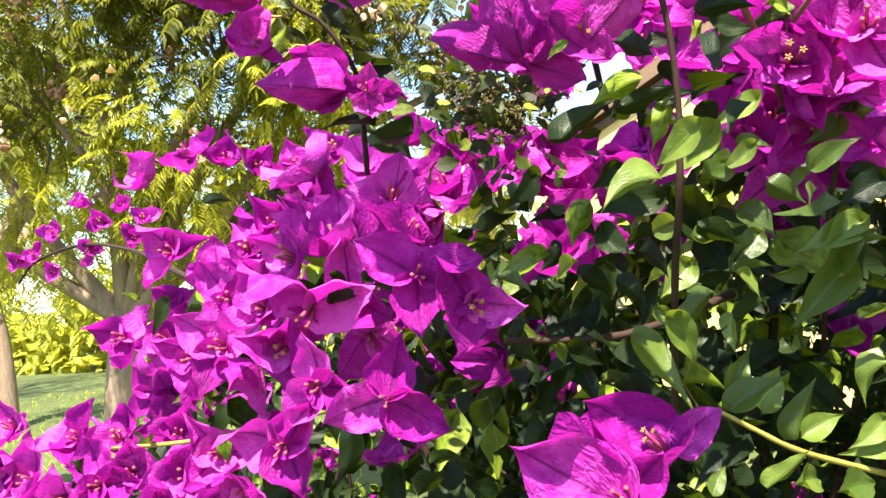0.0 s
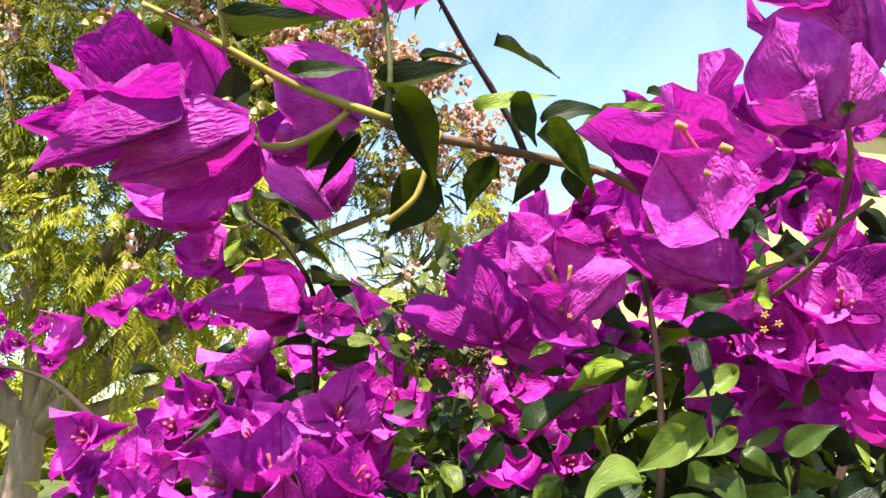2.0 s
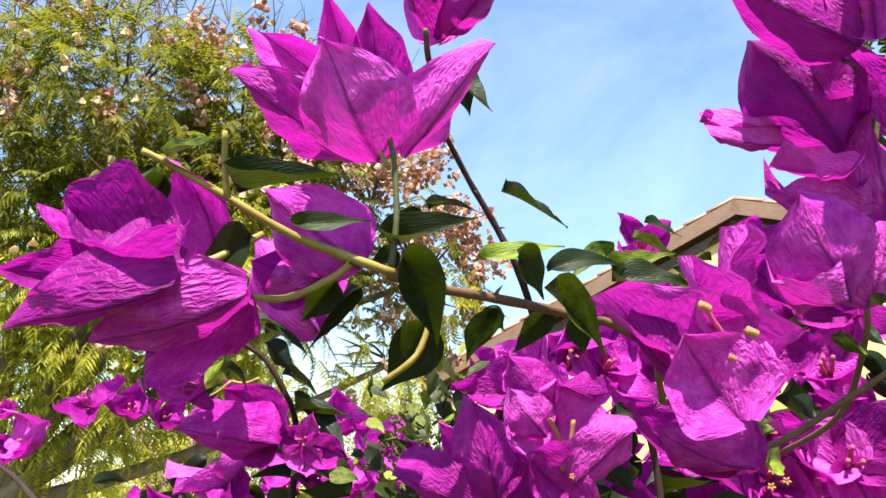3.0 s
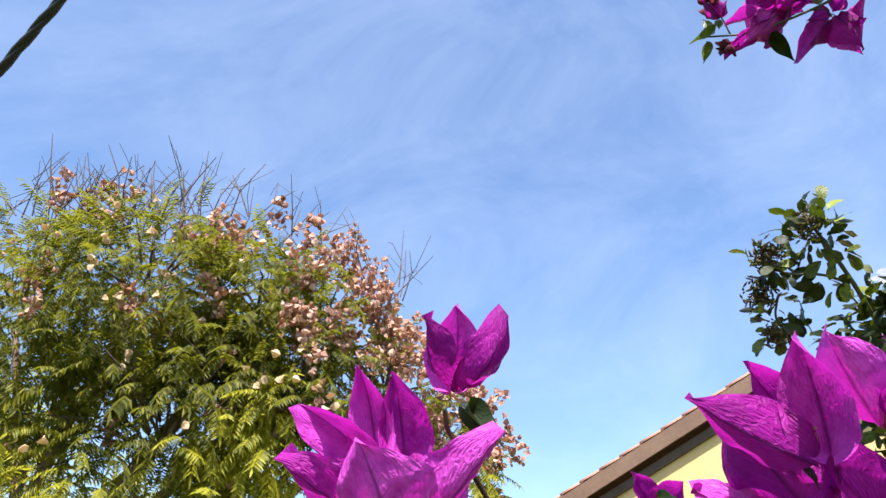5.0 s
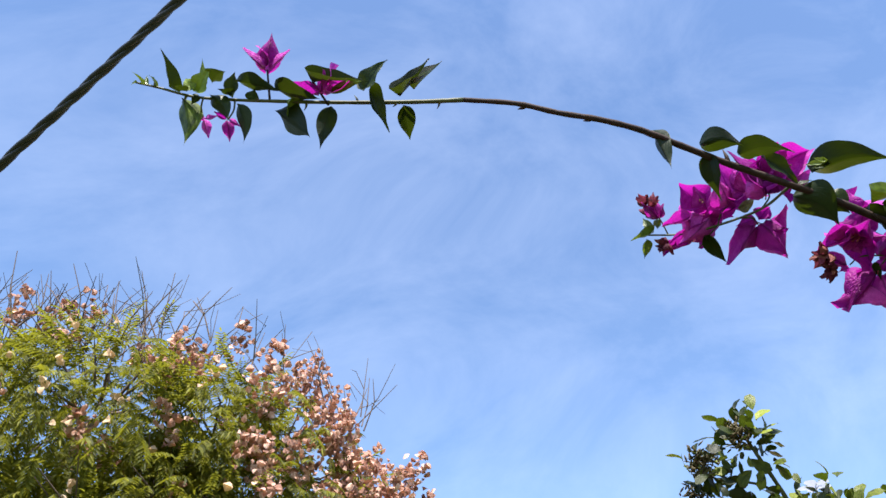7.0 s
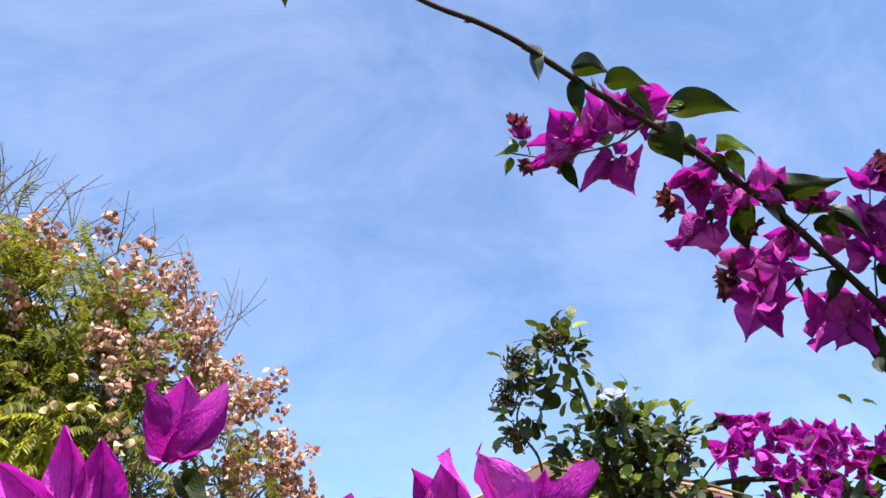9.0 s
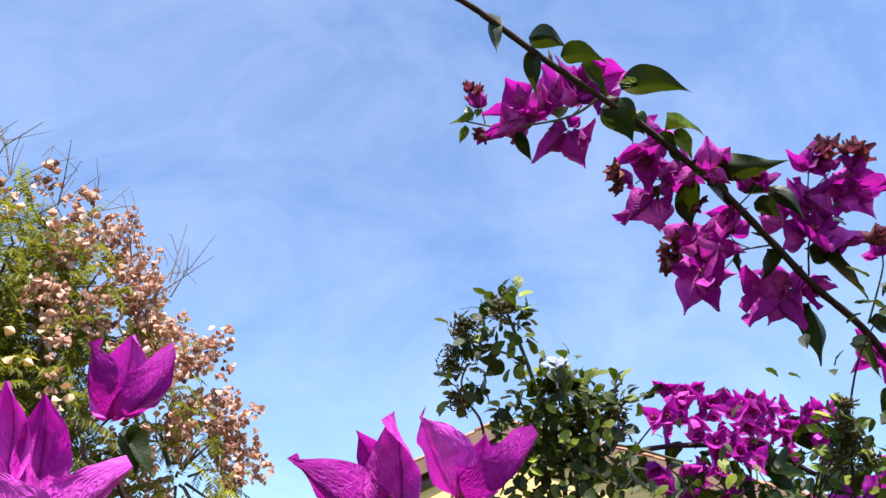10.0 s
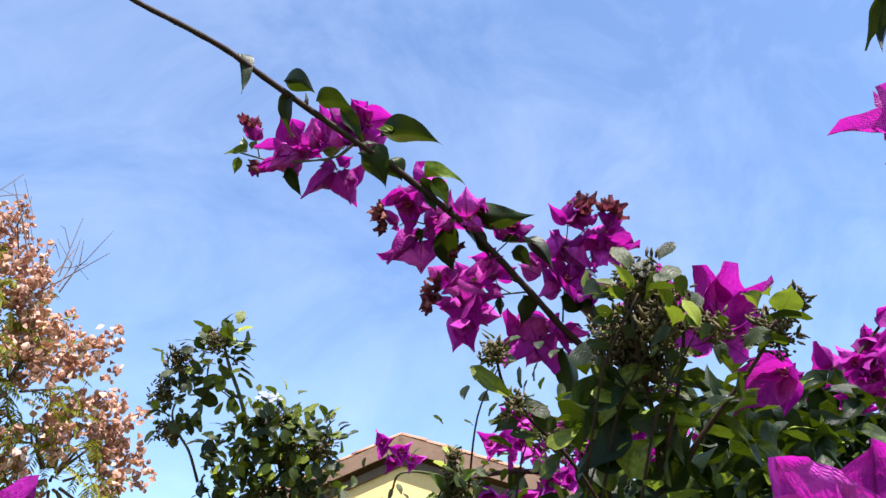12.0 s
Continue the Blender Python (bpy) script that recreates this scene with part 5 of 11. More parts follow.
leaf(bush, (0.1178, 0.4217, 1.6145), (0.1232, 0.4216, 1.6018), (-0.38, -0.5, 0.78), wide=1.12)
leaf(bush, (0.1218, 0.3959, 1.7015), (0.1448, 0.3954, 1.6933), (0.7, -0.06, 0.71), wide=0.87)
leaf(bush, (0.1825, 0.4548, 1.6796), (0.1574, 0.4521, 1.6816), (0.1, -0.81, 0.58), wide=0.81)
leaf(bush, (0.213, 0.436, 1.637), (0.2233, 0.4362, 1.6227), (0.38, -0.62, 0.69), wide=1.07)
leaf(bush, (0.2217, 0.4337, 1.6745), (0.2316, 0.4343, 1.6565), (-0.24, -0.62, 0.75), wide=1.10)
leaf(bush, (0.1772, 0.4637, 1.6756), (0.1665, 0.4631, 1.6645), (-0.12, -0.55, 0.83), wide=0.99)
leaf(bush, (0.1283, 0.4368, 1.5944), (0.103, 0.4343, 1.5949), (0.19, -0.67, 0.71), wide=0.82, young=True)
leaf(bush, (0.2235, 0.4152, 1.6794), (0.1973, 0.4129, 1.6791), (0.77, -0.25, 0.58), wide=0.80)
leaf(bush, (0.1614, 0.3948, 1.5769), (0.179, 0.3927, 1.5797), (0.04, -0.58, 0.81), wide=0.89)
leaf(bush, (0.1635, 0.3985, 1.653), (0.1781, 0.3985, 1.6401), (-0.26, -0.69, 0.68), wide=0.99)
leaf(bush, (0.1352, 0.4034, 1.6273), (0.1267, 0.4034, 1.6126), (0.26, 0.18, 0.95), wide=1.09)
leaf(bush, (0.1963, 0.4345, 1.6586), (0.2112, 0.4347, 1.6445), (-0.12, -0.85, 0.51), wide=1.01)
leaf(bush, (0.118, 0.3706, 1.5848), (0.1407, 0.3679, 1.5925), (0.57, -0.23, 0.79), wide=0.92)
leaf(bush, (0.2405, 0.4564, 1.6444), (0.2238, 0.4555, 1.635), (0.15, -0.91, 0.38), wide=0.90)
leaf(bush, (0.1884, 0.4196, 1.6169), (0.2064, 0.4185, 1.6124), (-0.21, -0.48, 0.85), wide=0.88)
leaf(bush, (0.1667, 0.4108, 1.6964), (0.1448, 0.4087, 1.6951), (-0.09, -0.09, 0.99), wide=0.80)
leaf(bush, (0.1395, 0.3835, 1.6552), (0.1216, 0.3804, 1.661), (0.01, 0.71, 0.71), wide=0.85)
leaf(bush, (0.14, 0.3611, 1.6068), (0.1243, 0.3606, 1.5948), (0.51, -0.67, 0.54), wide=0.96)
leaf(bush, (0.1929, 0.4194, 1.6584), (0.2166, 0.4186, 1.6525), (-0.56, -0.24, 0.8), wide=0.88)
leaf(bush, (0.2043, 0.4042, 1.5714), (0.1767, 0.4021, 1.5688), (-0.17, -0.27, 0.95), wide=0.81)
leaf(bush, (0.1496, 0.4149, 1.5973), (0.1238, 0.4126, 1.5965), (-0.04, -0.44, 0.9), wide=0.81)
leaf(bush, (0.1273, 0.3567, 1.6725), (0.1307, 0.3568, 1.6584), (0.24, -0.85, 0.48), wide=1.12)
leaf(bush, (0.1329, 0.4004, 1.6138), (0.1506, 0.4007, 1.5996), (-0.65, -0.56, 0.52), wide=0.98)
leaf(bush, (0.1296, 0.3976, 1.5871), (0.1339, 0.3977, 1.5726), (-0.5, -0.65, 0.57), wide=1.16)
leaf(bush, (0.1773, 0.3666, 1.6177), (0.1514, 0.3645, 1.6158), (0.48, -0.35, 0.8), wide=0.81)
leaf(bush, (0.1112, 0.3901, 1.6909), (0.0887, 0.3893, 1.6799), (0.38, -0.57, 0.73), wide=0.90)
leaf(bush, (0.0997, 0.4015, 1.5773), (0.1246, 0.3995, 1.5802), (0.49, -0.4, 0.78), wide=0.87)
leaf(bush, (0.1569, 0.4379, 1.7013), (0.1709, 0.4373, 1.6927), (-0.26, -0.54, 0.8), wide=0.92)
leaf(bush, (0.2057, 0.4203, 1.6129), (0.1831, 0.418, 1.612), (0.05, -0.64, 0.77), wide=0.80)
leaf(bush, (0.1367, 0.4197, 1.7194), (0.1568, 0.4187, 1.7145), (-0.01, -0.75, 0.66), wide=0.86)
leaf(bush, (0.1663, 0.3854, 1.6985), (0.1472, 0.383, 1.6993), (-0.55, 0.15, 0.82), wide=0.80)
leaf(bush, (0.1478, 0.441, 1.6285), (0.1553, 0.4415, 1.6108), (-0.04, -0.62, 0.78), wide=1.13)
leaf(bush, (0.1458, 0.4212, 1.6629), (0.1234, 0.4191, 1.6615), (0.17, -0.83, 0.53), wide=0.81)
leaf(bush, (0.0997, 0.4281, 1.625), (0.0784, 0.4264, 1.6205), (0.03, 0.21, 0.98), wide=0.84, young=True)
leaf(bush, (0.1779, 0.4229, 1.6338), (0.1524, 0.4205, 1.6336), (0.2, -0.87, 0.44), wide=0.81, young=True)
leaf(bush, (0.2259, 0.4719, 1.6075), (0.2419, 0.4712, 1.5995), (0.36, -0.31, 0.88), wide=0.93)
leaf(bush, (0.1079, 0.4054, 1.6183), (0.1258, 0.4029, 1.6236), (0.18, -0.89, 0.42), wide=0.91)
leaf(bush, (0.144, 0.4044, 1.65), (0.1603, 0.4038, 1.6412), (0.14, -0.77, 0.63), wide=0.92)
leaf(bush, (0.1816, 0.4673, 1.6471), (0.2042, 0.4661, 1.643), (0.24, -0.18, 0.95), wide=0.87, young=True)
leaf(bush, (0.2208, 0.4311, 1.6136), (0.1999, 0.4294, 1.6093), (0.44, -0.82, 0.37), wide=0.81)
# blossoms low beside the yellow branch
flower(bush, (0.1518, 0.353, 1.5883), (-0.25, -0.96, 0.09), 0.03292, 66, 48)
flower(bush, (0.1783, 0.3755, 1.5961), (0.18, -0.97, 0.16), 0.03305, 70, 48)
flower(bush, (0.1685, 0.3813, 1.5696), (0.02, -0.87, -0.48), 0.03055, 1, 56)
flower(bush, (0.1464, 0.3797, 1.6008), (-0.37, -0.9, 0.21), 0.03171, 74, 48)
flower(bush, (0.0683, 0.3809, 1.6155), (0.19, -0.94, 0.27), 0.03136, 2, 56)
flower(bush, (0.1078, 0.4163, 1.6405), (0.2, -0.86, 0.48), 0.0312, 78, 42)
flower(bush, (0.1693, 0.5421, 1.6341), (0.09, -0.95, 0.27), 0.03323, 7, 48)
flower(bush, (0.074, 0.5686, 1.5821), (-0.03, -0.98, 0.18), 0.03193, 59, 48)
flower(bush, (0.1078, 0.6108, 1.5854), (0.08, -0.98, 0.17), 0.03194, 86, 48)
flower(bush, (0.1428, 0.6468, 1.5196), (0.08, -0.98, 0.17), 0.0295, 77, 48)
flower(bush, (0.1344, 0.5503, 1.5977), (0.19, -0.94, 0.27), 0.02985, 94, 56)
flower(bush, (0.2311, 0.5579, 1.5285), (0.08, -0.98, 0.17), 0.02979, 2, 34)
bloom(bush, (0.0769, 0.3018, 1.4474), (-0.58, -0.41, 0.7), 0.024, [
    ((0.0781, 0.2999, 1.4452), (0.0385, 0.2905, 1.4578), (0.1, -0.42, 0.9), 0.9),
    ((0.0783, 0.3039, 1.4474), (0.0546, 0.3041, 1.4696), (0.08, -0.98, 0.18), 0.85),
    ((0.0788, 0.3018, 1.4483), (0.0947, 0.2979, 1.4615), (0.08, -0.98, 0.18), 0.81)])
bloom(bush, (0.06, 0.2855, 1.4375), (-0.33, -0.8, 0.52), 0.024, [
    ((0.0584, 0.2876, 1.4356), (0.0266, 0.2782, 1.4575), (0.08, -0.98, 0.18), 0.9),
    ((0.0606, 0.2834, 1.4393), (0.0724, 0.2802, 1.4525), (0.08, -0.98, 0.18), 0.9),
    ((0.0556, 0.2814, 1.4356), (0.0398, 0.2699, 1.4272), (0.08, -0.98, 0.18), 0.9)])
# canes and twigs of the bush
stem(bush, [(0.0852, 0.2909, 1.6102), (0.0897, 0.2955, 1.5904), (0.0918, 0.3001, 1.5628), (0.0903, 0.3045, 1.5335), (0.0914, 0.3267, 1.5054), (0.0976, 0.3803, 1.4338)], 0.0010, 0.0015, M_CANE, "cane", "dark thorny cane", 3)
stem(bush, [(0.2015, 0.3827, 1.6245), (0.1936, 0.3877, 1.5842), (0.1856, 0.3928, 1.5538), (0.1869, 0.4147, 1.5215), (0.2072, 0.4815, 1.4568)], 0.0010, 0.0015, M_CANE, "cane", "dark thorny cane", 3)
stem(bush, [(0.0276, 0.4203, 1.4808), (0.062, 0.4271, 1.4784), (0.0889, 0.4335, 1.4785), (0.1211, 0.4449, 1.485), (0.1584, 0.476, 1.4939)], 0.0016, 0.0026, M_CANE)
stem(bush, [(0.0951, 0.3042, 1.4602), (0.0991, 0.3046, 1.4579), (0.1082, 0.3055, 1.4522), (0.1227, 0.3069, 1.444), (0.1526, 0.3146, 1.4329)], 0.0007, 0.0011, M_YOUNG)
stem(bush, [(-0.0251, 0.3832, 1.5162), (-0.0208, 0.3884, 1.5339), (-0.0198, 0.4134, 1.5452)], 0.0007, 0.001, M_TWIG)
stem(bush, [(-0.2092, 0.6447, 1.5486), (-0.148, 0.6281, 1.5532), (-0.0847, 0.6012, 1.5432), (-0.035, 0.5738, 1.5425)], 0.0018, 0.0026, M_CANE)
stem(bush, [(-0.2387, 0.5355, 1.4216), (-0.1722, 0.4993, 1.4287), (-0.1163, 0.4622, 1.4405), (-0.0757, 0.4443, 1.4486), (-0.0354, 0.4666, 1.4512)], 0.0013, 0.002, M_YOUNG)
stem(bush, [(-0.0439, 0.2124, 1.6514), (-0.0379, 0.2148, 1.6491), (-0.0263, 0.2189, 1.6436), (-0.0133, 0.225, 1.6378), (-0.0022, 0.2305, 1.6352), (0.0096, 0.2356, 1.6325)], 0.0007, 0.0012, M_YOUNG, "branch", "young yellow-green branch")
stem(bush, [(0.0083, 0.2418, 1.634), (0.0198, 0.2492, 1.6331), (0.0326, 0.2591, 1.6341), (0.0589, 0.2733, 1.6333), (0.0819, 0.2886, 1.6315), (0.1179, 0.3181, 1.6161), (0.1598, 0.3813, 1.5786)], 0.00125, 0.0016, M_BRANCH, "branch", "reddish brown woody branch", 4)
stem(bush, [(-0.0261, 0.2168, 1.6429), (-0.0266, 0.2136, 1.6489), (-0.0263, 0.2095, 1.6551)], 0.0008, 0.0006, M_YOUNG)
stem(bush, [(0.0089, 0.2391, 1.6343), (0.01, 0.237, 1.6465), (0.0092, 0.2355, 1.6606), (0.0076, 0.2351, 1.6687)], 0.0009, 0.0007, M_TWIG)
stem(bush, [(0.0069, 0.2353, 1.6688), (0.0045, 0.2361, 1.6668), (0.008, 0.238, 1.6605)], 0.0006, 0.0006, M_YOUNG)
stem(bush, [(-0.0236, 0.2305, 1.6248), (-0.0145, 0.2331, 1.6253), (-0.0046, 0.2327, 1.6301), (-0.0003, 0.2332, 1.634)], 0.0009, 0.0008, M_YOUNG)
stem(bush, [(0.0079, 0.2454, 1.6084), (0.0157, 0.243, 1.6146), (0.0193, 0.2436, 1.6247), (0.0227, 0.2502, 1.6344)], 0.0008, 0.0008, M_YOUNG)
stem(bush, [(-0.0351, 0.2146, 1.6273), (-0.0278, 0.2168, 1.6289), (-0.0188, 0.221, 1.6364)], 0.001, 0.0008, M_YOUNG)
stem(bush, [(0.0164, 0.2355, 1.7009), (0.0182, 0.2471, 1.6972), (0.0252, 0.2893, 1.7061)], 0.0008, 0.001, M_TWIG)
stem(bush, [(0.0212, 0.3036, 1.7159), (0.0357, 0.3194, 1.6956), (0.0475, 0.3292, 1.6797), (0.0588, 0.3398, 1.6609), (0.0755, 0.3874, 1.6381), (0.0972, 0.4698, 1.6046)], 0.001, 0.0018, M_CANE, "cane", "dark thorny twig", 6)
stem(bush, [(0.0844, 0.274, 1.6231), (0.0977, 0.2979, 1.6027), (0.1145, 0.2783, 1.5963), (0.137, 0.2698, 1.6093), (0.147, 0.263, 1.6164)], 0.0011, 0.0009, M_BRANCH)
stem(bush, [(0.1365, 0.253, 1.6359), (0.1401, 0.2615, 1.6251), (0.1452, 0.2885, 1.6069), (0.1448, 0.3281, 1.5978)], 0.0008, 0.001, M_BRANCH)
stem(bush, [(0.1451, 0.2367, 1.7001), (0.1415, 0.2467, 1.6703), (0.1365, 0.253, 1.6359)], 0.0006, 0.0008, M_BRANCH)
# leaves of the near branch
leaf(bush, (0.0093, 0.2423, 1.6411), (0.0299, 0.2355, 1.6493), (-0.06, -0.89, 0.45), wide=0.60)
leaf(bush, (0.0113, 0.2289, 1.6357), (0.0233, 0.2346, 1.6151), (0.22, -0.97, -0.1), wide=0.79)
leaf(bush, (0.0183, 0.2568, 1.6269), (0.0072, 0.2631, 1.6079), (0.05, -0.83, -0.55), wide=1.10)
leaf(bush, (0.0395, 0.2623, 1.6657), (0.0597, 0.2621, 1.6582), (-0.04, -0.56, 0.83), wide=0.51)
leaf(bush, (0.0186, 0.2501, 1.6549), (0.03, 0.2457, 1.6589), (-0.04, -0.65, 0.75), wide=0.64)
leaf(bush, (0.0338, 0.2599, 1.644), (0.0527, 0.253, 1.6526), (-0.06, -0.89, 0.45), wide=0.59)
leaf(bush, (0.0424, 0.2558, 1.6461), (0.0511, 0.2584, 1.6336), (0.15, -0.98, 0.16), wide=0.99)
leaf(bush, (0.0499, 0.2579, 1.6362), (0.0707, 0.261, 1.6207), (0.05, -0.99, 0.16), wide=0.70)
leaf(bush, (0.0367, 0.2658, 1.6332), (0.0321, 0.2707, 1.6167), (0.15, -0.87, -0.46), wide=0.76)
leaf(bush, (0.0549, 0.2745, 1.635), (0.0475, 0.279, 1.62), (0.05, -0.83, -0.55), wide=0.82)
leaf(bush, (0.0541, 0.2718, 1.6454), (0.0749, 0.2655, 1.6524), (-0.06, -0.95, 0.31), wide=0.59)
leaf(bush, (0.0752, 0.2791, 1.6451), (0.0999, 0.2747, 1.647), (-0.05, -0.86, 0.51), wide=0.67)
leaf(bush, (0.0774, 0.2853, 1.6509), (0.0958, 0.2792, 1.6578), (-0.05, -0.85, 0.53), wide=0.59)
leaf(bush, (0.0928, 0.2958, 1.645), (0.1037, 0.2962, 1.6373), (-0.06, -0.98, -0.2), wide=1.04)
leaf(bush, (-0.0233, 0.2155, 1.6432), (-0.0017, 0.2099, 1.6485), (-0.05, -0.81, 0.58), wide=0.46)
leaf(bush, (-0.0385, 0.2132, 1.6463), (-0.0427, 0.2152, 1.6369), (0.14, -0.95, -0.28), wide=0.98)
leaf(bush, (-0.0401, 0.2169, 1.648), (-0.0513, 0.2163, 1.6455), (-0.06, -0.92, 0.38), wide=0.47, young=True)
leaf(bush, (-0.0388, 0.2138, 1.6505), (-0.0266, 0.209, 1.655), (-0.05, -0.81, 0.58), wide=0.51)
leaf(bush, (-0.0197, 0.216, 1.6337), (-0.0333, 0.2163, 1.6296), (0.04, -0.99, -0.1), wide=1.22)
leaf(bush, (-0.0131, 0.2269, 1.6408), (0.0022, 0.2224, 1.6442), (-0.06, -0.98, 0.16), wide=0.58)
leaf(bush, (0.0109, 0.2442, 1.6395), (0.0029, 0.2438, 1.6363), (-0.06, -0.99, -0.1), wide=1.30)
leaf(bush, (-0.004, 0.2382, 1.6313), (-0.0121, 0.2408, 1.6208), (0.05, -0.88, -0.47), wide=1.11)
leaf(bush, (-0.0011, 0.2378, 1.6307), (-0.0067, 0.243, 1.6136), (0.56, -0.77, -0.3), wide=0.36)
leaf(bush, (0.0163, 0.2471, 1.6533), (0.0075, 0.2483, 1.6464), (-0.06, -1, 0.02), wide=0.77)
leaf(bush, (0.0349, 0.267, 1.6326), (0.0404, 0.2671, 1.6265), (-0.06, -0.98, -0.2), wide=1.25)
leaf(bush, (0.0647, 0.2833, 1.6361), (0.068, 0.2864, 1.6231), (-0.06, -0.96, -0.29), wide=0.93)
leaf(bush, (0.092, 0.2966, 1.654), (0.0843, 0.3009, 1.6397), (-0.06, -0.98, -0.2), wide=0.78)
leaf(bush, (0.0241, 0.2824, 1.7188), (0.0338, 0.2907, 1.7059), (0.03, 0.64, 0.76), wide=0.86)
leaf(bush, (0.0257, 0.2836, 1.7171), (0.0408, 0.2797, 1.7041), (-0.05, -0.6, 0.79), wide=0.86)
leaf(bush, (0.0228, 0.3033, 1.7066), (0.0151, 0.3122, 1.7081), (-0.05, -0.6, 0.79), wide=0.86)
leaf(bush, (0.1233, 0.2587, 1.6217), (0.1151, 0.2626, 1.6156), (0.03, 0.64, 0.76), wide=0.86)
leaf(bush, (0.116, 0.2389, 1.6194), (0.1237, 0.2355, 1.6145), (0.03, 0.64, 0.76), wide=0.86)
leaf(bush, (0.1204, 0.2938, 1.5925), (0.139, 0.2988, 1.5939), (-0.16, -0.99, 0.08), wide=0.86)
leaf(bush, (0.1057, 0.2011, 1.6718), (0.1064, 0.1943, 1.6682), (0.03, 0.64, 0.76), wide=0.86)
leaf(bush, (0.1026, 0.1985, 1.6168), (0.1043, 0.2041, 1.6194), (-0.16, -0.98, 0.11), wide=0.86)
leaf(bush, (-0.0562, 0.487, 1.6064), (-0.0315, 0.4676, 1.6106), (0.03, 0.73, 0.69))
leaf(bush, (-0.0442, 0.494, 1.6), (-0.0185, 0.4989, 1.5964), (0.03, 0.73, 0.69))
leaf(bush, (-0.0161, 0.5638, 1.6044), (0.0106, 0.5676, 1.6047), (0.03, 0.73, 0.69))
leaf(bush, (-0.1368, 0.6562, 1.5817), (-0.1621, 0.6548, 1.5693), (-0.12, -0.97, 0.23))
leaf(bush, (-0.168, 0.6588, 1.5732), (-0.1343, 0.6559, 1.5855), (0.03, 0.73, 0.69))
leaf(bush, (-0.1102, 0.6366, 1.5721), (-0.0835, 0.6524, 1.5899), (0.03, 0.73, 0.69))
leaf(bush, (-0.0785, 0.6253, 1.572), (-0.0455, 0.6196, 1.5852), (0.03, 0.73, 0.69))
leaf(bush, (-0.1038, 0.6287, 1.5603), (-0.0799, 0.6381, 1.5474), (-0.12, -0.97, 0.23))
leaf(bush, (0.1445, 0.325, 1.6176), (0.1348, 0.3214, 1.6089), (0.03, 0.73, 0.69), wide=0.8)
leaf(bush, (0.1608, 0.3704, 1.6433), (0.1704, 0.3748, 1.6287), (0.04, 0.75, 0.66), wide=0.8)
leaf(bush, (0.1581, 0.3383, 1.6197), (0.1619, 0.327, 1.6081), (0.03, 0.73, 0.69), wide=0.8)
leaf(bush, (0.2169, 0.3743, 1.6566), (0.2218, 0.3729, 1.6455), (0.04, 0.75, 0.66), wide=0.8)
leaf(bush, (0.1354, 0.3246, 1.6265), (0.1386, 0.3175, 1.6179), (0.04, 0.75, 0.66), wide=0.8)
leaf(bush, (0.2317, 0.4004, 1.6352), (0.2559, 0.4005, 1.6235), (0.04, 0.75, 0.66), wide=0.8)
leaf(bush, (0.1547, 0.3537, 1.6318), (0.1386, 0.356, 1.625), (0.04, 0.75, 0.66), wide=0.8)
leaf(bush, (0.1395, 0.3295, 1.6301), (0.1376, 0.345, 1.6189), (0.04, 0.75, 0.66), wide=0.8)
leaf(bush, (0.1447, 0.3654, 1.6377), (0.1225, 0.3732, 1.6377), (0.04, 0.75, 0.66), wide=0.8)
leaf(bush, (0.1633, 0.3665, 1.6366), (0.1647, 0.3669, 1.6254), (0.04, 0.75, 0.66), wide=0.8)
leaf(bush, (0.1708, 0.3399, 1.6474), (0.1589, 0.348, 1.6471), (0.04, 0.75, 0.66), wide=0.8)
leaf(bush, (0.1512, 0.3415, 1.6067), (0.133, 0.3556, 1.6064), (0.03, 0.73, 0.69), wide=0.8)
leaf(bush, (0.2299, 0.3986, 1.6486), (0.2404, 0.4032, 1.6322), (0.03, 0.73, 0.69), wide=0.8)
leaf(bush, (0.1836, 0.3878, 1.6625), (0.1775, 0.4027, 1.6485), (0.04, 0.75, 0.66), wide=0.8)
leaf(bush, (0.1874, 0.371, 1.6456), (0.1739, 0.3869, 1.6467), (0.04, 0.75, 0.66), wide=0.8)
# leaves on the shaded side of the bush; the young ones carry painted sunlight
leaf(bush, (0.1034, 0.3045, 1.5548), (0.0821, 0.2986, 1.5418), (-0.05, -0.96, 0.26), young=True, wide=0.82)
leaf(bush, (0.1199, 0.3316, 1.5468), (0.1021, 0.3245, 1.5449), (0.01, 0.75, 0.66), young=True, wide=0.82)
leaf(bush, (0.0656, 0.3712, 1.5053), (0.0513, 0.358, 1.4966), (0.01, 0.75, 0.66), young=True, wide=0.82)
leaf(bush, (0.0557, 0.3149, 1.514), (0.0428, 0.323, 1.5099), (-0.7, -0.68, 0.24), young=True, wide=0.82)
leaf(bush, (0.0413, 0.3299, 1.5185), (0.0274, 0.3308, 1.5136), (-0.05, -0.96, 0.26), young=True, wide=0.82)
leaf(bush, (0.0242, 0.3558, 1.5122), (0.0416, 0.3478, 1.5081), (0.01, 0.75, 0.66), young=True, wide=0.82)
leaf(bush, (0.0631, 0.351, 1.4875), (0.0714, 0.3642, 1.4752), (-0.7, -0.68, 0.24), young=True, wide=0.82)
leaf(bush, (0.0495, 0.365, 1.4823), (0.0521, 0.3645, 1.4719), (-0.05, -0.96, 0.26), young=True, wide=0.82)
leaf(bush, (0.1562, 0.3233, 1.5166), (0.1328, 0.3136, 1.5156), (0.01, 0.75, 0.66), young=True, wide=0.82)
leaf(bush, (0.1324, 0.3357, 1.5712), (0.1116, 0.3358, 1.5644), (-0.7, -0.68, 0.24), young=True, wide=0.82)
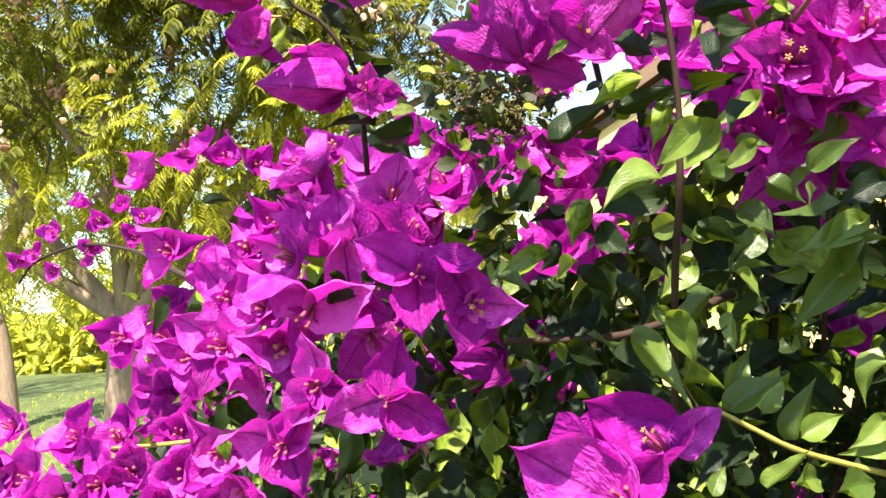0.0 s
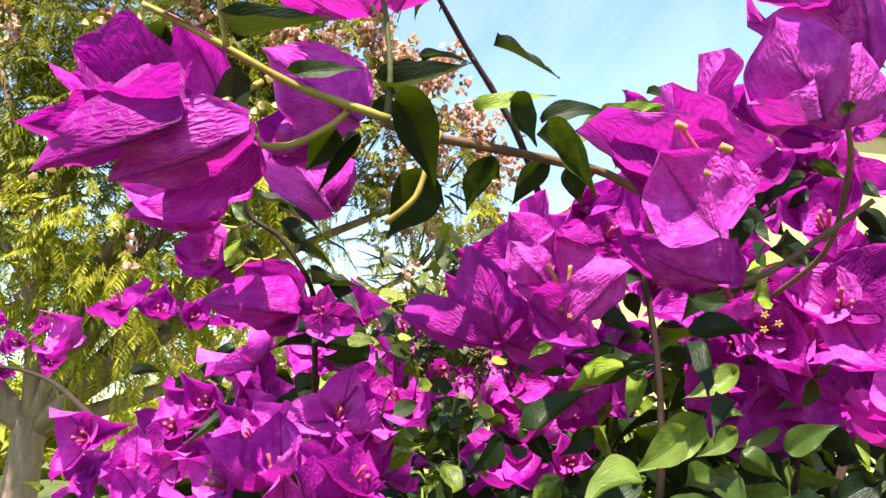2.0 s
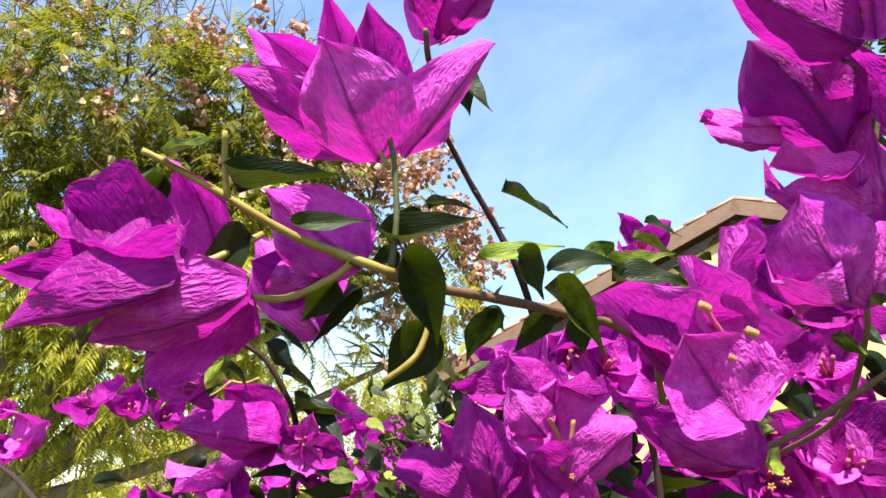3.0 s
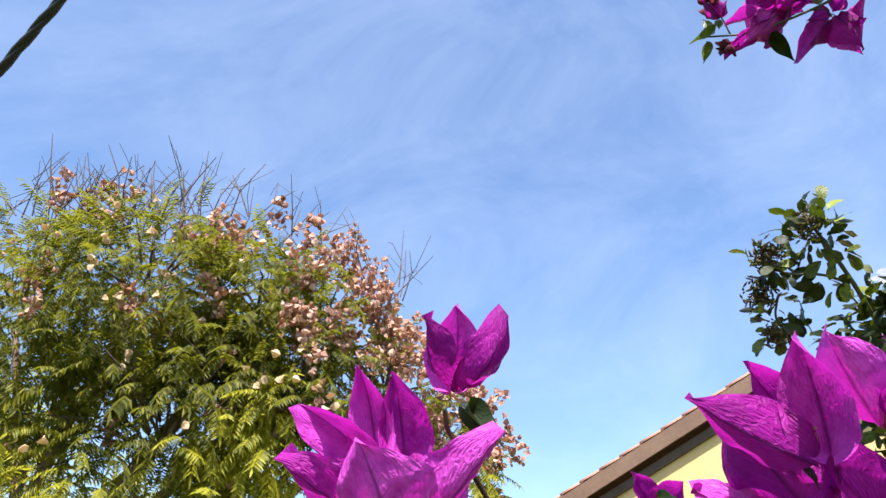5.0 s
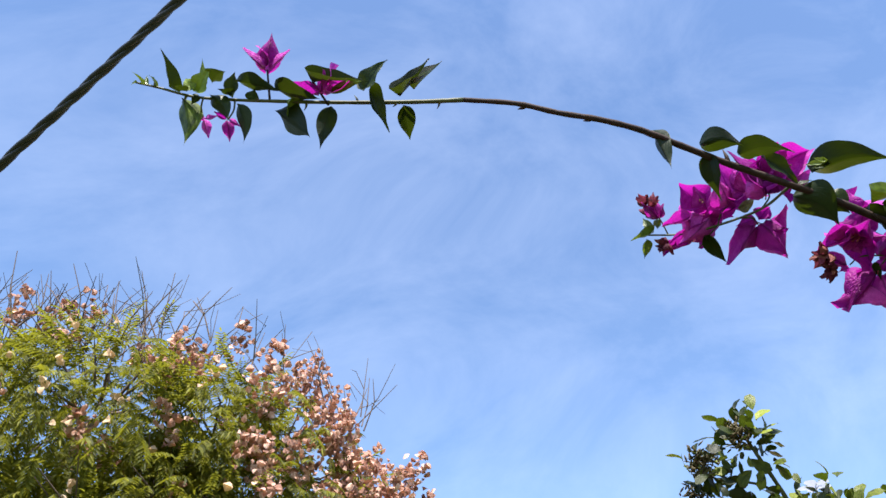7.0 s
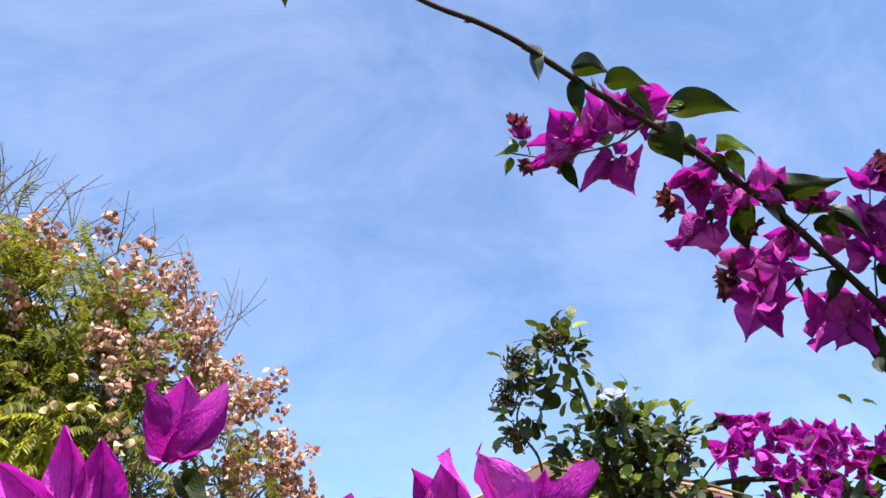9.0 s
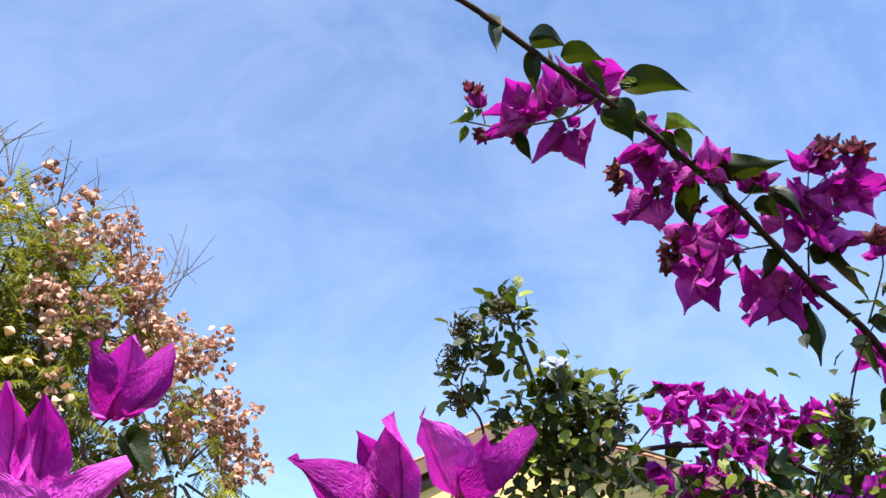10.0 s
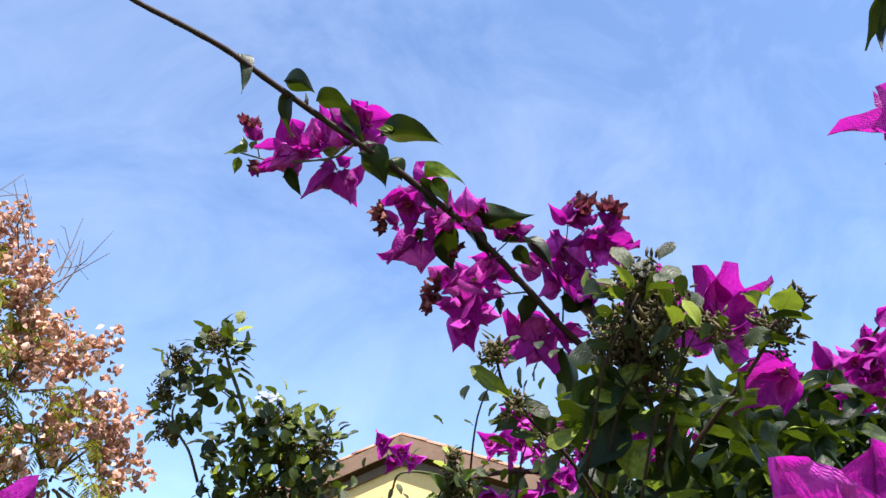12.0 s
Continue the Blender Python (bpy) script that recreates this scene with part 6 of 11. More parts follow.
leaf(bush, (0.178, 0.372, 1.5665), (0.1609, 0.3631, 1.5592), (-0.05, -0.96, 0.26), young=True, wide=0.82)
leaf(bush, (0.1136, 0.3347, 1.4901), (0.1108, 0.3369, 1.476), (0.01, 0.75, 0.66), young=True, wide=0.82)
leaf(bush, (0.0912, 0.3606, 1.4941), (0.0985, 0.3548, 1.4834), (-0.7, -0.68, 0.24), young=True, wide=0.82)
leaf(bush, (0.1502, 0.324, 1.5056), (0.1555, 0.3101, 1.5155), (-0.05, -0.96, 0.26), young=True, wide=0.82)
leaf(bush, (0.0638, 0.3286, 1.5366), (0.0545, 0.3321, 1.5205), (0.01, 0.75, 0.66), wide=1.05)
leaf(bush, (0.0898, 0.3309, 1.5355), (0.0647, 0.3211, 1.5327), (-0.05, -0.96, 0.26), wide=1.05)
leaf(bush, (0.11, 0.3848, 1.5312), (0.0939, 0.3958, 1.5277), (0.75, -0.64, 0.17), wide=1.05, young=True)
leaf(bush, (0.0822, 0.3456, 1.5169), (0.0963, 0.3363, 1.5079), (0.01, 0.75, 0.66), wide=1.05)
leaf(bush, (0.1313, 0.3702, 1.5326), (0.1427, 0.3607, 1.5199), (-0.05, -0.96, 0.26), wide=1.05, young=True)
leaf(bush, (0.146, 0.3219, 1.5325), (0.1378, 0.3337, 1.5195), (0.75, -0.64, 0.17), wide=1.05, young=True)
leaf(bush, (0.1382, 0.3511, 1.5404), (0.1525, 0.3538, 1.5327), (0.01, 0.75, 0.66), wide=1.05, young=True)
leaf(bush, (0.0215, 0.375, 1.5533), (0.0269, 0.3874, 1.5395), (-0.05, -0.96, 0.26), wide=1.05)
leaf(bush, (0.0437, 0.342, 1.5511), (0.0379, 0.3311, 1.5395), (0.75, -0.64, 0.17), wide=1.05)
leaf(bush, (0.092, 0.3513, 1.579), (0.0738, 0.3451, 1.5733), (0.01, 0.75, 0.66), wide=1.05)
leaf(bush, (0.112, 0.3251, 1.6002), (0.1284, 0.3215, 1.5974), (-0.05, -0.96, 0.26), wide=1.05)
leaf(bush, (0.1563, 0.3498, 1.6202), (0.1837, 0.3588, 1.6192), (0.75, -0.64, 0.17), wide=1.05)
leaf(bush, (0.2144, 0.4108, 1.5784), (0.1896, 0.403, 1.566), (0.01, 0.75, 0.66), wide=1.05)
leaf(bush, (0.094, 0.3373, 1.5742), (0.1053, 0.3295, 1.5773), (-0.05, -0.96, 0.26), wide=1.05)
leaf(bush, (0.0774, 0.3467, 1.5534), (0.0669, 0.3415, 1.543), (0.75, -0.64, 0.17), wide=1.05)
leaf(bush, (0.1045, 0.3329, 1.5231), (0.1207, 0.3423, 1.5182), (0.01, 0.75, 0.66), wide=1.05)
leaf(bush, (0.1357, 0.3611, 1.5214), (0.1229, 0.3534, 1.5111), (-0.05, -0.96, 0.26), wide=1.05, young=True)
leaf(bush, (0.1632, 0.385, 1.5516), (0.1591, 0.398, 1.5378), (0.75, -0.64, 0.17), wide=1.05, young=True)
leaf(bush, (0.0755, 0.3616, 1.5059), (0.0884, 0.3634, 1.4947), (0.01, 0.75, 0.66), wide=1.05)
leaf(bush, (0.0362, 0.3877, 1.5018), (0.0482, 0.3919, 1.4908), (-0.05, -0.96, 0.26), wide=1.05)
leaf(bush, (0.1171, 0.3394, 1.5054), (0.128, 0.3386, 1.4956), (0.75, -0.64, 0.17), wide=1.05, young=True)
leaf(bush, (0.1843, 0.3811, 1.5453), (0.201, 0.3887, 1.5408), (0.01, 0.75, 0.66), wide=1.05)
leaf(bush, (0.1155, 0.3959, 1.5122), (0.1001, 0.3893, 1.498), (-0.05, -0.96, 0.26), wide=1.05, young=True)
leaf(bush, (0.1437, 0.342, 1.508), (0.1321, 0.346, 1.5021), (0.75, -0.64, 0.17), wide=1.05, young=True)
leaf(bush, (0.0587, 0.4, 1.5251), (0.0454, 0.402, 1.5153), (0.01, 0.75, 0.66), wide=1.05)
leaf(bush, (0.0662, 0.3238, 1.5245), (0.0751, 0.3134, 1.5161), (-0.05, -0.96, 0.26), wide=1.05)
leaf(bush, (0.1282, 0.3541, 1.5573), (0.1396, 0.3489, 1.5575), (0.75, -0.64, 0.17), wide=1.05, young=True)
leaf(bush, (0.1862, 0.3925, 1.5896), (0.1984, 0.403, 1.5806), (0.01, 0.75, 0.66), wide=1.05)
flower(bush, (0.1258, 0.5777, 1.5748), (0.04, -0.98, 0.17), 0.02991, 109, 34)
flower(bush, (0.1399, 0.6094, 1.5682), (0.34, -0.94, -0.06), 0.02992, 99, 42)
flower(bush, (0.1202, 0.5568, 1.5809), (-0.3, -0.93, 0.2), 0.02794, 5, 34)
flower(bush, (0.1032, 0.5265, 1.5272), (0.04, -0.98, 0.17), 0.024, 6, 34)
flower(bush, (0.2152, 0.559, 1.5756), (0.03, -1, 0.06), 0.0299, 61, 34)
flower(bush, (0.2208, 0.5336, 1.5833), (0.26, -0.92, 0.28), 0.02966, 109, 34)
flower(bush, (0.2143, 0.4714, 1.5847), (-0.17, -0.97, 0.17), 0.02953, 65, 56)
flower(bush, (0.219, 0.5665, 1.5345), (0.04, -0.98, 0.17), 0.02595, 40, 42)
flower(bush, (0.0529, 0.4759, 1.5775), (-0.17, -0.97, 0.17), 0.02999, 40, 34)
flower(bush, (0.0656, 0.4765, 1.5746), (0.24, -0.96, 0.15), 0.02997, 44, 56)
flower(bush, (0.2279, 0.4532, 1.6157), (0.04, -0.98, 0.17), 0.03, 82, 56)
flower(bush, (0.2056, 0.4721, 1.6152), (-0.19, -0.98, 0.07), 0.03193, 75, 48)
flower(bush, (0.211, 0.5818, 1.5663), (0.24, -0.96, 0.15), 0.02798, 46, 48)
leaf(bush, (0.1553, 0.3323, 1.503), (0.1331, 0.3257, 1.4859), (-0.01, -0.92, 0.38), young=True, wide=0.8)
leaf(bush, (0.0865, 0.3312, 1.4925), (0.1, 0.3296, 1.4713), (-0.01, -0.92, 0.38), young=True, wide=0.8)
leaf(bush, (0.1324, 0.3463, 1.4944), (0.1066, 0.3368, 1.4861), (0, 0.82, 0.56), wide=0.8)
leaf(bush, (0.1083, 0.337, 1.4988), (0.0918, 0.3377, 1.4853), (0, 0.82, 0.56), wide=0.8, young=True)
leaf(bush, (0.0789, 0.3476, 1.4824), (0.0986, 0.3547, 1.4633), (0, 0.82, 0.56), young=True, wide=0.8)
leaf(bush, (0.1019, 0.3122, 1.4581), (0.1181, 0.304, 1.4711), (-0.66, -0.67, 0.35), young=True, wide=0.8)
leaf(bush, (0.1075, 0.3226, 1.4598), (0.1145, 0.3196, 1.478), (-0.01, -0.92, 0.38), young=True, wide=0.8)
leaf(bush, (0.1167, 0.325, 1.4537), (0.1301, 0.3312, 1.4719), (-0.01, -0.92, 0.38), young=True, wide=0.8)
leaf(bush, (0.1262, 0.3173, 1.4457), (0.1321, 0.3231, 1.4662), (0, 0.82, 0.56), young=True, wide=0.8)
leaf(bush, (0.1239, 0.3113, 1.4475), (0.1406, 0.3099, 1.4555), (-0.01, -0.93, 0.36), young=True, wide=0.8)
leaf(bush, (0.1045, 0.2895, 1.4372), (0.1171, 0.2893, 1.4505), (0, 0.81, 0.58), young=True, wide=0.8)
leaf(bush, (0.1527, 0.3103, 1.4532), (0.1395, 0.3081, 1.4439), (-0.01, -0.93, 0.36), young=True, wide=0.8)
leaf(bush, (0.156, 0.3111, 1.4429), (0.1393, 0.309, 1.443), (-0.01, -0.93, 0.36), young=True, wide=0.8)
leaf(bush, (0.0548, 0.4059, 1.4765), (0.0753, 0.4085, 1.4671), (-0.01, -0.92, 0.38), wide=0.8)
leaf(bush, (0.0607, 0.4306, 1.4661), (0.0433, 0.4356, 1.4611), (0, 0.82, 0.56), wide=0.8)
leaf(bush, (0.0612, 0.3983, 1.4668), (0.0665, 0.3875, 1.4506), (-0.01, -0.92, 0.38), wide=0.8)
leaf(bush, (0.0692, 0.4446, 1.4939), (0.0563, 0.4411, 1.4865), (-0.01, -0.92, 0.38), wide=0.8)
leaf(bush, (0.0751, 0.4449, 1.4822), (0.0754, 0.4412, 1.5007), (-0.66, -0.67, 0.35), wide=0.8)
leaf(bush, (0.0178, 0.4122, 1.4558), (0.0105, 0.4225, 1.43), (-0.01, -0.93, 0.36), wide=0.8)
leaf(bush, (0.094, 0.2817, 1.5536), (0.0778, 0.2892, 1.5427), (-0.01, -0.92, 0.38), young=True, wide=0.8)
leaf(bush, (0.1143, 0.2946, 1.5611), (0.0999, 0.2916, 1.5514), (0, 0.82, 0.56), wide=0.8)
leaf(bush, (0.0938, 0.292, 1.5367), (0.1108, 0.3005, 1.5406), (-0.01, -0.92, 0.38), wide=0.8, young=True)
leaf(bush, (0.082, 0.2917, 1.5378), (0.0603, 0.295, 1.5313), (0, 0.82, 0.56), wide=0.8, young=True)
leaf(bush, (0.1577, 0.3199, 1.5207), (0.1339, 0.3137, 1.5146), (-0.01, -0.92, 0.38), wide=0.8, young=True)
leaf(bush, (0.1624, 0.3093, 1.534), (0.1438, 0.3077, 1.5257), (-0.01, -0.92, 0.38), wide=0.8)
leaf(bush, (0.0972, 0.2689, 1.579), (0.0884, 0.2608, 1.562), (0, 0.82, 0.56), wide=0.8)
leaf(bush, (0.0877, 0.2512, 1.5777), (0.1028, 0.2550, 1.5791), (0, 0.82, 0.56), wide=0.8)
leaf(bush, (0.0498, 0.3648, 1.5183), (0.0284, 0.3679, 1.5103), (-0.66, -0.67, 0.35), wide=0.8)
leaf(bush, (0.0515, 0.2924, 1.5544), (0.0653, 0.302, 1.5682), (0, 0.82, 0.56), wide=0.8)
leaf(bush, (0.0797, 0.2955, 1.5727), (0.0612, 0.3019, 1.5657), (0, 0.82, 0.56), wide=0.8)
leaf(bush, (0.0975, 0.3313, 1.573), (0.0882, 0.3353, 1.5549), (0, 0.82, 0.56), wide=0.8)
leaf(bush, (0.0766, 0.322, 1.5694), (0.092, 0.3276, 1.5797), (0, 0.82, 0.56), wide=0.8)
leaf(bush, (0.0527, 0.2673, 1.5777), (0.045, 0.2684, 1.5753), (-0.01, -0.92, 0.38), wide=0.8)
leaf(bush, (0.0743, 0.3195, 1.5941), (0.0897, 0.31, 1.5846), (0, 0.82, 0.56), wide=0.8)
leaf(bush, (0.1231, 0.3197, 1.5517), (0.1088, 0.3216, 1.5434), (-0.01, -0.92, 0.38), wide=0.8, young=True)
leaf(bush, (0.1505, 0.3396, 1.5426), (0.1617, 0.3258, 1.5519), (-0.01, -0.92, 0.38), wide=0.8, young=True)
leaf(bush, (0.0866, 0.3316, 1.5222), (0.0684, 0.3203, 1.527), (0, 0.82, 0.56), wide=0.8)
leaf(bush, (0.1085, 0.3499, 1.5201), (0.1276, 0.3573, 1.5268), (0, 0.82, 0.56), wide=0.8, young=True)
leaf(bush, (0.1293, 0.3534, 1.5168), (0.1127, 0.3418, 1.509), (0, 0.82, 0.56), wide=0.8)
leaf(bush, (0.1523, 0.3405, 1.5361), (0.1389, 0.3308, 1.5262), (0, 0.82, 0.56), wide=0.8, young=True)
leaf(bush, (0.1242, 0.3686, 1.5056), (0.139, 0.3568, 1.5113), (0, 0.82, 0.56), wide=0.8, young=True)
leaf(bush, (0.0693, 0.4218, 1.5095), (0.0863, 0.4345, 1.4989), (0, 0.82, 0.56), wide=0.8)
leaf(bush, (0.0872, 0.4274, 1.5104), (0.0733, 0.4164, 1.5226), (0, 0.82, 0.56), wide=0.8)
leaf(bush, (0.1038, 0.3921, 1.5066), (0.0868, 0.3782, 1.5043), (0, 0.82, 0.56), wide=0.8, young=True)
leaf(bush, (0.1111, 0.2887, 1.4381), (0.1298, 0.296, 1.4395), (-0.01, -0.93, 0.36), young=True, wide=0.8)
leaf(bush, (0.1205, 0.279, 1.4382), (0.1394, 0.2878, 1.4382), (-0.01, -0.93, 0.36), young=True, wide=0.8)
leaf(bush, (0.0979, 0.302, 1.4353), (0.1071, 0.3102, 1.4441), (-0.01, -0.93, 0.36), wide=0.8)
leaf(bush, (0.0898, 0.3001, 1.4332), (0.0968, 0.3019, 1.4429), (-0.01, -0.93, 0.36), wide=0.8, young=True)
leaf(bush, (0.0285, 0.4088, 1.4674), (0.0395, 0.3968, 1.453), (0, 0.82, 0.56), wide=0.8)
leaf(bush, (0.0424, 0.4146, 1.4372), (0.028, 0.4225, 1.4208), (0, 0.81, 0.58), wide=0.8)
leaf(bush, (-0.0137, 0.4122, 1.4248), (0.0061, 0.4135, 1.4315), (0, 0.81, 0.58), wide=0.8)
leaf(bush, (0.0082, 0.394, 1.4177), (0.0244, 0.4014, 1.4104), (-0.01, -0.93, 0.36), wide=0.8)
leaf(bush, (-0.0194, 0.4027, 1.4118), (-0.0044, 0.3914, 1.4304), (0, 0.81, 0.58), wide=0.8)
leaf(bush, (-0.0443, 0.3777, 1.4489), (-0.0537, 0.3851, 1.4266), (0, 0.81, 0.58), wide=0.8)
leaf(bush, (0.1804, 0.3596, 1.4645), (0.1741, 0.3729, 1.4491), (0, 0.82, 0.56), young=True, wide=0.8)
leaf(bush, (0.1691, 0.3554, 1.4835), (0.1806, 0.3505, 1.4916), (0, 0.82, 0.56), wide=0.8, young=True)
leaf(bush, (0.0406, 0.4509, 1.4878), (0.0272, 0.4527, 1.4743), (0, 0.82, 0.56), wide=0.8)
leaf(bush, (0.0768, 0.382, 1.4541), (0.0834, 0.3916, 1.4399), (0, 0.82, 0.56), young=True, wide=0.8)
leaf(bush, (0.0538, 0.4016, 1.4527), (0.0617, 0.3914, 1.4384), (0, 0.82, 0.56), wide=0.8)
leaf(bush, (-0.189, 0.5263, 1.5175), (-0.2037, 0.5163, 1.5003), (-0.01, -0.92, 0.38), wide=0.8)
leaf(bush, (-0.1175, 0.5973, 1.6093), (-0.1442, 0.6005, 1.5991), (0, 0.82, 0.56), wide=0.8)
leaf(bush, (-0.034, 0.5104, 1.6088), (-0.0197, 0.5214, 1.5954), (0, 0.82, 0.56), wide=0.8)
leaf(bush, (-0.0446, 0.525, 1.6187), (-0.0624, 0.5189, 1.615), (0, 0.82, 0.56), wide=0.8)
leaf(bush, (-0.0532, 0.528, 1.6111), (-0.0308, 0.5245, 1.6033), (0, 0.82, 0.56), wide=0.8)
leaf(bush, (-0.1129, 0.4136, 1.4468), (-0.1167, 0.4114, 1.4286), (-0.01, -0.93, 0.36), wide=0.8)
leaf(bush, (-0.0166, 0.5364, 1.6088), (0.002, 0.5242, 1.6074), (0, 0.82, 0.56), wide=0.8)
leaf(bush, (-0.14, 0.5965, 1.5967), (-0.1262, 0.6064, 1.5831), (0, 0.82, 0.56), wide=0.8)
leaf(bush, (-0.1951, 0.6129, 1.5925), (-0.1775, 0.6257, 1.5963), (0, 0.82, 0.56), wide=0.8)
leaf(bush, (-0.1057, 0.5787, 1.5872), (-0.0866, 0.5869, 1.5973), (0, 0.82, 0.56), wide=0.8)
leaf(bush, (-0.0848, 0.5798, 1.5899), (-0.0695, 0.582, 1.5753), (-0.01, -0.92, 0.38), wide=0.8)
leaf(bush, (-0.2221, 0.5465, 1.5188), (-0.2307, 0.5447, 1.5275), (0, 0.82, 0.56), wide=0.8)
leaf(bush, (-0.0506, 0.3832, 1.5201), (-0.0416, 0.3889, 1.5135), (-0.01, -0.92, 0.38), wide=0.8)
leaf(bush, (-0.033, 0.3694, 1.513), (-0.0216, 0.3826, 1.5222), (-0.01, -0.92, 0.38), wide=0.8)
leaf(bush, (-0.0463, 0.3707, 1.5069), (-0.0363, 0.3597, 1.511), (-0.01, -0.92, 0.38), wide=0.8)
leaf(bush, (-0.0143, 0.3373, 1.5083), (-0.0166, 0.3252, 1.513), (-0.01, -0.92, 0.38), wide=0.8)
leaf(bush, (-0.2371, 0.4991, 1.4237), (-0.2464, 0.5087, 1.4079), (-0.01, -0.93, 0.36), wide=0.8)
leaf(bush, (-0.1945, 0.5013, 1.427), (-0.2039, 0.5157, 1.4338), (-0.01, -0.93, 0.36), wide=0.8)
leaf(bush, (-0.1175, 0.5886, 1.5771), (-0.1006, 0.5904, 1.58), (0, 0.82, 0.56), wide=0.8)
leaf(bush, (-0.1617, 0.6057, 1.5823), (-0.1427, 0.6034, 1.589), (0, 0.82, 0.56), wide=0.8)
# arching cane against the sky
stem(tall_bush, [(0.717, 0.4228, 1.8492), (0.649, 0.3992, 1.8851), (0.584, 0.3763, 1.9185), (0.5287, 0.3645, 1.94), (0.4794, 0.3498, 1.962), (0.4183, 0.3312, 1.9872), (0.3746, 0.3205, 2.0003), (0.3259, 0.3076, 2.0107), (0.2894, 0.2995, 2.0161), (0.2459, 0.2919, 2.0251), (0.2099, 0.2819, 2.0293), (0.181, 0.2742, 2.0335), (0.1504, 0.267, 2.0329), (0.1231, 0.2681, 2.039), (0.0954, 0.2675, 2.0454), (0.0604, 0.2697, 2.0488)], 0.0036, 0.0017, M_CANE, "cane", "long arching brown cane", 9)
stem(tall_bush, [(0.0604, 0.2697, 2.0488), (0.0336, 0.2722, 2.0474), (0.0036, 0.2709, 2.0418), (-0.0288, 0.2677, 2.0343), (-0.0598, 0.2645, 2.028), (-0.0865, 0.2624, 2.024), (-0.1093, 0.2598, 2.0213), (-0.1286, 0.255, 2.0215), (-0.1428, 0.2514, 2.0209)], 0.0017, 0.0006, M_TWIG, "cane", "slender green end of the arching cane", 8)
stem(tall_bush, [(0.95, 0.85, 0), (0.98, 0.84, 0.8), (0.93, 0.72, 1.5), (0.717, 0.4228, 1.8492)], 0.012, 0.0036, M_CANE, "cane", "brown foot of the arching cane")
bloom(tall_bush, (0.2564, 0.3592, 2.0525), (-0.12, -0.99, 0), 0.014, [
    ((0.2592, 0.3587, 2.0519), (0.2427, 0.3528, 2.0703), (-0.65, -0.76, -0.08), 1.34),
    ((0.2637, 0.3623, 2.0441), (0.2445, 0.3813, 2.0297), (0.2, 0.71, 0.67), 1.20),
    ((0.2488, 0.3654, 2.0457), (0.2284, 0.3717, 2.0424), (-0.51, -0.79, -0.35), 0.73),
    ((0.2616, 0.3597, 2.0486), (0.2496, 0.3527, 2.0644), (-0.17, 0.55, 0.81), 1.16)])
bloom(tall_bush, (0.2757, 0.3515, 2.0516), (-0.08, -0.8, -0.6), 0.014, [
    ((0.275, 0.3527, 2.0473), (0.2623, 0.341, 2.0635), (-0.23, 0.66, 0.72), 1.24),
    ((0.2802, 0.3503, 2.0502), (0.2714, 0.3317, 2.0792), (0.01, -0.8, -0.59), 0.89),
    ((0.2782, 0.3515, 2.0499), (0.2913, 0.3421, 2.0541), (0.4, 0.79, 0.47), 1.47),
    ((0.2817, 0.3535, 2.0473), (0.2632, 0.3655, 2.0461), (-0.63, -0.6, -0.5), 0.77)])
bloom(tall_bush, (0.2921, 0.3294, 2.0364), (-0.51, -0.35, -0.79), 0.014, [
    ((0.2939, 0.3297, 2.038), (0.2708, 0.3196, 2.0724), (0.44, 0.46, 0.78), 0.58),
    ((0.2935, 0.3288, 2.0387), (0.3013, 0.3079, 2.0676), (-0.58, -0.71, -0.39), 1.00),
    ((0.2916, 0.3304, 2.0364), (0.2814, 0.3229, 2.0548), (-0.33, 0.59, 0.74), 1.11),
    ((0.294, 0.3273, 2.0364), (0.2962, 0.3173, 2.0446), (0.15, 0.98, 0.15), 1.50)])
bloom(tall_bush, (0.2941, 0.3559, 2.0351), (0.11, -0.39, -0.91), 0.014, [
    ((0.2932, 0.3575, 2.0331), (0.2759, 0.381, 2.0108), (0.25, 0.37, 0.89), 0.53),
    ((0.2955, 0.3572, 2.0311), (0.2824, 0.3706, 2.0174), (0.26, 0.91, 0.32), 1.10),
    ((0.2971, 0.3551, 2.0324), (0.3157, 0.3623, 2.0074), (0.38, 0.83, 0.41), 1.07),
    ((0.3008, 0.3521, 2.0336), (0.3124, 0.3525, 2.0201), (-0.34, 0.76, 0.55), 1.23),
    ((0.2972, 0.3548, 2.0359), (0.3049, 0.3473, 2.0448), (-0.15, -0.99, -0.07), 1.40),
    ((0.2949, 0.3552, 2.0367), (0.2822, 0.363, 2.0363), (0.15, -0.81, -0.56), 1.07)])
bloom(tall_bush, (0.2507, 0.3812, 2.035), (-0.44, -0.6, -0.67), 0.01, [
    ((0.2547, 0.3764, 2.038), (0.231, 0.3899, 2.031), (-0.57, -0.74, -0.36), 0.57),
    ((0.2728, 0.3617, 2.0469), (0.2562, 0.3778, 2.0309), (-0.1, -0.99, -0.02), 0.70),
    ((0.2633, 0.375, 2.0374), (0.2601, 0.3842, 2.0302), (0.84, 0.3, 0.46), 1.50)])
bloom(tall_bush, (0.2298, 0.3759, 2.0544), (-0.44, -0.9, 0.02), 0.006, [
    ((0.229, 0.3753, 2.053), (0.2136, 0.3697, 2.0637), (0.39, 0.77, 0.5), 0.56),
    ((0.2289, 0.3751, 2.054), (0.2209, 0.3654, 2.0671), (0.28, 0.54, 0.8), 0.68),
    ((0.2308, 0.3758, 2.0541), (0.2315, 0.369, 2.0636), (-0.1, 0.53, 0.84), 0.94)])
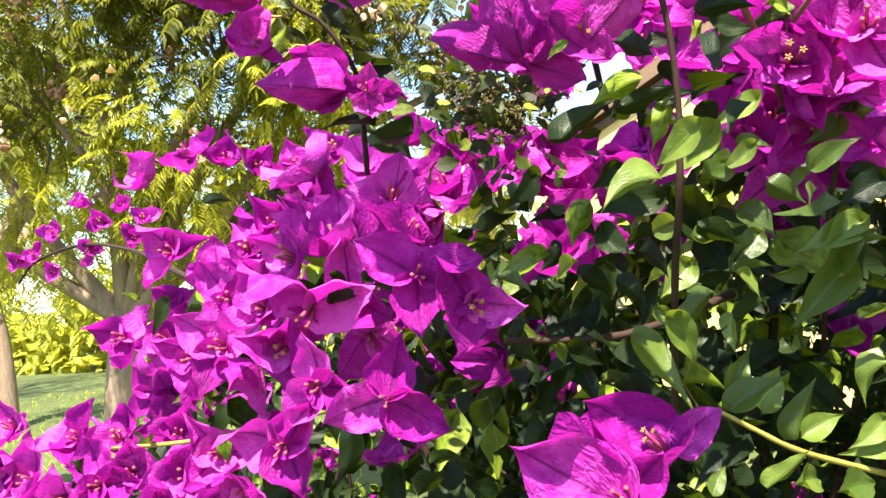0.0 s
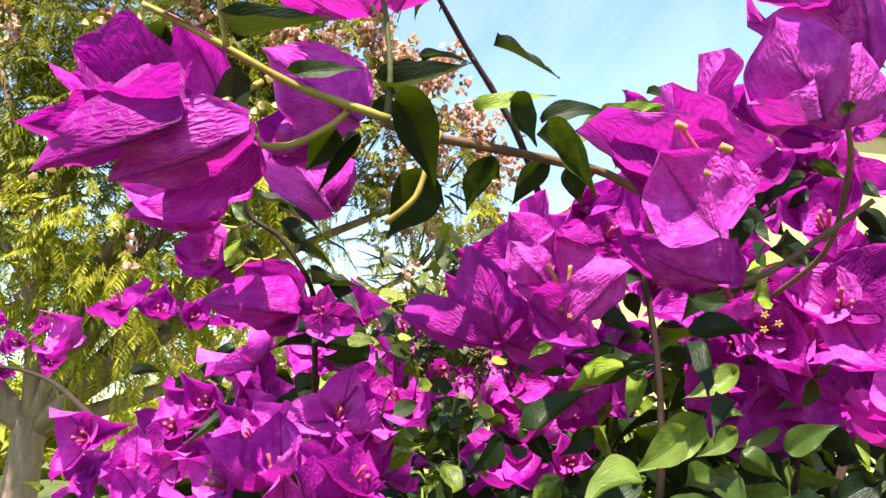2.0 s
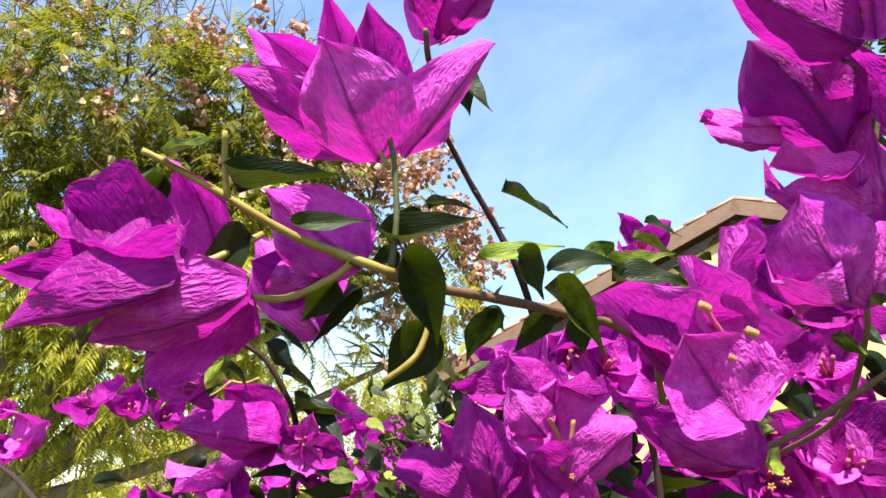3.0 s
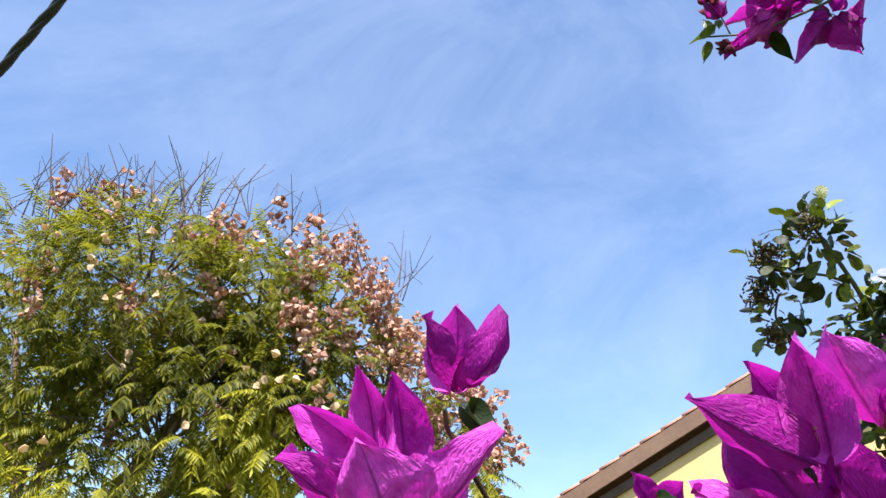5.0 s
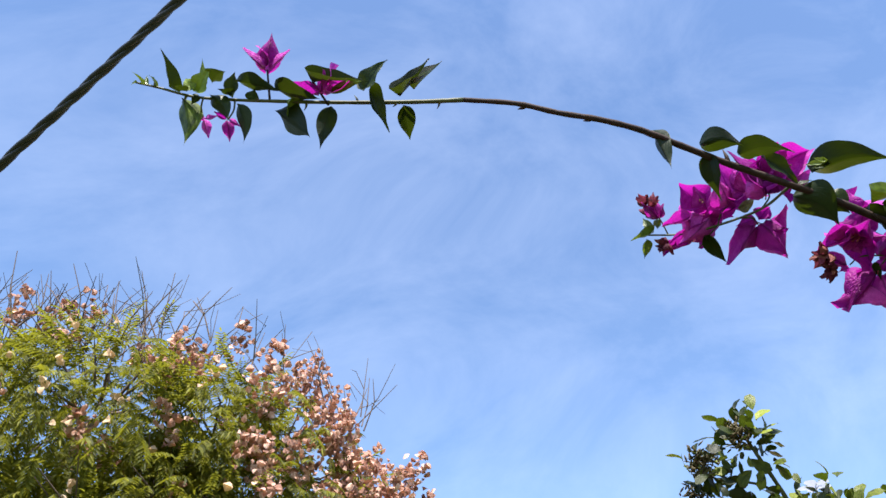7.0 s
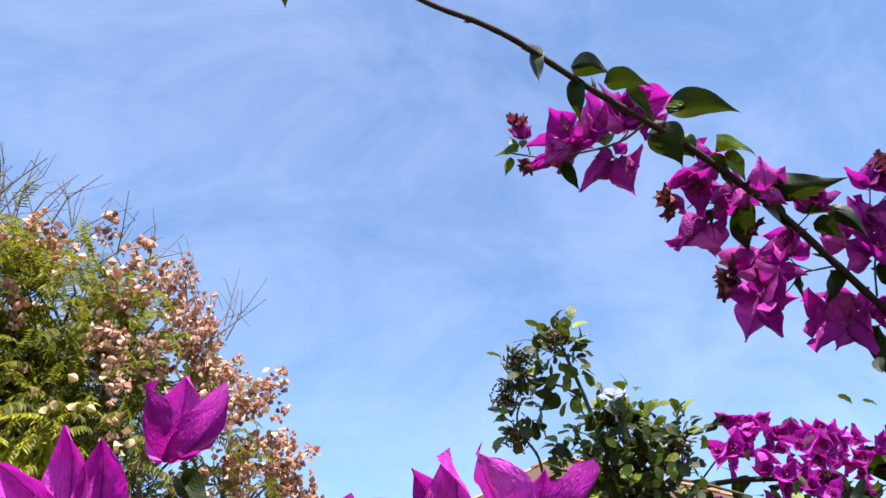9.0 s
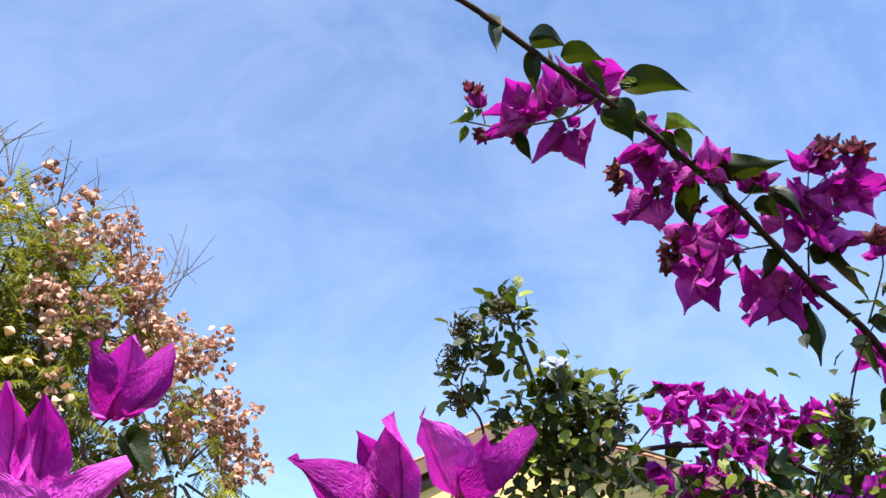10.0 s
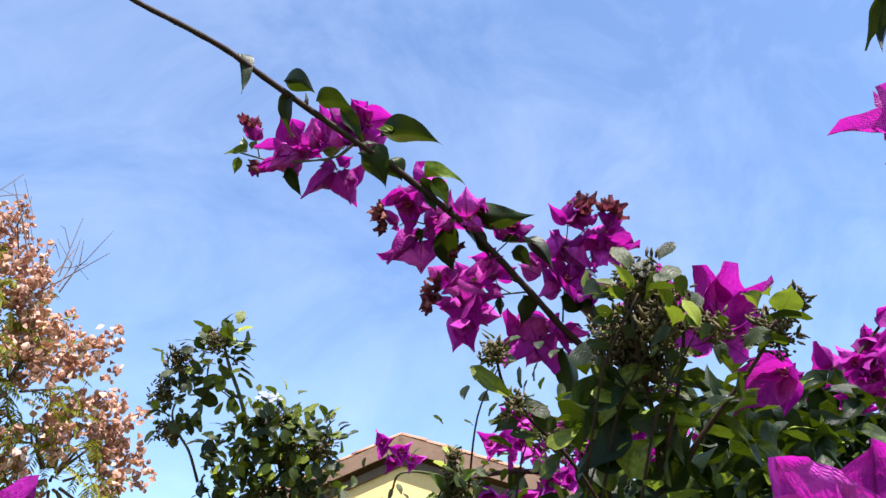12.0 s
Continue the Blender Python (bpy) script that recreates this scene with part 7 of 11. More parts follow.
bloom(tall_bush, (0.2381, 0.3874, 2.0339), (-0.74, -0.52, -0.42), 0.005, [
    ((0.243, 0.3869, 2.0339), (0.233, 0.3935, 2.036), (0.37, 0.27, 0.89), 0.71),
    ((0.2426, 0.3861, 2.0357), (0.236, 0.3883, 2.0427), (-0.71, -0.71, 0), 0.86)])
leaf(tall_bush, (0.2256, 0.3842, 2.0455), (0.2076, 0.3880, 2.0436), (-0.39, -0.92, -0.04), wide=0.75, young=True)
leaf(tall_bush, (0.2242, 0.3831, 2.0479), (0.2180, 0.3807, 2.0600), (-0.33, -0.76, -0.56), wide=0.82, young=True)
leaf(tall_bush, (0.22, 0.3889, 2.0425), (0.2218, 0.4014, 2.0313), (-0.05, -0.84, -0.54), wide=0.77, young=True)
leaf(tall_bush, (0.2283, 0.3822, 2.0467), (0.2310, 0.3787, 2.0611), (-0.33, -0.76, -0.56), wide=0.69, young=True)
stem(tall_bush, [(0.2907, 0.3018, 2.0158), (0.2871, 0.3331, 2.0255), (0.2669, 0.3615, 2.0344), (0.2465, 0.3774, 2.039), (0.2248, 0.3857, 2.044), (0.2143, 0.3884, 2.0464)], 0.0011, 0.0006, M_TWIG)
stem(tall_bush, [(0.2871, 0.3331, 2.0255), (0.2927, 0.3285, 2.032), (0.294, 0.3273, 2.0364)], 0.0007, 0.0006, M_TWIG)
stem(tall_bush, [(0.2771, 0.3514, 2.0331), (0.2901, 0.3516, 2.0343), (0.2959, 0.3557, 2.0325)], 0.0007, 0.0006, M_TWIG)
stem(tall_bush, [(0.2669, 0.3615, 2.0344), (0.2618, 0.3724, 2.0315), (0.2582, 0.3801, 2.0285)], 0.0006, 0.0005, M_TWIG)
stem(tall_bush, [(0.2359, 0.3821, 2.0424), (0.2316, 0.3779, 2.0505), (0.2293, 0.3761, 2.0544)], 0.0006, 0.0005, M_TWIG)
stem(tall_bush, [(0.2669, 0.3615, 2.0344), (0.2708, 0.3579, 2.0441), (0.2757, 0.3538, 2.0486)], 0.0006, 0.0005, M_TWIG)
leaf(tall_bush, (0.1887, 0.2756, 2.036), (0.2052, 0.2865, 2.0117), (0.05, 0.02, 1), wide=0.70)
leaf(tall_bush, (0.2245, 0.2827, 2.0321), (0.2500, 0.2751, 2.0274), (0.01, 0.53, 0.85), wide=1.00)
leaf(tall_bush, (0.2521, 0.2865, 2.0287), (0.2792, 0.2715, 2.0296), (-0.3, 0.44, 0.85), wide=1.03)
leaf(tall_bush, (0.2318, 0.2887, 2.0287), (0.2290, 0.3018, 2.0042), (-0.64, -0.7, 0.32), wide=0.98)
leaf(tall_bush, (0.2728, 0.2923, 2.0357), (0.2978, 0.2936, 2.0144), (-0.57, -0.78, 0.24), wide=0.60)
leaf(tall_bush, (0.3091, 0.2969, 2.0261), (0.3534, 0.2749, 2.0252), (0.27, 0.24, 0.93), wide=0.84)
leaf(tall_bush, (0.2958, 0.3093, 2.0134), (0.3247, 0.3128, 1.9928), (0.2, 0.17, 0.96), wide=1.28)
leaf(tall_bush, (0.3229, 0.3067, 2.0153), (0.3373, 0.3150, 2.0067), (-0.21, 0.36, 0.91), wide=1.64)
leaf(tall_bush, (0.3555, 0.3115, 2.0148), (0.3877, 0.2977, 2.0253), (0.04, -0.96, 0.28), wide=0.93)
leaf(tall_bush, (0.3616, 0.31, 2.0133), (0.3795, 0.3134, 1.9945), (-0.44, -0.88, -0.16), wide=0.95)
leaf(tall_bush, (0.3533, 0.3171, 2.0139), (0.3751, 0.3189, 1.9886), (0.06, -1, -0.01), wide=0.90)
leaf(tall_bush, (0.4065, 0.3211, 2.0042), (0.4502, 0.3005, 2.0035), (0.52, 0.6, 0.6), wide=0.76)
leaf(tall_bush, (0.3893, 0.3379, 1.995), (0.4116, 0.3543, 1.9629), (-0.56, -0.75, 0.36), wide=0.97)
leaf(tall_bush, (0.4053, 0.3333, 1.9918), (0.4362, 0.3365, 1.9777), (-0.03, -0.99, 0.13), wide=1.17)
leaf(tall_bush, (0.4409, 0.3301, 1.9897), (0.4673, 0.3187, 1.9973), (-0.22, 0.5, 0.84), wide=0.76)
leaf(tall_bush, (0.4604, 0.3218, 1.9931), (0.4881, 0.3233, 1.9746), (-0.06, 0.39, 0.92), wide=0.68)
leaf(tall_bush, (0.4517, 0.3341, 1.9851), (0.4715, 0.3246, 1.9751), (0.41, 0.24, 0.88), wide=1.23)
leaf(tall_bush, (0.4762, 0.355, 1.9604), (0.4928, 0.3707, 1.9368), (-0.42, -0.82, 0.4), wide=1.16)
leaf(tall_bush, (0.4681, 0.3771, 1.9672), (0.4692, 0.3863, 1.9528), (-0.18, 0.6, 0.78), wide=0.91)
leaf(tall_bush, (0.5267, 0.3494, 1.9616), (0.5794, 0.3454, 1.9370), (0, -0.93, 0.37), wide=0.67)
leaf(tall_bush, (0.532, 0.3767, 1.9304), (0.5468, 0.4017, 1.8867), (-0.13, 0.17, 0.98), wide=0.75)
leaf(tall_bush, (0.5788, 0.3895, 1.9071), (0.6091, 0.3885, 1.8812), (-0.48, -0.72, 0.51), wide=0.83)
leaf(tall_bush, (0.51, 0.3478, 1.9646), (0.5387, 0.3418, 1.9555), (-0.24, -0.82, -0.52), wide=1.15)
leaf(tall_bush, (0.5918, 0.3753, 1.9241), (0.6162, 0.3662, 1.9121), (-0.86, -0.43, 0.27), wide=1.11)
leaf(tall_bush, (0.6151, 0.3876, 1.9064), (0.6461, 0.3865, 1.8990), (-0.61, -0.75, 0.26), wide=0.89)
leaf(tall_bush, (0.632, 0.3994, 1.877), (0.6215, 0.4197, 1.8564), (-0.79, -0.61, -0.04), wide=1.20)
leaf(tall_bush, (0.2794, 0.3497, 2.0431), (0.3003, 0.3443, 2.0497), (-0.24, -0.41, -0.88), wide=0.76)
leaf(tall_bush, (0.2617, 0.3741, 2.0328), (0.2742, 0.3782, 2.0116), (-0.55, -0.7, -0.45), wide=0.76)
leaf(tall_bush, (0.3723, 0.3579, 1.9956), (0.3773, 0.3568, 1.9852), (-0.02, -1, 0.08), wide=1.50)
leaf(tall_bush, (0.4422, 0.3911, 1.9811), (0.4656, 0.3874, 1.9767), (-0.4, -0.86, 0.32), wide=1.00)
leaf(tall_bush, (0.2982, 0.3018, 2.0169), (0.3066, 0.2960, 2.0253), (-0.25, -0.84, 0.49), wide=0.83)
leaf(tall_bush, (0.3161, 0.2885, 2.028), (0.3034, 0.2921, 2.0333), (-0.39, -0.91, -0.13), wide=0.68, young=True)
leaf(tall_bush, (0.3149, 0.2879, 2.0295), (0.3063, 0.2854, 2.0303), (-0.39, -0.91, -0.13), wide=0.88, young=True)
leaf(tall_bush, (0.3184, 0.2885, 2.0266), (0.3085, 0.2941, 2.0307), (-0.39, -0.91, -0.13), wide=0.79, young=True)
bloom(tall_bush, (0.3544, 0.3424, 2.0092), (-0.21, -0.95, -0.25), 0.014, [
    ((0.3527, 0.341, 2.0112), (0.3323, 0.351, 2.0075), (-0.18, -0.97, -0.18), 0.84),
    ((0.356, 0.3413, 2.0107), (0.3443, 0.3399, 2.0214), (0.34, 0.28, 0.9), 1.50),
    ((0.3603, 0.3395, 2.0107), (0.3632, 0.3253, 2.0305), (0.48, 0.64, 0.6), 1.23),
    ((0.3571, 0.3404, 2.0073), (0.3732, 0.3316, 2.0027), (0.24, 0.73, 0.64), 1.15),
    ((0.3569, 0.3435, 2.0067), (0.3616, 0.3483, 1.9988), (0.34, 0.78, 0.53), 1.50)])
bloom(tall_bush, (0.3521, 0.358, 1.9984), (-0.07, -0.93, -0.36), 0.006, [
    ((0.3535, 0.3574, 1.996), (0.3354, 0.354, 2.0055), (0.58, 0.4, 0.71), 0.53),
    ((0.3544, 0.3585, 1.9971), (0.3426, 0.361, 2.0024), (0.09, 0.43, 0.9), 0.74),
    ((0.356, 0.3597, 1.9961), (0.3519, 0.3651, 1.9965), (0.2, 0.61, 0.77), 1.43)])
bloom(tall_bush, (0.3762, 0.3599, 1.9906), (-0.6, -0.73, -0.32), 0.014, [
    ((0.3757, 0.3597, 1.992), (0.3553, 0.383, 1.9743), (-0.03, 0.81, 0.59), 0.93),
    ((0.3783, 0.3598, 1.9899), (0.386, 0.3744, 1.9667), (0.36, 0.46, 0.81), 1.12),
    ((0.379, 0.3567, 1.9903), (0.3827, 0.3455, 1.9962), (0.51, 0.7, 0.51), 1.50),
    ((0.3763, 0.3603, 1.9926), (0.3659, 0.3663, 1.9968), (-0.11, -0.98, -0.16), 1.50),
    ((0.3795, 0.3578, 1.9889), (0.3869, 0.3573, 1.9791), (0.52, 0.51, 0.69), 1.50)])
bloom(tall_bush, (0.4004, 0.32, 1.9949), (0.09, -0.89, -0.46), 0.014, [
    ((0.3998, 0.3195, 1.9943), (0.3898, 0.3054, 2.0151), (0.31, 0.48, 0.82), 1.05),
    ((0.4013, 0.3202, 1.9936), (0.4169, 0.3185, 1.9856), (0.34, 0.73, 0.6), 1.08),
    ((0.3918, 0.3267, 1.9932), (0.3792, 0.3391, 1.9892), (0.5, 0.44, 0.75), 1.38)])
bloom(tall_bush, (0.4422, 0.3193, 1.9893), (-0.12, -0.99, -0.08), 0.009, [
    ((0.438, 0.3232, 1.9873), (0.4248, 0.3227, 1.9976), (0.59, 0.7, 0.4), 0.72),
    ((0.4375, 0.3219, 1.9892), (0.4322, 0.317, 2.0003), (0.26, 0.58, 0.77), 1.00),
    ((0.4437, 0.3178, 1.991), (0.4417, 0.3076, 2.0069), (-0.64, -0.77, -0.05), 1.02),
    ((0.4493, 0.3163, 1.9887), (0.456, 0.3058, 1.9977), (-0.13, 0.67, 0.73), 0.86),
    ((0.45, 0.3171, 1.9889), (0.4554, 0.3174, 1.9884), (-0.28, 0.89, 0.36), 1.50)])
stem(tall_bush, [(0.3914, 0.3236, 1.9918), (0.3783, 0.3426, 1.995), (0.3625, 0.3505, 1.9989), (0.356, 0.3577, 1.9964)], 0.0008, 0.0005, M_TWIG)
stem(tall_bush, [(0.3783, 0.3426, 1.995), (0.3777, 0.3539, 1.9943), (0.3769, 0.3591, 1.9913)], 0.0007, 0.0005, M_TWIG)
stem(tall_bush, [(0.4366, 0.3347, 1.9806), (0.4425, 0.3257, 1.9876), (0.4422, 0.3193, 1.9893)], 0.0007, 0.0005, M_TWIG)
bloom(tall_bush, (0.4382, 0.3973, 1.9839), (0.38, -0.81, -0.45), 0.014, [
    ((0.438, 0.3971, 1.9837), (0.411, 0.3991, 1.9955), (0.2, 0.84, 0.5), 0.71),
    ((0.4396, 0.3947, 1.9851), (0.4252, 0.3863, 2.0013), (0.4, 0.52, 0.76), 1.02),
    ((0.4437, 0.3962, 1.9847), (0.4524, 0.3859, 1.9993), (0.54, 0.2, 0.82), 1.25),
    ((0.4379, 0.4006, 1.9822), (0.4259, 0.4127, 1.9788), (0.09, 0.25, 0.96), 1.06),
    ((0.4394, 0.3995, 1.9819), (0.4474, 0.4041, 1.9747), (0.33, 0.76, 0.56), 1.50)])
bloom(tall_bush, (0.4603, 0.3744, 1.9843), (-0.02, -0.81, -0.59), 0.014, [
    ((0.4611, 0.3761, 1.982), (0.4418, 0.3768, 1.9935), (0.26, 0.76, 0.59), 1.50),
    ((0.4601, 0.3744, 1.9836), (0.4496, 0.364, 2.0023), (-0.13, -0.57, -0.81), 1.31),
    ((0.4627, 0.3738, 1.9839), (0.4746, 0.3609, 1.995), (0.67, 0.28, 0.69), 1.31),
    ((0.461, 0.3765, 1.9804), (0.4631, 0.3834, 1.9686), (0.12, 0.64, 0.76), 1.50)])
bloom(tall_bush, (0.4323, 0.416, 1.9709), (-0.75, -0.42, -0.5), 0.006, [
    ((0.4363, 0.4169, 1.97), (0.4234, 0.4232, 1.9748), (0.07, 0.49, 0.87), 1.05),
    ((0.4342, 0.4139, 1.9701), (0.4231, 0.4105, 1.9749), (0.2, 0.3, 0.93), 1.06)])
bloom(tall_bush, (0.4539, 0.4124, 1.9704), (0.17, -0.37, -0.91), 0.014, [
    ((0.4532, 0.4126, 1.9722), (0.4316, 0.4267, 1.9698), (-0.15, 0.95, 0.27), 1.29),
    ((0.4537, 0.4144, 1.968), (0.453, 0.439, 1.9353), (0.43, 0.4, 0.81), 0.95),
    ((0.4553, 0.4106, 1.9716), (0.4748, 0.4115, 1.9582), (-0.26, 0.74, 0.62), 1.19),
    ((0.4601, 0.41, 1.967), (0.4824, 0.3987, 1.9622), (0.3, 0.79, 0.53), 1.15),
    ((0.4651, 0.4078, 1.9693), (0.4622, 0.4004, 1.9792), (0.49, 0.43, 0.76), 1.50),
    ((0.4559, 0.4125, 1.9704), (0.446, 0.4087, 1.9844), (0.43, 0.68, 0.6), 1.37)])
stem(tall_bush, [(0.4794, 0.3498, 1.962), (0.4724, 0.3681, 1.968), (0.4557, 0.3914, 1.9728), (0.4448, 0.4, 1.9764)], 0.0009, 0.0006, M_TWIG)
stem(tall_bush, [(0.4676, 0.3761, 1.9688), (0.4711, 0.3955, 1.9672), (0.468, 0.4061, 1.9636)], 0.0007, 0.0005, M_TWIG)
stem(tall_bush, [(0.4724, 0.3681, 1.968), (0.4645, 0.3744, 1.9764), (0.4611, 0.375, 1.983)], 0.0007, 0.0005, M_TWIG)
bloom(tall_bush, (0.5037, 0.3267, 2.0005), (-0.03, -0.96, -0.27), 0.014, [
    ((0.5075, 0.3326, 1.993), (0.4906, 0.326, 2.0182), (0.09, 0.33, 0.94), 1.27),
    ((0.5074, 0.3287, 1.9927), (0.4927, 0.3152, 2.0127), (0.22, -0.94, -0.25), 0.90),
    ((0.5124, 0.3279, 1.9912), (0.5116, 0.31, 2.0097), (0.09, 0.77, 0.63), 1.14),
    ((0.5081, 0.3308, 1.9926), (0.4983, 0.3383, 1.9889), (0.24, 0.49, 0.84), 1.50)])
bloom(tall_bush, (0.538, 0.3108, 2.0073), (-0.23, -0.77, -0.59), 0.014, [
    ((0.5363, 0.3139, 2.0029), (0.5389, 0.2944, 2.0252), (0.34, 0.75, 0.57), 1.38),
    ((0.5407, 0.3127, 2.0009), (0.5654, 0.2933, 2.0072), (-0.09, -0.99, 0.12), 0.96),
    ((0.544, 0.3118, 2.0037), (0.5653, 0.3141, 1.9907), (0.47, 0.31, 0.82), 1.18),
    ((0.5333, 0.3132, 2.0052), (0.5174, 0.3117, 2.0128), (-0.01, 0.72, 0.69), 1.37),
    ((0.5378, 0.3134, 2.0067), (0.5358, 0.3269, 1.9959), (-0.01, 0.9, 0.44), 1.18)])
bloom(tall_bush, (0.4994, 0.3124, 2.0188), (-0.12, -0.99, 0.03), 0.009, [
    ((0.4981, 0.314, 2.0178), (0.4796, 0.3105, 2.0341), (-0.63, -0.66, -0.42), 0.61),
    ((0.4998, 0.3128, 2.0187), (0.4987, 0.2988, 2.0401), (0.07, 0.09, 0.99), 0.69),
    ((0.5036, 0.3129, 2.0186), (0.5104, 0.3072, 2.0291), (-0.02, 0.59, 0.81), 1.11)])
bloom(tall_bush, (0.5185, 0.3056, 2.0204), (-0.47, -0.75, -0.46), 0.008, [
    ((0.5184, 0.3062, 2.0183), (0.5067, 0.3041, 2.0248), (0.12, 0.4, 0.91), 1.13),
    ((0.5197, 0.3068, 2.0204), (0.5151, 0.2995, 2.0385), (-0.11, 0.73, 0.68), 0.70),
    ((0.521, 0.3048, 2.0187), (0.5228, 0.2962, 2.0263), (-0.14, 0.6, 0.79), 1.09)])
bloom(tall_bush, (0.5346, 0.2991, 2.0199), (-0.41, -0.8, -0.44), 0.008, [
    ((0.5351, 0.3007, 2.0182), (0.5264, 0.2962, 2.0313), (-0.09, -1, -0.02), 0.93),
    ((0.5339, 0.299, 2.0177), (0.5349, 0.2846, 2.0306), (-0.48, -0.79, -0.38), 0.92),
    ((0.5379, 0.3002, 2.0187), (0.5489, 0.2934, 2.027), (-0.43, -0.84, -0.33), 0.83)])
bloom(tall_bush, (0.5133, 0.3394, 1.9741), (-0.2, -0.23, -0.95), 0.014, [
    ((0.5126, 0.3421, 1.9739), (0.4899, 0.3474, 1.9873), (0.36, 0.7, 0.62), 1.13),
    ((0.5104, 0.344, 1.9693), (0.4922, 0.3546, 1.9648), (0.4, 0.44, 0.8), 1.50),
    ((0.5152, 0.3387, 1.9724), (0.5067, 0.3268, 1.99), (0.39, 0.6, 0.7), 1.28),
    ((0.5194, 0.3403, 1.9693), (0.5558, 0.3235, 1.9712), (0.68, 0.31, 0.67), 0.73),
    ((0.5228, 0.3419, 1.9677), (0.5394, 0.3451, 1.9593), (0.01, 0.64, 0.77), 1.50),
    ((0.5208, 0.3378, 1.9733), (0.5331, 0.3247, 1.9871), (-0.31, 0.85, 0.42), 1.18)])
bloom(tall_bush, (0.4831, 0.3411, 1.9805), (0.05, -0.52, -0.85), 0.01, [
    ((0.4878, 0.3434, 1.9769), (0.4681, 0.3481, 1.9876), (0.21, 0.58, 0.78), 1.16),
    ((0.4834, 0.3406, 1.9833), (0.4692, 0.3409, 1.9962), (-0.24, 0.74, 0.63), 1.18)])
stem(tall_bush, [(0.521, 0.3214, 1.9797), (0.5256, 0.32, 1.9789), (0.5316, 0.3198, 1.9757)], 0.0016, 0.0010, M_PALE)
stem(tall_bush, [(0.5207, 0.3601, 1.947), (0.5148, 0.347, 1.9665), (0.5133, 0.3394, 1.9741)], 0.0009, 0.0007, M_TWIG)
stem(tall_bush, [(0.5139, 0.3435, 1.9699), (0.5207, 0.3297, 1.9864), (0.5345, 0.3138, 2.0035)], 0.0008, 0.0006, M_TWIG)
stem(tall_bush, [(0.5066, 0.3349, 1.9859), (0.5037, 0.3214, 2.0059), (0.5005, 0.3125, 2.018)], 0.0007, 0.0005, M_TWIG)
stem(tall_bush, [(0.5098, 0.3173, 2.0078), (0.5156, 0.3113, 2.0144), (0.5188, 0.3064, 2.0192)], 0.0006, 0.0005, M_TWIG)
stem(tall_bush, [(0.5268, 0.3118, 2.009), (0.5312, 0.3046, 2.0143), (0.5346, 0.3002, 2.0183)], 0.0006, 0.0005, M_TWIG)
bloom(tall_bush, (0.5154, 0.3753, 1.9457), (-0.67, -0.75, 0), 0.014, [
    ((0.5098, 0.3866, 1.933), (0.4811, 0.4064, 1.9214), (0.1, 0.4, 0.91), 0.63),
    ((0.5127, 0.3868, 1.9337), (0.5087, 0.4039, 1.918), (0.53, 0.44, 0.72), 1.04),
    ((0.5098, 0.3864, 1.9356), (0.4915, 0.3798, 1.9594), (0.06, 0.78, 0.63), 1.01),
    ((0.5214, 0.3756, 1.9438), (0.5217, 0.3667, 1.9608), (0.1, 0.61, 0.79), 1.50),
    ((0.5294, 0.3709, 1.943), (0.5492, 0.3592, 1.9462), (-0.04, 0.33, 0.94), 1.06),
    ((0.5121, 0.3808, 1.9389), (0.5276, 0.3802, 1.9279), (0.33, 0.42, 0.84), 1.29),
    ((0.5263, 0.3697, 1.9445), (0.5362, 0.3702, 1.9329), (0.5, 0.67, 0.54), 1.50),
    ((0.5089, 0.3846, 1.9379), (0.4996, 0.3929, 1.9346), (0.35, 0.93, 0.04), 1.50)])
stem(tall_bush, [(0.533, 0.3661, 1.9389), (0.5317, 0.3773, 1.9317), (0.5208, 0.3819, 1.9335), (0.5112, 0.3845, 1.9355)], 0.0008, 0.0006, M_TWIG)
bloom(tall_bush, (0.5888, 0.3418, 1.9714), (-0.66, -0.46, -0.6), 0.009, [
    ((0.5899, 0.3433, 1.9702), (0.5765, 0.349, 1.9738), (0.69, 0.35, 0.63), 0.97),
    ((0.5878, 0.3411, 1.9707), (0.5751, 0.3366, 1.9791), (0.02, 0.83, 0.56), 1.00),
    ((0.592, 0.342, 1.9723), (0.5896, 0.3331, 1.9928), (-0.13, 0.59, 0.79), 0.76),
    ((0.5926, 0.3393, 1.9708), (0.5918, 0.3274, 1.9836), (0.51, 0.41, 0.75), 0.83)])
bloom(tall_bush, (0.6033, 0.335, 1.9721), (0.3, -0.52, -0.8), 0.008, [
    ((0.6026, 0.3367, 1.9693), (0.6147, 0.3207, 1.9818), (0.19, 0.77, 0.61), 0.78),
    ((0.6021, 0.3366, 1.9716), (0.6063, 0.3263, 1.9856), (0.74, 0.3, 0.6), 0.81)])
leaf(tall_bush, (0.5987, 0.3266, 1.9862), (0.6068, 0.3165, 1.9833), (-0.39, -0.92, -0.04), wide=0.71, young=True)
leaf(tall_bush, (0.5893, 0.33, 1.9871), (0.5987, 0.3237, 1.9897), (-0.39, -0.92, -0.04), wide=0.80, young=True)
stem(tall_bush, [(0.5906, 0.3739, 1.9215), (0.5926, 0.3603, 1.9405), (0.5948, 0.3459, 1.9622), (0.5922, 0.3397, 1.9722)], 0.001, 0.0006, M_TWIG)
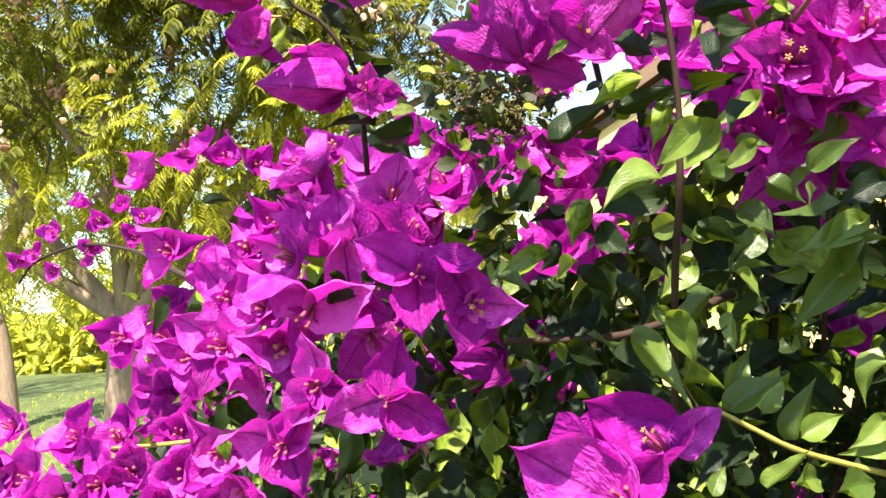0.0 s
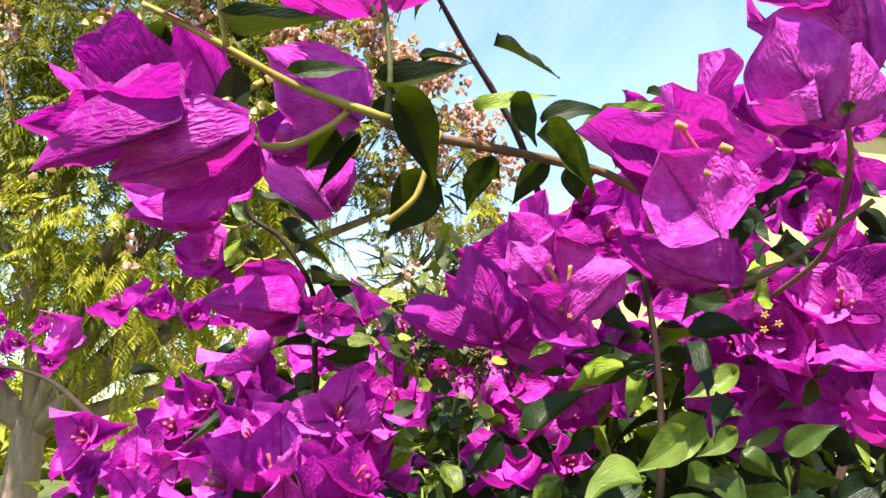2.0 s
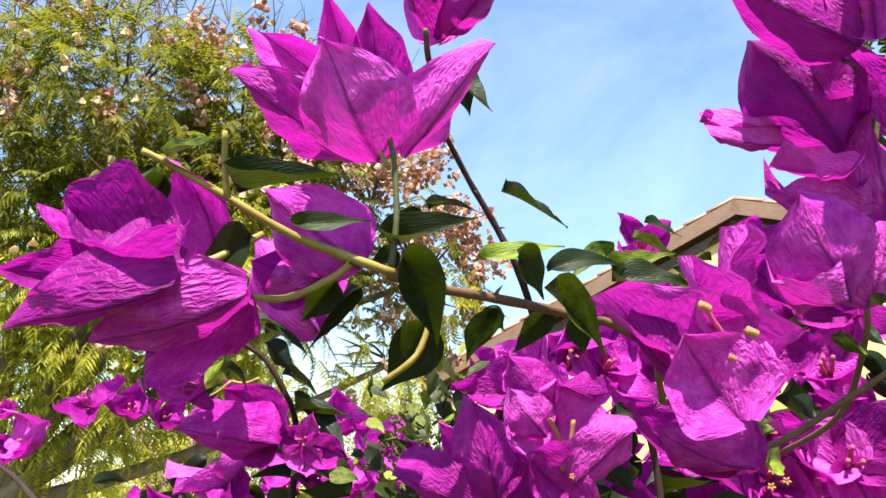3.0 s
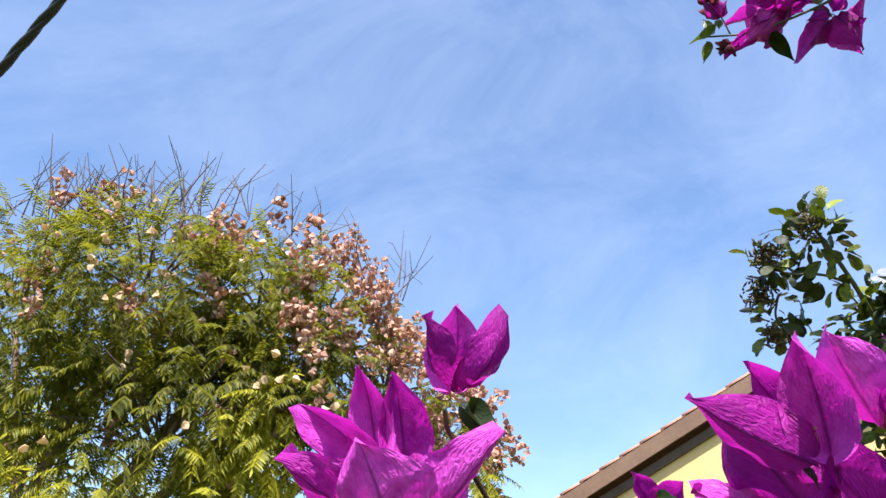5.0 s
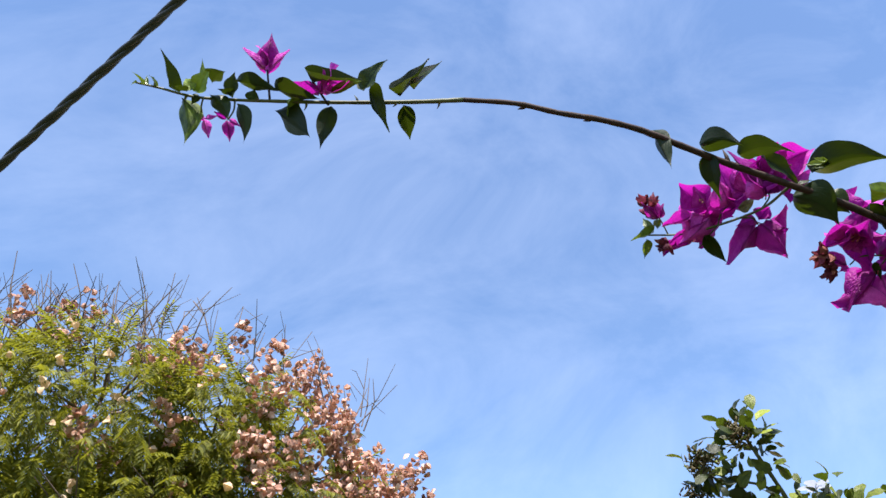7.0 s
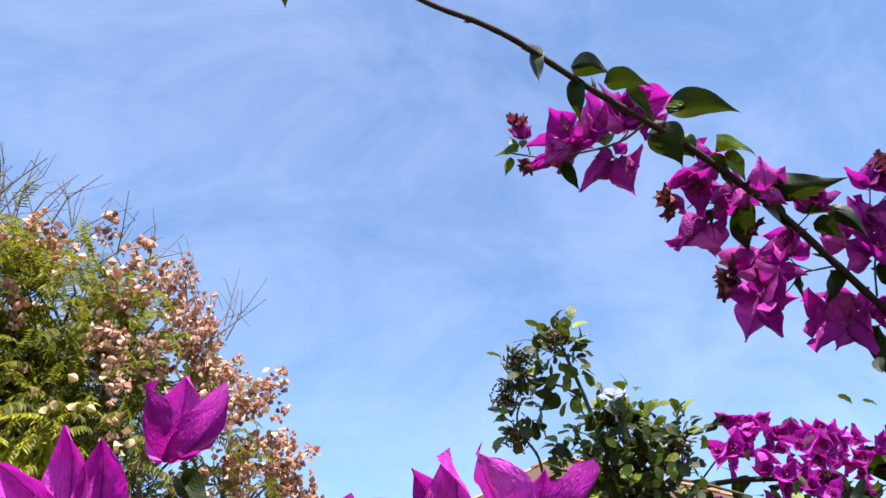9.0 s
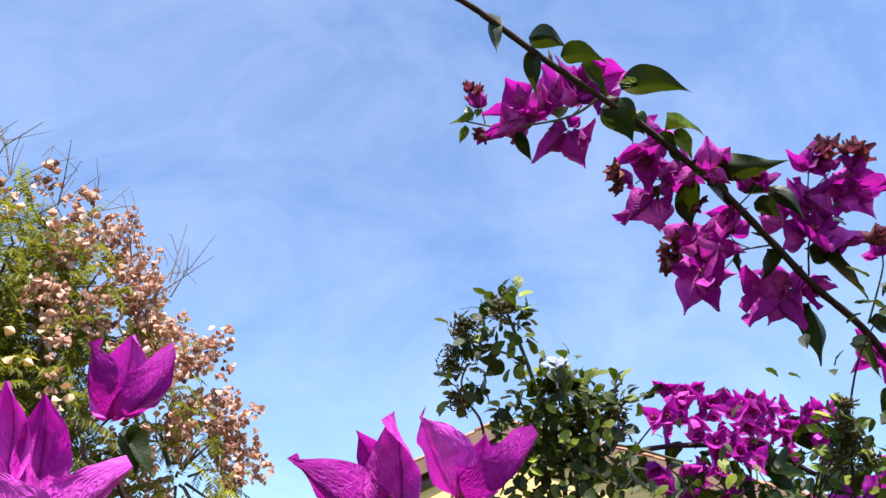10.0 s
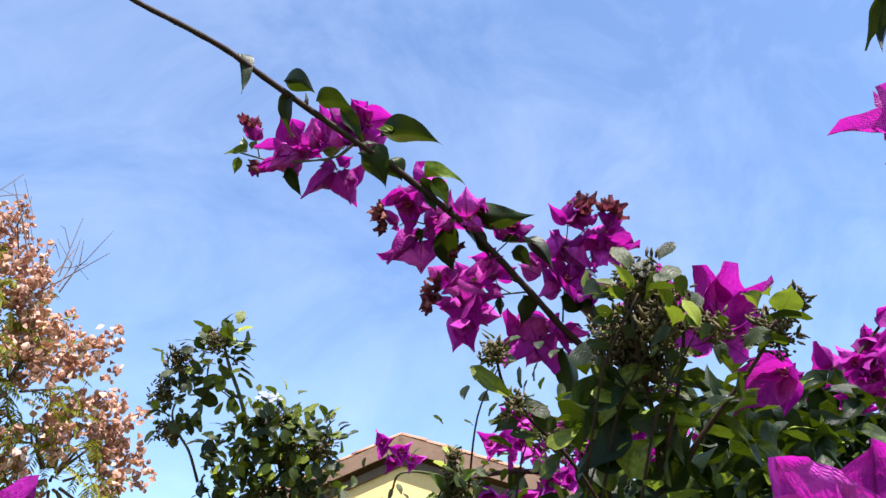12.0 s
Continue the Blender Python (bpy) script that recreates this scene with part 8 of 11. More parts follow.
bloom(tall_bush, (0.6229, 0.3276, 1.9439), (-0.43, -0.8, -0.41), 0.014, [
    ((0.6241, 0.3304, 1.9423), (0.601, 0.3281, 1.9656), (-0.07, 0.73, 0.68), 0.94),
    ((0.6249, 0.3295, 1.9391), (0.6131, 0.3378, 1.932), (0.45, 0.7, 0.55), 1.50),
    ((0.63, 0.3261, 1.9441), (0.6454, 0.3109, 1.961), (0.09, 0.8, 0.59), 1.22),
    ((0.6256, 0.3266, 1.9406), (0.6349, 0.3279, 1.926), (-0.01, 0.79, 0.62), 1.50),
    ((0.624, 0.3285, 1.9441), (0.6187, 0.3194, 1.9642), (-0.16, 0.8, 0.58), 1.14)])
stem(tall_bush, [(0.649, 0.3992, 1.8851), (0.6376, 0.3614, 1.9164), (0.6252, 0.33, 1.9429)], 0.0012, 0.0008, M_TWIG)
leaf(tall_bush, (-0.1233, 0.2533, 2.0211), (-0.1252, 0.2427, 2.0403), (0.15, -0.05, 0.99), wide=0.79)
leaf(tall_bush, (-0.116, 0.2582, 2.0175), (-0.1097, 0.2793, 1.9971), (-0.12, -0.11, 0.99), wide=0.77)
leaf(tall_bush, (-0.1128, 0.256, 2.0211), (-0.1174, 0.2483, 2.0215), (0.02, -0.07, 1), wide=1.36)
leaf(tall_bush, (-0.1085, 0.2555, 2.0227), (-0.1171, 0.2500, 2.0308), (-0.43, -0.9, -0.08), wide=1.15)
leaf(tall_bush, (-0.1065, 0.2565, 2.0222), (-0.1010, 0.2421, 2.0277), (0.26, -0.93, 0.27), wide=1.50)
leaf(tall_bush, (-0.0999, 0.2579, 2.0223), (-0.0858, 0.2679, 2.0079), (-0.32, 0.32, 0.89), wide=0.85)
leaf(tall_bush, (-0.0985, 0.2537, 2.0275), (-0.0892, 0.2447, 2.0298), (-0.37, 0.11, 0.92), wide=1.56)
leaf(tall_bush, (-0.1035, 0.2523, 2.0278), (-0.1065, 0.2476, 2.0429), (-0.22, 0.4, 0.89), wide=0.46)
leaf(tall_bush, (-0.1075, 0.2579, 2.0203), (-0.1102, 0.2636, 2.0193), (0.38, -0.12, 0.92), wide=1.47)
leaf(tall_bush, (-0.0865, 0.2585, 2.0252), (-0.0857, 0.2488, 2.0350), (0.01, -1, 0.08), wide=1.19)
leaf(tall_bush, (-0.0848, 0.2538, 2.0311), (-0.0572, 0.2559, 2.0298), (0.36, 0.17, 0.92), wide=0.80)
leaf(tall_bush, (-0.0611, 0.2595, 2.0318), (-0.0353, 0.2544, 2.0368), (-0.23, -0.05, 0.97), wide=1.06)
leaf(tall_bush, (-0.0838, 0.2628, 2.0211), (-0.0735, 0.2801, 2.0038), (0.08, 0.34, 0.94), wide=0.69)
leaf(tall_bush, (-0.0543, 0.264, 2.0287), (-0.0463, 0.2778, 2.0206), (0.44, -0.9, 0.02), wide=1.42)
leaf(tall_bush, (-0.0609, 0.2677, 2.0225), (-0.0323, 0.2734, 2.0074), (0.1, 0.46, 0.88), wide=1.07)
leaf(tall_bush, (-0.0378, 0.2579, 2.0403), (-0.0090, 0.2428, 2.0429), (-0.52, -0.84, 0.16), wide=0.57)
leaf(tall_bush, (-0.0296, 0.261, 2.0392), (-0.0062, 0.2589, 2.0422), (-0.3, 0.73, 0.61), wide=0.61)
leaf(tall_bush, (-0.0262, 0.2685, 2.0317), (-0.0306, 0.2898, 2.0146), (0.11, -0.09, 0.99), wide=0.81)
leaf(tall_bush, (-0.006, 0.2635, 2.0434), (0.0037, 0.2439, 2.0544), (-0.49, -0.87, -0.09), wide=1.14)
leaf(tall_bush, (-0.0028, 0.2635, 2.0443), (0.0152, 0.2736, 2.0219), (0.38, -0.93, -0.01), wide=0.72)
leaf(tall_bush, (0.0185, 0.2679, 2.0452), (0.0333, 0.2483, 2.0656), (-0.56, -0.81, 0.2), wide=0.65)
leaf(tall_bush, (0.0273, 0.2654, 2.0504), (0.0427, 0.2512, 2.0681), (-0.79, -0.6, -0.06), wide=0.98)
leaf(tall_bush, (0.0202, 0.2715, 2.0416), (0.0276, 0.2911, 2.0283), (-0.14, -0.98, -0.16), wide=0.84)
leaf(tall_bush, (-0.0763, 0.2618, 2.0246), (-0.0735, 0.2581, 2.0309), (-0.05, 0.5, 0.87), wide=1.96)
leaf(tall_bush, (-0.1341, 0.252, 2.0194), (-0.1372, 0.2489, 2.0264), (-0.46, -0.85, 0.26), wide=0.64, young=True)
leaf(tall_bush, (-0.131, 0.2525, 2.0198), (-0.1343, 0.2508, 2.0288), (0.16, -0.07, 0.98), wide=0.54, young=True)
leaf(tall_bush, (-0.1387, 0.2511, 2.0192), (-0.1415, 0.2468, 2.0255), (0.55, 0.41, 0.72), wide=0.58, young=True)
leaf(tall_bush, (-0.1409, 0.2501, 2.0196), (-0.1457, 0.2518, 2.0195), (-0.12, -0.99, 0.05), wide=0.91, young=True)
leaf(tall_bush, (-0.0862, 0.2604, 2.0232), (-0.0936, 0.2520, 2.0239), (0.04, 0, 1), wide=1.24)
bloom(tall_bush, (-0.0663, 0.2497, 2.0405), (-0.71, -0.59, -0.38), 0.01, [
    ((-0.0669, 0.2512, 2.0413), (-0.0663, 0.236, 2.0621), (-0.19, 0.76, 0.62), 0.77),
    ((-0.0675, 0.2482, 2.04), (-0.0809, 0.2392, 2.0467), (0.25, 0.44, 0.86), 0.40),
    ((-0.0646, 0.2486, 2.0412), (-0.0525, 0.2391, 2.0482), (-0.1, 0.33, 0.94), 0.42),
    ((-0.0659, 0.2494, 2.0402), (-0.0733, 0.239, 2.0511), (-0.46, -0.57, -0.68), 0.84)])
stem(tall_bush, [(-0.0643, 0.2637, 2.0283), (-0.0654, 0.2563, 2.0348), (-0.0663, 0.2499, 2.0403)], 0.0008, 0.0006, M_CANE)
bloom(tall_bush, (-0.0326, 0.2619, 2.0354), (-0.29, -0.85, -0.43), 0.012, [
    ((-0.0338, 0.2614, 2.0339), (-0.0598, 0.2553, 2.0403), (-0.49, -0.85, -0.21), 0.44),
    ((-0.0307, 0.2615, 2.0348), (-0.0274, 0.2464, 2.0487), (-0.42, -0.9, -0.07), 0.69),
    ((-0.0299, 0.2626, 2.0364), (-0.0113, 0.2559, 2.0449), (-0.16, -0.81, -0.57), 0.54),
    ((-0.0318, 0.2616, 2.0347), (-0.0306, 0.2503, 2.0446), (0.34, 0.44, 0.83), 0.76)])
stem(tall_bush, [(-0.0278, 0.2688, 2.033), (-0.0326, 0.2621, 2.0351), (-0.0387, 0.2561, 2.0413), (-0.0429, 0.2513, 2.0472)], 0.0008, 0.0007, M_CANE)
bloom(tall_bush, (-0.1034, 0.2694, 2.0129), (-0.57, -0.7, -0.43), 0.006, [
    ((-0.1031, 0.2701, 2.0128), (-0.0999, 0.2787, 2.0051), (-0.02, 0.8, 0.6), 0.66),
    ((-0.1038, 0.2701, 2.0132), (-0.1103, 0.2714, 2.0155), (-0.16, 0.53, 0.83), 0.59),
    ((-0.1022, 0.2684, 2.0114), (-0.0941, 0.2644, 2.0088), (0.28, 0.25, 0.93), 0.44)])
stem(tall_bush, [(-0.1036, 0.26, 2.0213), (-0.1049, 0.265, 2.0178), (-0.1034, 0.2691, 2.0132)], 0.0006, 0.0005, M_TWIG)
bloom(tall_bush, (-0.0893, 0.2709, 2.0142), (0.12, -0.39, -0.91), 0.007, [
    ((-0.0895, 0.2719, 2.0148), (-0.087, 0.2823, 2.0068), (-0.25, 0.51, 0.82), 0.76),
    ((-0.0897, 0.27, 2.0135), (-0.0969, 0.2657, 2.0154), (-0.09, -0.88, -0.47), 0.70),
    ((-0.0883, 0.2707, 2.0147), (-0.0799, 0.273, 2.0116), (0.48, 0.64, 0.61), 0.55)])
stem(tall_bush, [(-0.085, 0.2626, 2.0235), (-0.0854, 0.2663, 2.0183), (-0.0886, 0.2705, 2.0145)], 0.0006, 0.0005, M_TWIG)
# further blossoms and bud tufts along the arching cane
flower(tall_bush, (0.254, 0.3671, 2.0557), (0.39, 0.91, 0.17), 0.024, 59, 39)
flower(tall_bush, (0.2678, 0.3607, 2.0616), (0.35, 0.82, 0.45), 0.0252, 59, 42)
flower(tall_bush, (0.2799, 0.3476, 2.0671), (0.65, -0.72, -0.25), 0.0279, 37, 43)
flower(tall_bush, (0.2934, 0.3264, 2.0523), (0.42, -0.83, 0.38), 0.0284, 104, 43)
flower(tall_bush, (0.2994, 0.3182, 2.0563), (0.37, -0.77, -0.52), 0.0298, 52, 38)
flower(tall_bush, (0.2611, 0.3751, 2.0461), (-0.01, -0.78, 0.63), 0.0233, 116, 47)
flower(tall_bush, (0.3026, 0.3656, 2.0294), (0.85, 0.47, 0.24), 0.026, 108, 54)
flower(tall_bush, (0.3596, 0.3394, 2.0103), (-0.75, -0.06, -0.66), 0.025, 46, 41)
flower(tall_bush, (0.3639, 0.3352, 2.0206), (0.59, -0.39, 0.71), 0.0233, 19, 38)
flower(tall_bush, (0.3681, 0.3685, 1.9872), (0.18, 0.83, -0.53), 0.0235, 112, 49)
flower(tall_bush, (0.3773, 0.3515, 2.0014), (0.58, -0.8, 0.17), 0.0232, 108, 43)
flower(tall_bush, (0.3954, 0.3404, 2.0059), (-0.1, 0.38, 0.92), 0.0252, 83, 47)
flower(tall_bush, (0.4066, 0.3243, 2.014), (0.23, -0.44, -0.86), 0.0265, 76, 44)
flower(tall_bush, (0.4176, 0.3704, 1.979), (-0.65, 0.55, -0.52), 0.024, 115, 35)
flower(tall_bush, (0.4269, 0.3779, 1.9688), (0.55, 0.81, -0.18), 0.0238, 7, 46)
flower(tall_bush, (0.4468, 0.3609, 1.9749), (0.07, 0.22, 0.97), 0.024, 98, 53)
flower(tall_bush, (0.4522, 0.3557, 1.9877), (-0.91, -0.02, -0.42), 0.0248, 43, 36)
flower(tall_bush, (0.4318, 0.392, 1.9414), (0.18, -0.68, -0.71), 0.0283, 58, 51)
flower(tall_bush, (0.4411, 0.3854, 1.9539), (-0.24, -0.52, 0.82), 0.0293, 34, 39)
flower(tall_bush, (0.5018, 0.3243, 2.0013), (1, 0.03, 0.07), 0.0289, 93, 35)
flower(tall_bush, (0.5394, 0.3056, 2.0082), (-0.59, -0.62, 0.52), 0.0269, 85, 57)
flower(tall_bush, (0.5312, 0.3184, 2.0028), (0.66, -0.23, -0.71), 0.0242, 21, 40)
flower(tall_bush, (0.5085, 0.3405, 1.9753), (-0.06, -1, -0.08), 0.0275, 50, 41)
flower(tall_bush, (0.5297, 0.3312, 1.9721), (0.45, 0.14, -0.88), 0.0259, 23, 44)
flower(tall_bush, (0.4932, 0.3432, 1.9878), (-0.19, 0.02, 0.98), 0.029, 6, 38)
flower(tall_bush, (0.508, 0.3902, 1.935), (1, -0.02, 0.09), 0.0294, 103, 47)
flower(tall_bush, (0.5266, 0.3733, 1.9471), (0.74, -0.57, -0.36), 0.0233, 6, 49)
flower(tall_bush, (0.5195, 0.3764, 1.9559), (-0.91, 0.32, -0.24), 0.0287, 49, 41)
flower(tall_bush, (0.501, 0.3903, 1.9478), (-0.75, 0.59, 0.32), 0.0282, 50, 38)
flower(tall_bush, (0.5071, 0.3128, 2.0317), (-0.04, -0.58, -0.81), 0.0231, 63, 42)
bud(tall_bush, (0.224, 0.3755, 2.0583), (-0.6, -0.29, 0.74), 0.013, 0, 4)
bud(tall_bush, (0.2384, 0.3856, 2.0362), (-0.86, 0.49, -0.16), 0.01, 1, 3)
bud(tall_bush, (0.3428, 0.3527, 2.0021), (-0.94, 0.34, 0.09), 0.011, 2, 5)
bud(tall_bush, (0.3467, 0.3561, 1.9952), (-0.87, 0.37, -0.33), 0.01, 3, 4)
bud(tall_bush, (0.4417, 0.3241, 2.0009), (-0.09, -0.72, 0.69), 0.013, 4, 7)
bud(tall_bush, (0.5147, 0.3028, 2.0264), (-0.28, -0.66, 0.7), 0.014, 5, 6)
bud(tall_bush, (0.5305, 0.2967, 2.0255), (0.11, -0.69, 0.71), 0.014, 6, 5)
bud(tall_bush, (0.4081, 0.3822, 1.9597), (-0.99, 0.13, 0.06), 0.012, 7, 5)
bud(tall_bush, (0.4086, 0.3871, 1.9526), (-0.91, 0.33, -0.26), 0.011, 8, 4)
bud(tall_bush, (0.5422, 0.3064, 1.9484), (-0.28, -0.66, 0.7), 0.014, 9, 7)
bud(tall_bush, (0.5596, 0.3004, 1.9464), (0.41, -0.72, 0.56), 0.012, 10, 5)
bud(tall_bush, (0.4058, 0.345, 1.9846), (-0.25, -0.58, -0.78), 0.009, 11, 3)
# second clump of the tall bush
flower(tall_bush, (0.5307, 0.0359, 1.9247), (-0.91, 0.36, -0.2), 0.024, 20, 24)
leaf(tall_bush, (0.436, -0.0118, 1.9094), (0.4365, 0.0086, 1.8967), (0.2, 0.34, 0.92), wide=0.82)
leaf(tall_bush, (0.3855, 0.171, 1.7474), (0.373, 0.1768, 1.7665), (0.2, 0.34, 0.92), wide=1.1)
leaf(tall_bush, (0.356, 0.1007, 1.7099), (0.3639, 0.1027, 1.6949), (0.19, 0.34, 0.93), wide=1.1)
leaf(tall_bush, (0.4308, 0.1076, 1.7492), (0.4606, 0.1177, 1.7362), (0.2, 0.34, 0.92), wide=1.1)
leaf(tall_bush, (0.3519, 0.1029, 1.7064), (0.3414, 0.0857, 1.7162), (-0.96, -0.26, -0.1), wide=1.1)
leaf(tall_bush, (0.3376, 0.0952, 1.7244), (0.3524, 0.0903, 1.7092), (0.2, 0.34, 0.92), wide=1.1)
leaf(tall_bush, (0.3998, 0.1001, 1.7592), (0.3908, 0.0828, 1.764), (0.2, 0.34, 0.92), wide=1.1)
leaf(tall_bush, (0.3418, 0.0979, 1.7264), (0.3418, 0.0939, 1.7123), (0.2, 0.34, 0.92), wide=1.1)
leaf(tall_bush, (0.3362, 0.1109, 1.7206), (0.3422, 0.1032, 1.7405), (0.2, 0.34, 0.92), wide=1.1)
leaf(tall_bush, (0.3698, 0.114, 1.7205), (0.3883, 0.1276, 1.7017), (-0.96, -0.26, -0.1), wide=1.1)
leaf(tall_bush, (0.3824, 0.0712, 1.7238), (0.3729, 0.0773, 1.707), (0.2, 0.34, 0.92), wide=1.1)
leaf(tall_bush, (0.3259, 0.1122, 1.7177), (0.3359, 0.0967, 1.7154), (-0.96, -0.26, -0.1), wide=1.1)
leaf(tall_bush, (0.3678, 0.0947, 1.7282), (0.3508, 0.0968, 1.7333), (0.2, 0.34, 0.92), wide=1.1)
leaf(tall_bush, (0.3375, 0.1125, 1.7376), (0.3542, 0.1056, 1.7465), (0.2, 0.34, 0.92), wide=1.1)
leaf(tall_bush, (0.3712, 0.1569, 1.7282), (0.3925, 0.1702, 1.7153), (0.2, 0.34, 0.92), wide=1.1)
leaf(tall_bush, (0.4352, 0.1499, 1.7368), (0.4605, 0.1424, 1.7446), (0.2, 0.34, 0.92), wide=1.1)
leaf(tall_bush, (0.4247, 0.1515, 1.7369), (0.4082, 0.1651, 1.7362), (0.2, 0.34, 0.92), wide=1.1)
leaf(tall_bush, (0.3343, 0.1019, 1.7225), (0.3158, 0.1054, 1.7146), (-0.96, -0.26, -0.1), wide=1.1)
leaf(tall_bush, (0.348, 0.1144, 1.7156), (0.3365, 0.11, 1.7236), (0.2, 0.34, 0.92), wide=1.1)
leaf(tall_bush, (0.3185, 0.103, 1.7306), (0.3259, 0.0811, 1.7382), (-0.96, -0.26, -0.1), wide=1.1)
leaf(tall_bush, (0.3773, 0.1652, 1.7463), (0.3919, 0.1503, 1.757), (0.2, 0.34, 0.92), wide=1.1)
leaf(tall_bush, (0.3707, 0.1201, 1.7576), (0.3621, 0.1391, 1.743), (-0.96, -0.26, -0.1), wide=1.1)
leaf(tall_bush, (0.399, 0.0908, 1.7431), (0.3759, 0.0913, 1.7432), (0.2, 0.34, 0.92), wide=1.1)
leaf(tall_bush, (0.3745, 0.1647, 1.7423), (0.3726, 0.1691, 1.7234), (0.2, 0.34, 0.92), wide=1.1)
leaf(tall_bush, (0.3605, 0.0867, 1.7362), (0.352, 0.1087, 1.7285), (0.2, 0.34, 0.92), wide=1.1)
leaf(tall_bush, (0.3185, 0.0981, 1.7405), (0.3262, 0.0822, 1.7322), (0.2, 0.34, 0.92), wide=1.1)
leaf(tall_bush, (0.3466, 0.129, 1.7489), (0.3514, 0.1534, 1.7312), (-0.96, -0.26, -0.1), wide=1.1)
leaf(tall_bush, (0.3598, 0.1284, 1.7578), (0.3805, 0.143, 1.7479), (0.2, 0.34, 0.92), wide=1.1)
leaf(tall_bush, (0.383, 0.1222, 1.7286), (0.4192, 0.1246, 1.7255), (-0.96, -0.26, -0.1), wide=1.1)
leaf(tall_bush, (0.3757, 0.177, 1.7435), (0.3901, 0.18, 1.7225), (0.2, 0.34, 0.92), wide=1.1)
leaf(tall_bush, (0.4163, 0.1399, 1.7397), (0.4231, 0.1501, 1.7249), (0.2, 0.34, 0.92), wide=1.1)
leaf(tall_bush, (0.4074, 0.105, 1.7402), (0.3896, 0.1113, 1.7494), (0.2, 0.34, 0.92), wide=1.1)
leaf(tall_bush, (0.3786, 0.0943, 1.7108), (0.3801, 0.1105, 1.6961), (0.19, 0.34, 0.93), wide=1.1)
leaf(tall_bush, (0.3846, 0.0926, 1.7091), (0.3902, 0.1137, 1.7014), (-0.96, -0.26, -0.1), wide=1.1)
leaf(tall_bush, (0.3407, 0.1262, 1.7578), (0.3469, 0.114, 1.7796), (-0.96, -0.26, -0.1), wide=1.1)
flower(tall_bush, (1.1063, 1.0653, 2.1651), (-0.26, -0.88, -0.39), 0.03331, 64, 56)
flower(tall_bush, (1.3095, 1.0625, 2.1953), (-0.41, -0.79, -0.45), 0.032, 14, 48)
flower(tall_bush, (1.2735, 1.1265, 2.1839), (-0.13, -0.99, -0.03), 0.02899, 84, 42)
flower(tall_bush, (1.1903, 1.1511, 2.142), (-0.11, -0.58, -0.81), 0.03498, 17, 56)
flower(tall_bush, (1.0295, 1.1484, 2.2197), (-0.27, -0.49, -0.83), 0.02863, 101, 34)
flower(tall_bush, (1.0652, 1.1048, 2.2052), (-0.1, -0.74, -0.67), 0.03769, 79, 34)
flower(tall_bush, (1.2724, 1.0378, 2.1849), (-0.43, -0.83, -0.34), 0.032, 3, 48)
flower(tall_bush, (1.3205, 1.0694, 2.1944), (0.09, -0.99, 0.08), 0.037, 79, 42)
flower(tall_bush, (1.0317, 1.0928, 2.2235), (-0.4, -0.83, -0.37), 0.03017, 64, 34)
flower(tall_bush, (1.1624, 1.1267, 2.1313), (-0.75, -0.66, 0.05), 0.02902, 63, 34)
flower(tall_bush, (1.2034, 1.1026, 2.2071), (-0.11, -0.91, -0.39), 0.03396, 119, 48)
flower(tall_bush, (1.1632, 1.0522, 2.1829), (0.73, -0.66, -0.18), 0.02905, 41, 48)
flower(tall_bush, (1.2067, 1.0823, 2.1055), (-0.42, -0.78, -0.45), 0.032, 111, 48)
flower(tall_bush, (1.2735, 1.1445, 2.1761), (0.07, -0.99, -0.09), 0.03699, 88, 42)
flower(tall_bush, (1.1812, 1.0902, 2.1668), (0.36, -0.88, -0.32), 0.02801, 10, 34)
flower(tall_bush, (1.2585, 1.0681, 2.1683), (-0.22, -0.97, 0.14), 0.031, 91, 34)
flower(tall_bush, (1.0028, 1.1368, 2.173), (-0.26, -0.84, -0.47), 0.03731, 94, 48)
flower(tall_bush, (1.3108, 1.1177, 2.173), (-0.3, -0.9, 0.3), 0.032, 103, 42)
flower(tall_bush, (1.0706, 1.1551, 2.1422), (-0.74, -0.63, 0.21), 0.03218, 119, 34)
flower(tall_bush, (1.2726, 1.1292, 2.2205), (-0.33, -0.93, -0.18), 0.03796, 110, 42)
flower(tall_bush, (1.0997, 1.2161, 2.1724), (-0.37, -0.83, -0.4), 0.02833, 55, 42)
flower(tall_bush, (1.0679, 1.1415, 2.2042), (0.21, -0.9, -0.4), 0.0288, 62, 48)
flower(tall_bush, (1.1236, 1.0321, 2.1734), (-0.82, -0.32, -0.46), 0.02914, 13, 34)
flower(tall_bush, (1.187, 1.165, 2.1751), (-0.78, -0.59, 0.2), 0.02987, 52, 34)
flower(tall_bush, (1.3099, 1.1677, 2.1646), (-0.55, -0.76, -0.33), 0.028, 108, 42)
flower(tall_bush, (1.1872, 1.1084, 2.2105), (0.29, -0.95, 0.06), 0.02993, 90, 42)
flower(tall_bush, (0.9878, 1.1411, 2.2303), (-0.71, -0.52, -0.48), 0.03026, 50, 56)
flower(tall_bush, (1.1736, 1.1466, 2.1371), (-0.17, -0.9, -0.39), 0.03799, 60, 34)
flower(tall_bush, (1.3106, 1.0861, 2.1516), (-0.91, -0.18, -0.37), 0.029, 68, 56)
flower(tall_bush, (1.1871, 1.0743, 2.1486), (-0.23, -0.27, -0.93), 0.02901, 26, 56)
flower(tall_bush, (1.2346, 1.0923, 2.1666), (-0.41, -0.77, -0.48), 0.034, 38, 34)
flower(tall_bush, (1.0967, 1.1132, 2.1311), (0.22, -0.45, -0.87), 0.03423, 59, 56)
flower(tall_bush, (1.3075, 1.0674, 2.2033), (-0.68, -0.27, -0.67), 0.032, 96, 56)
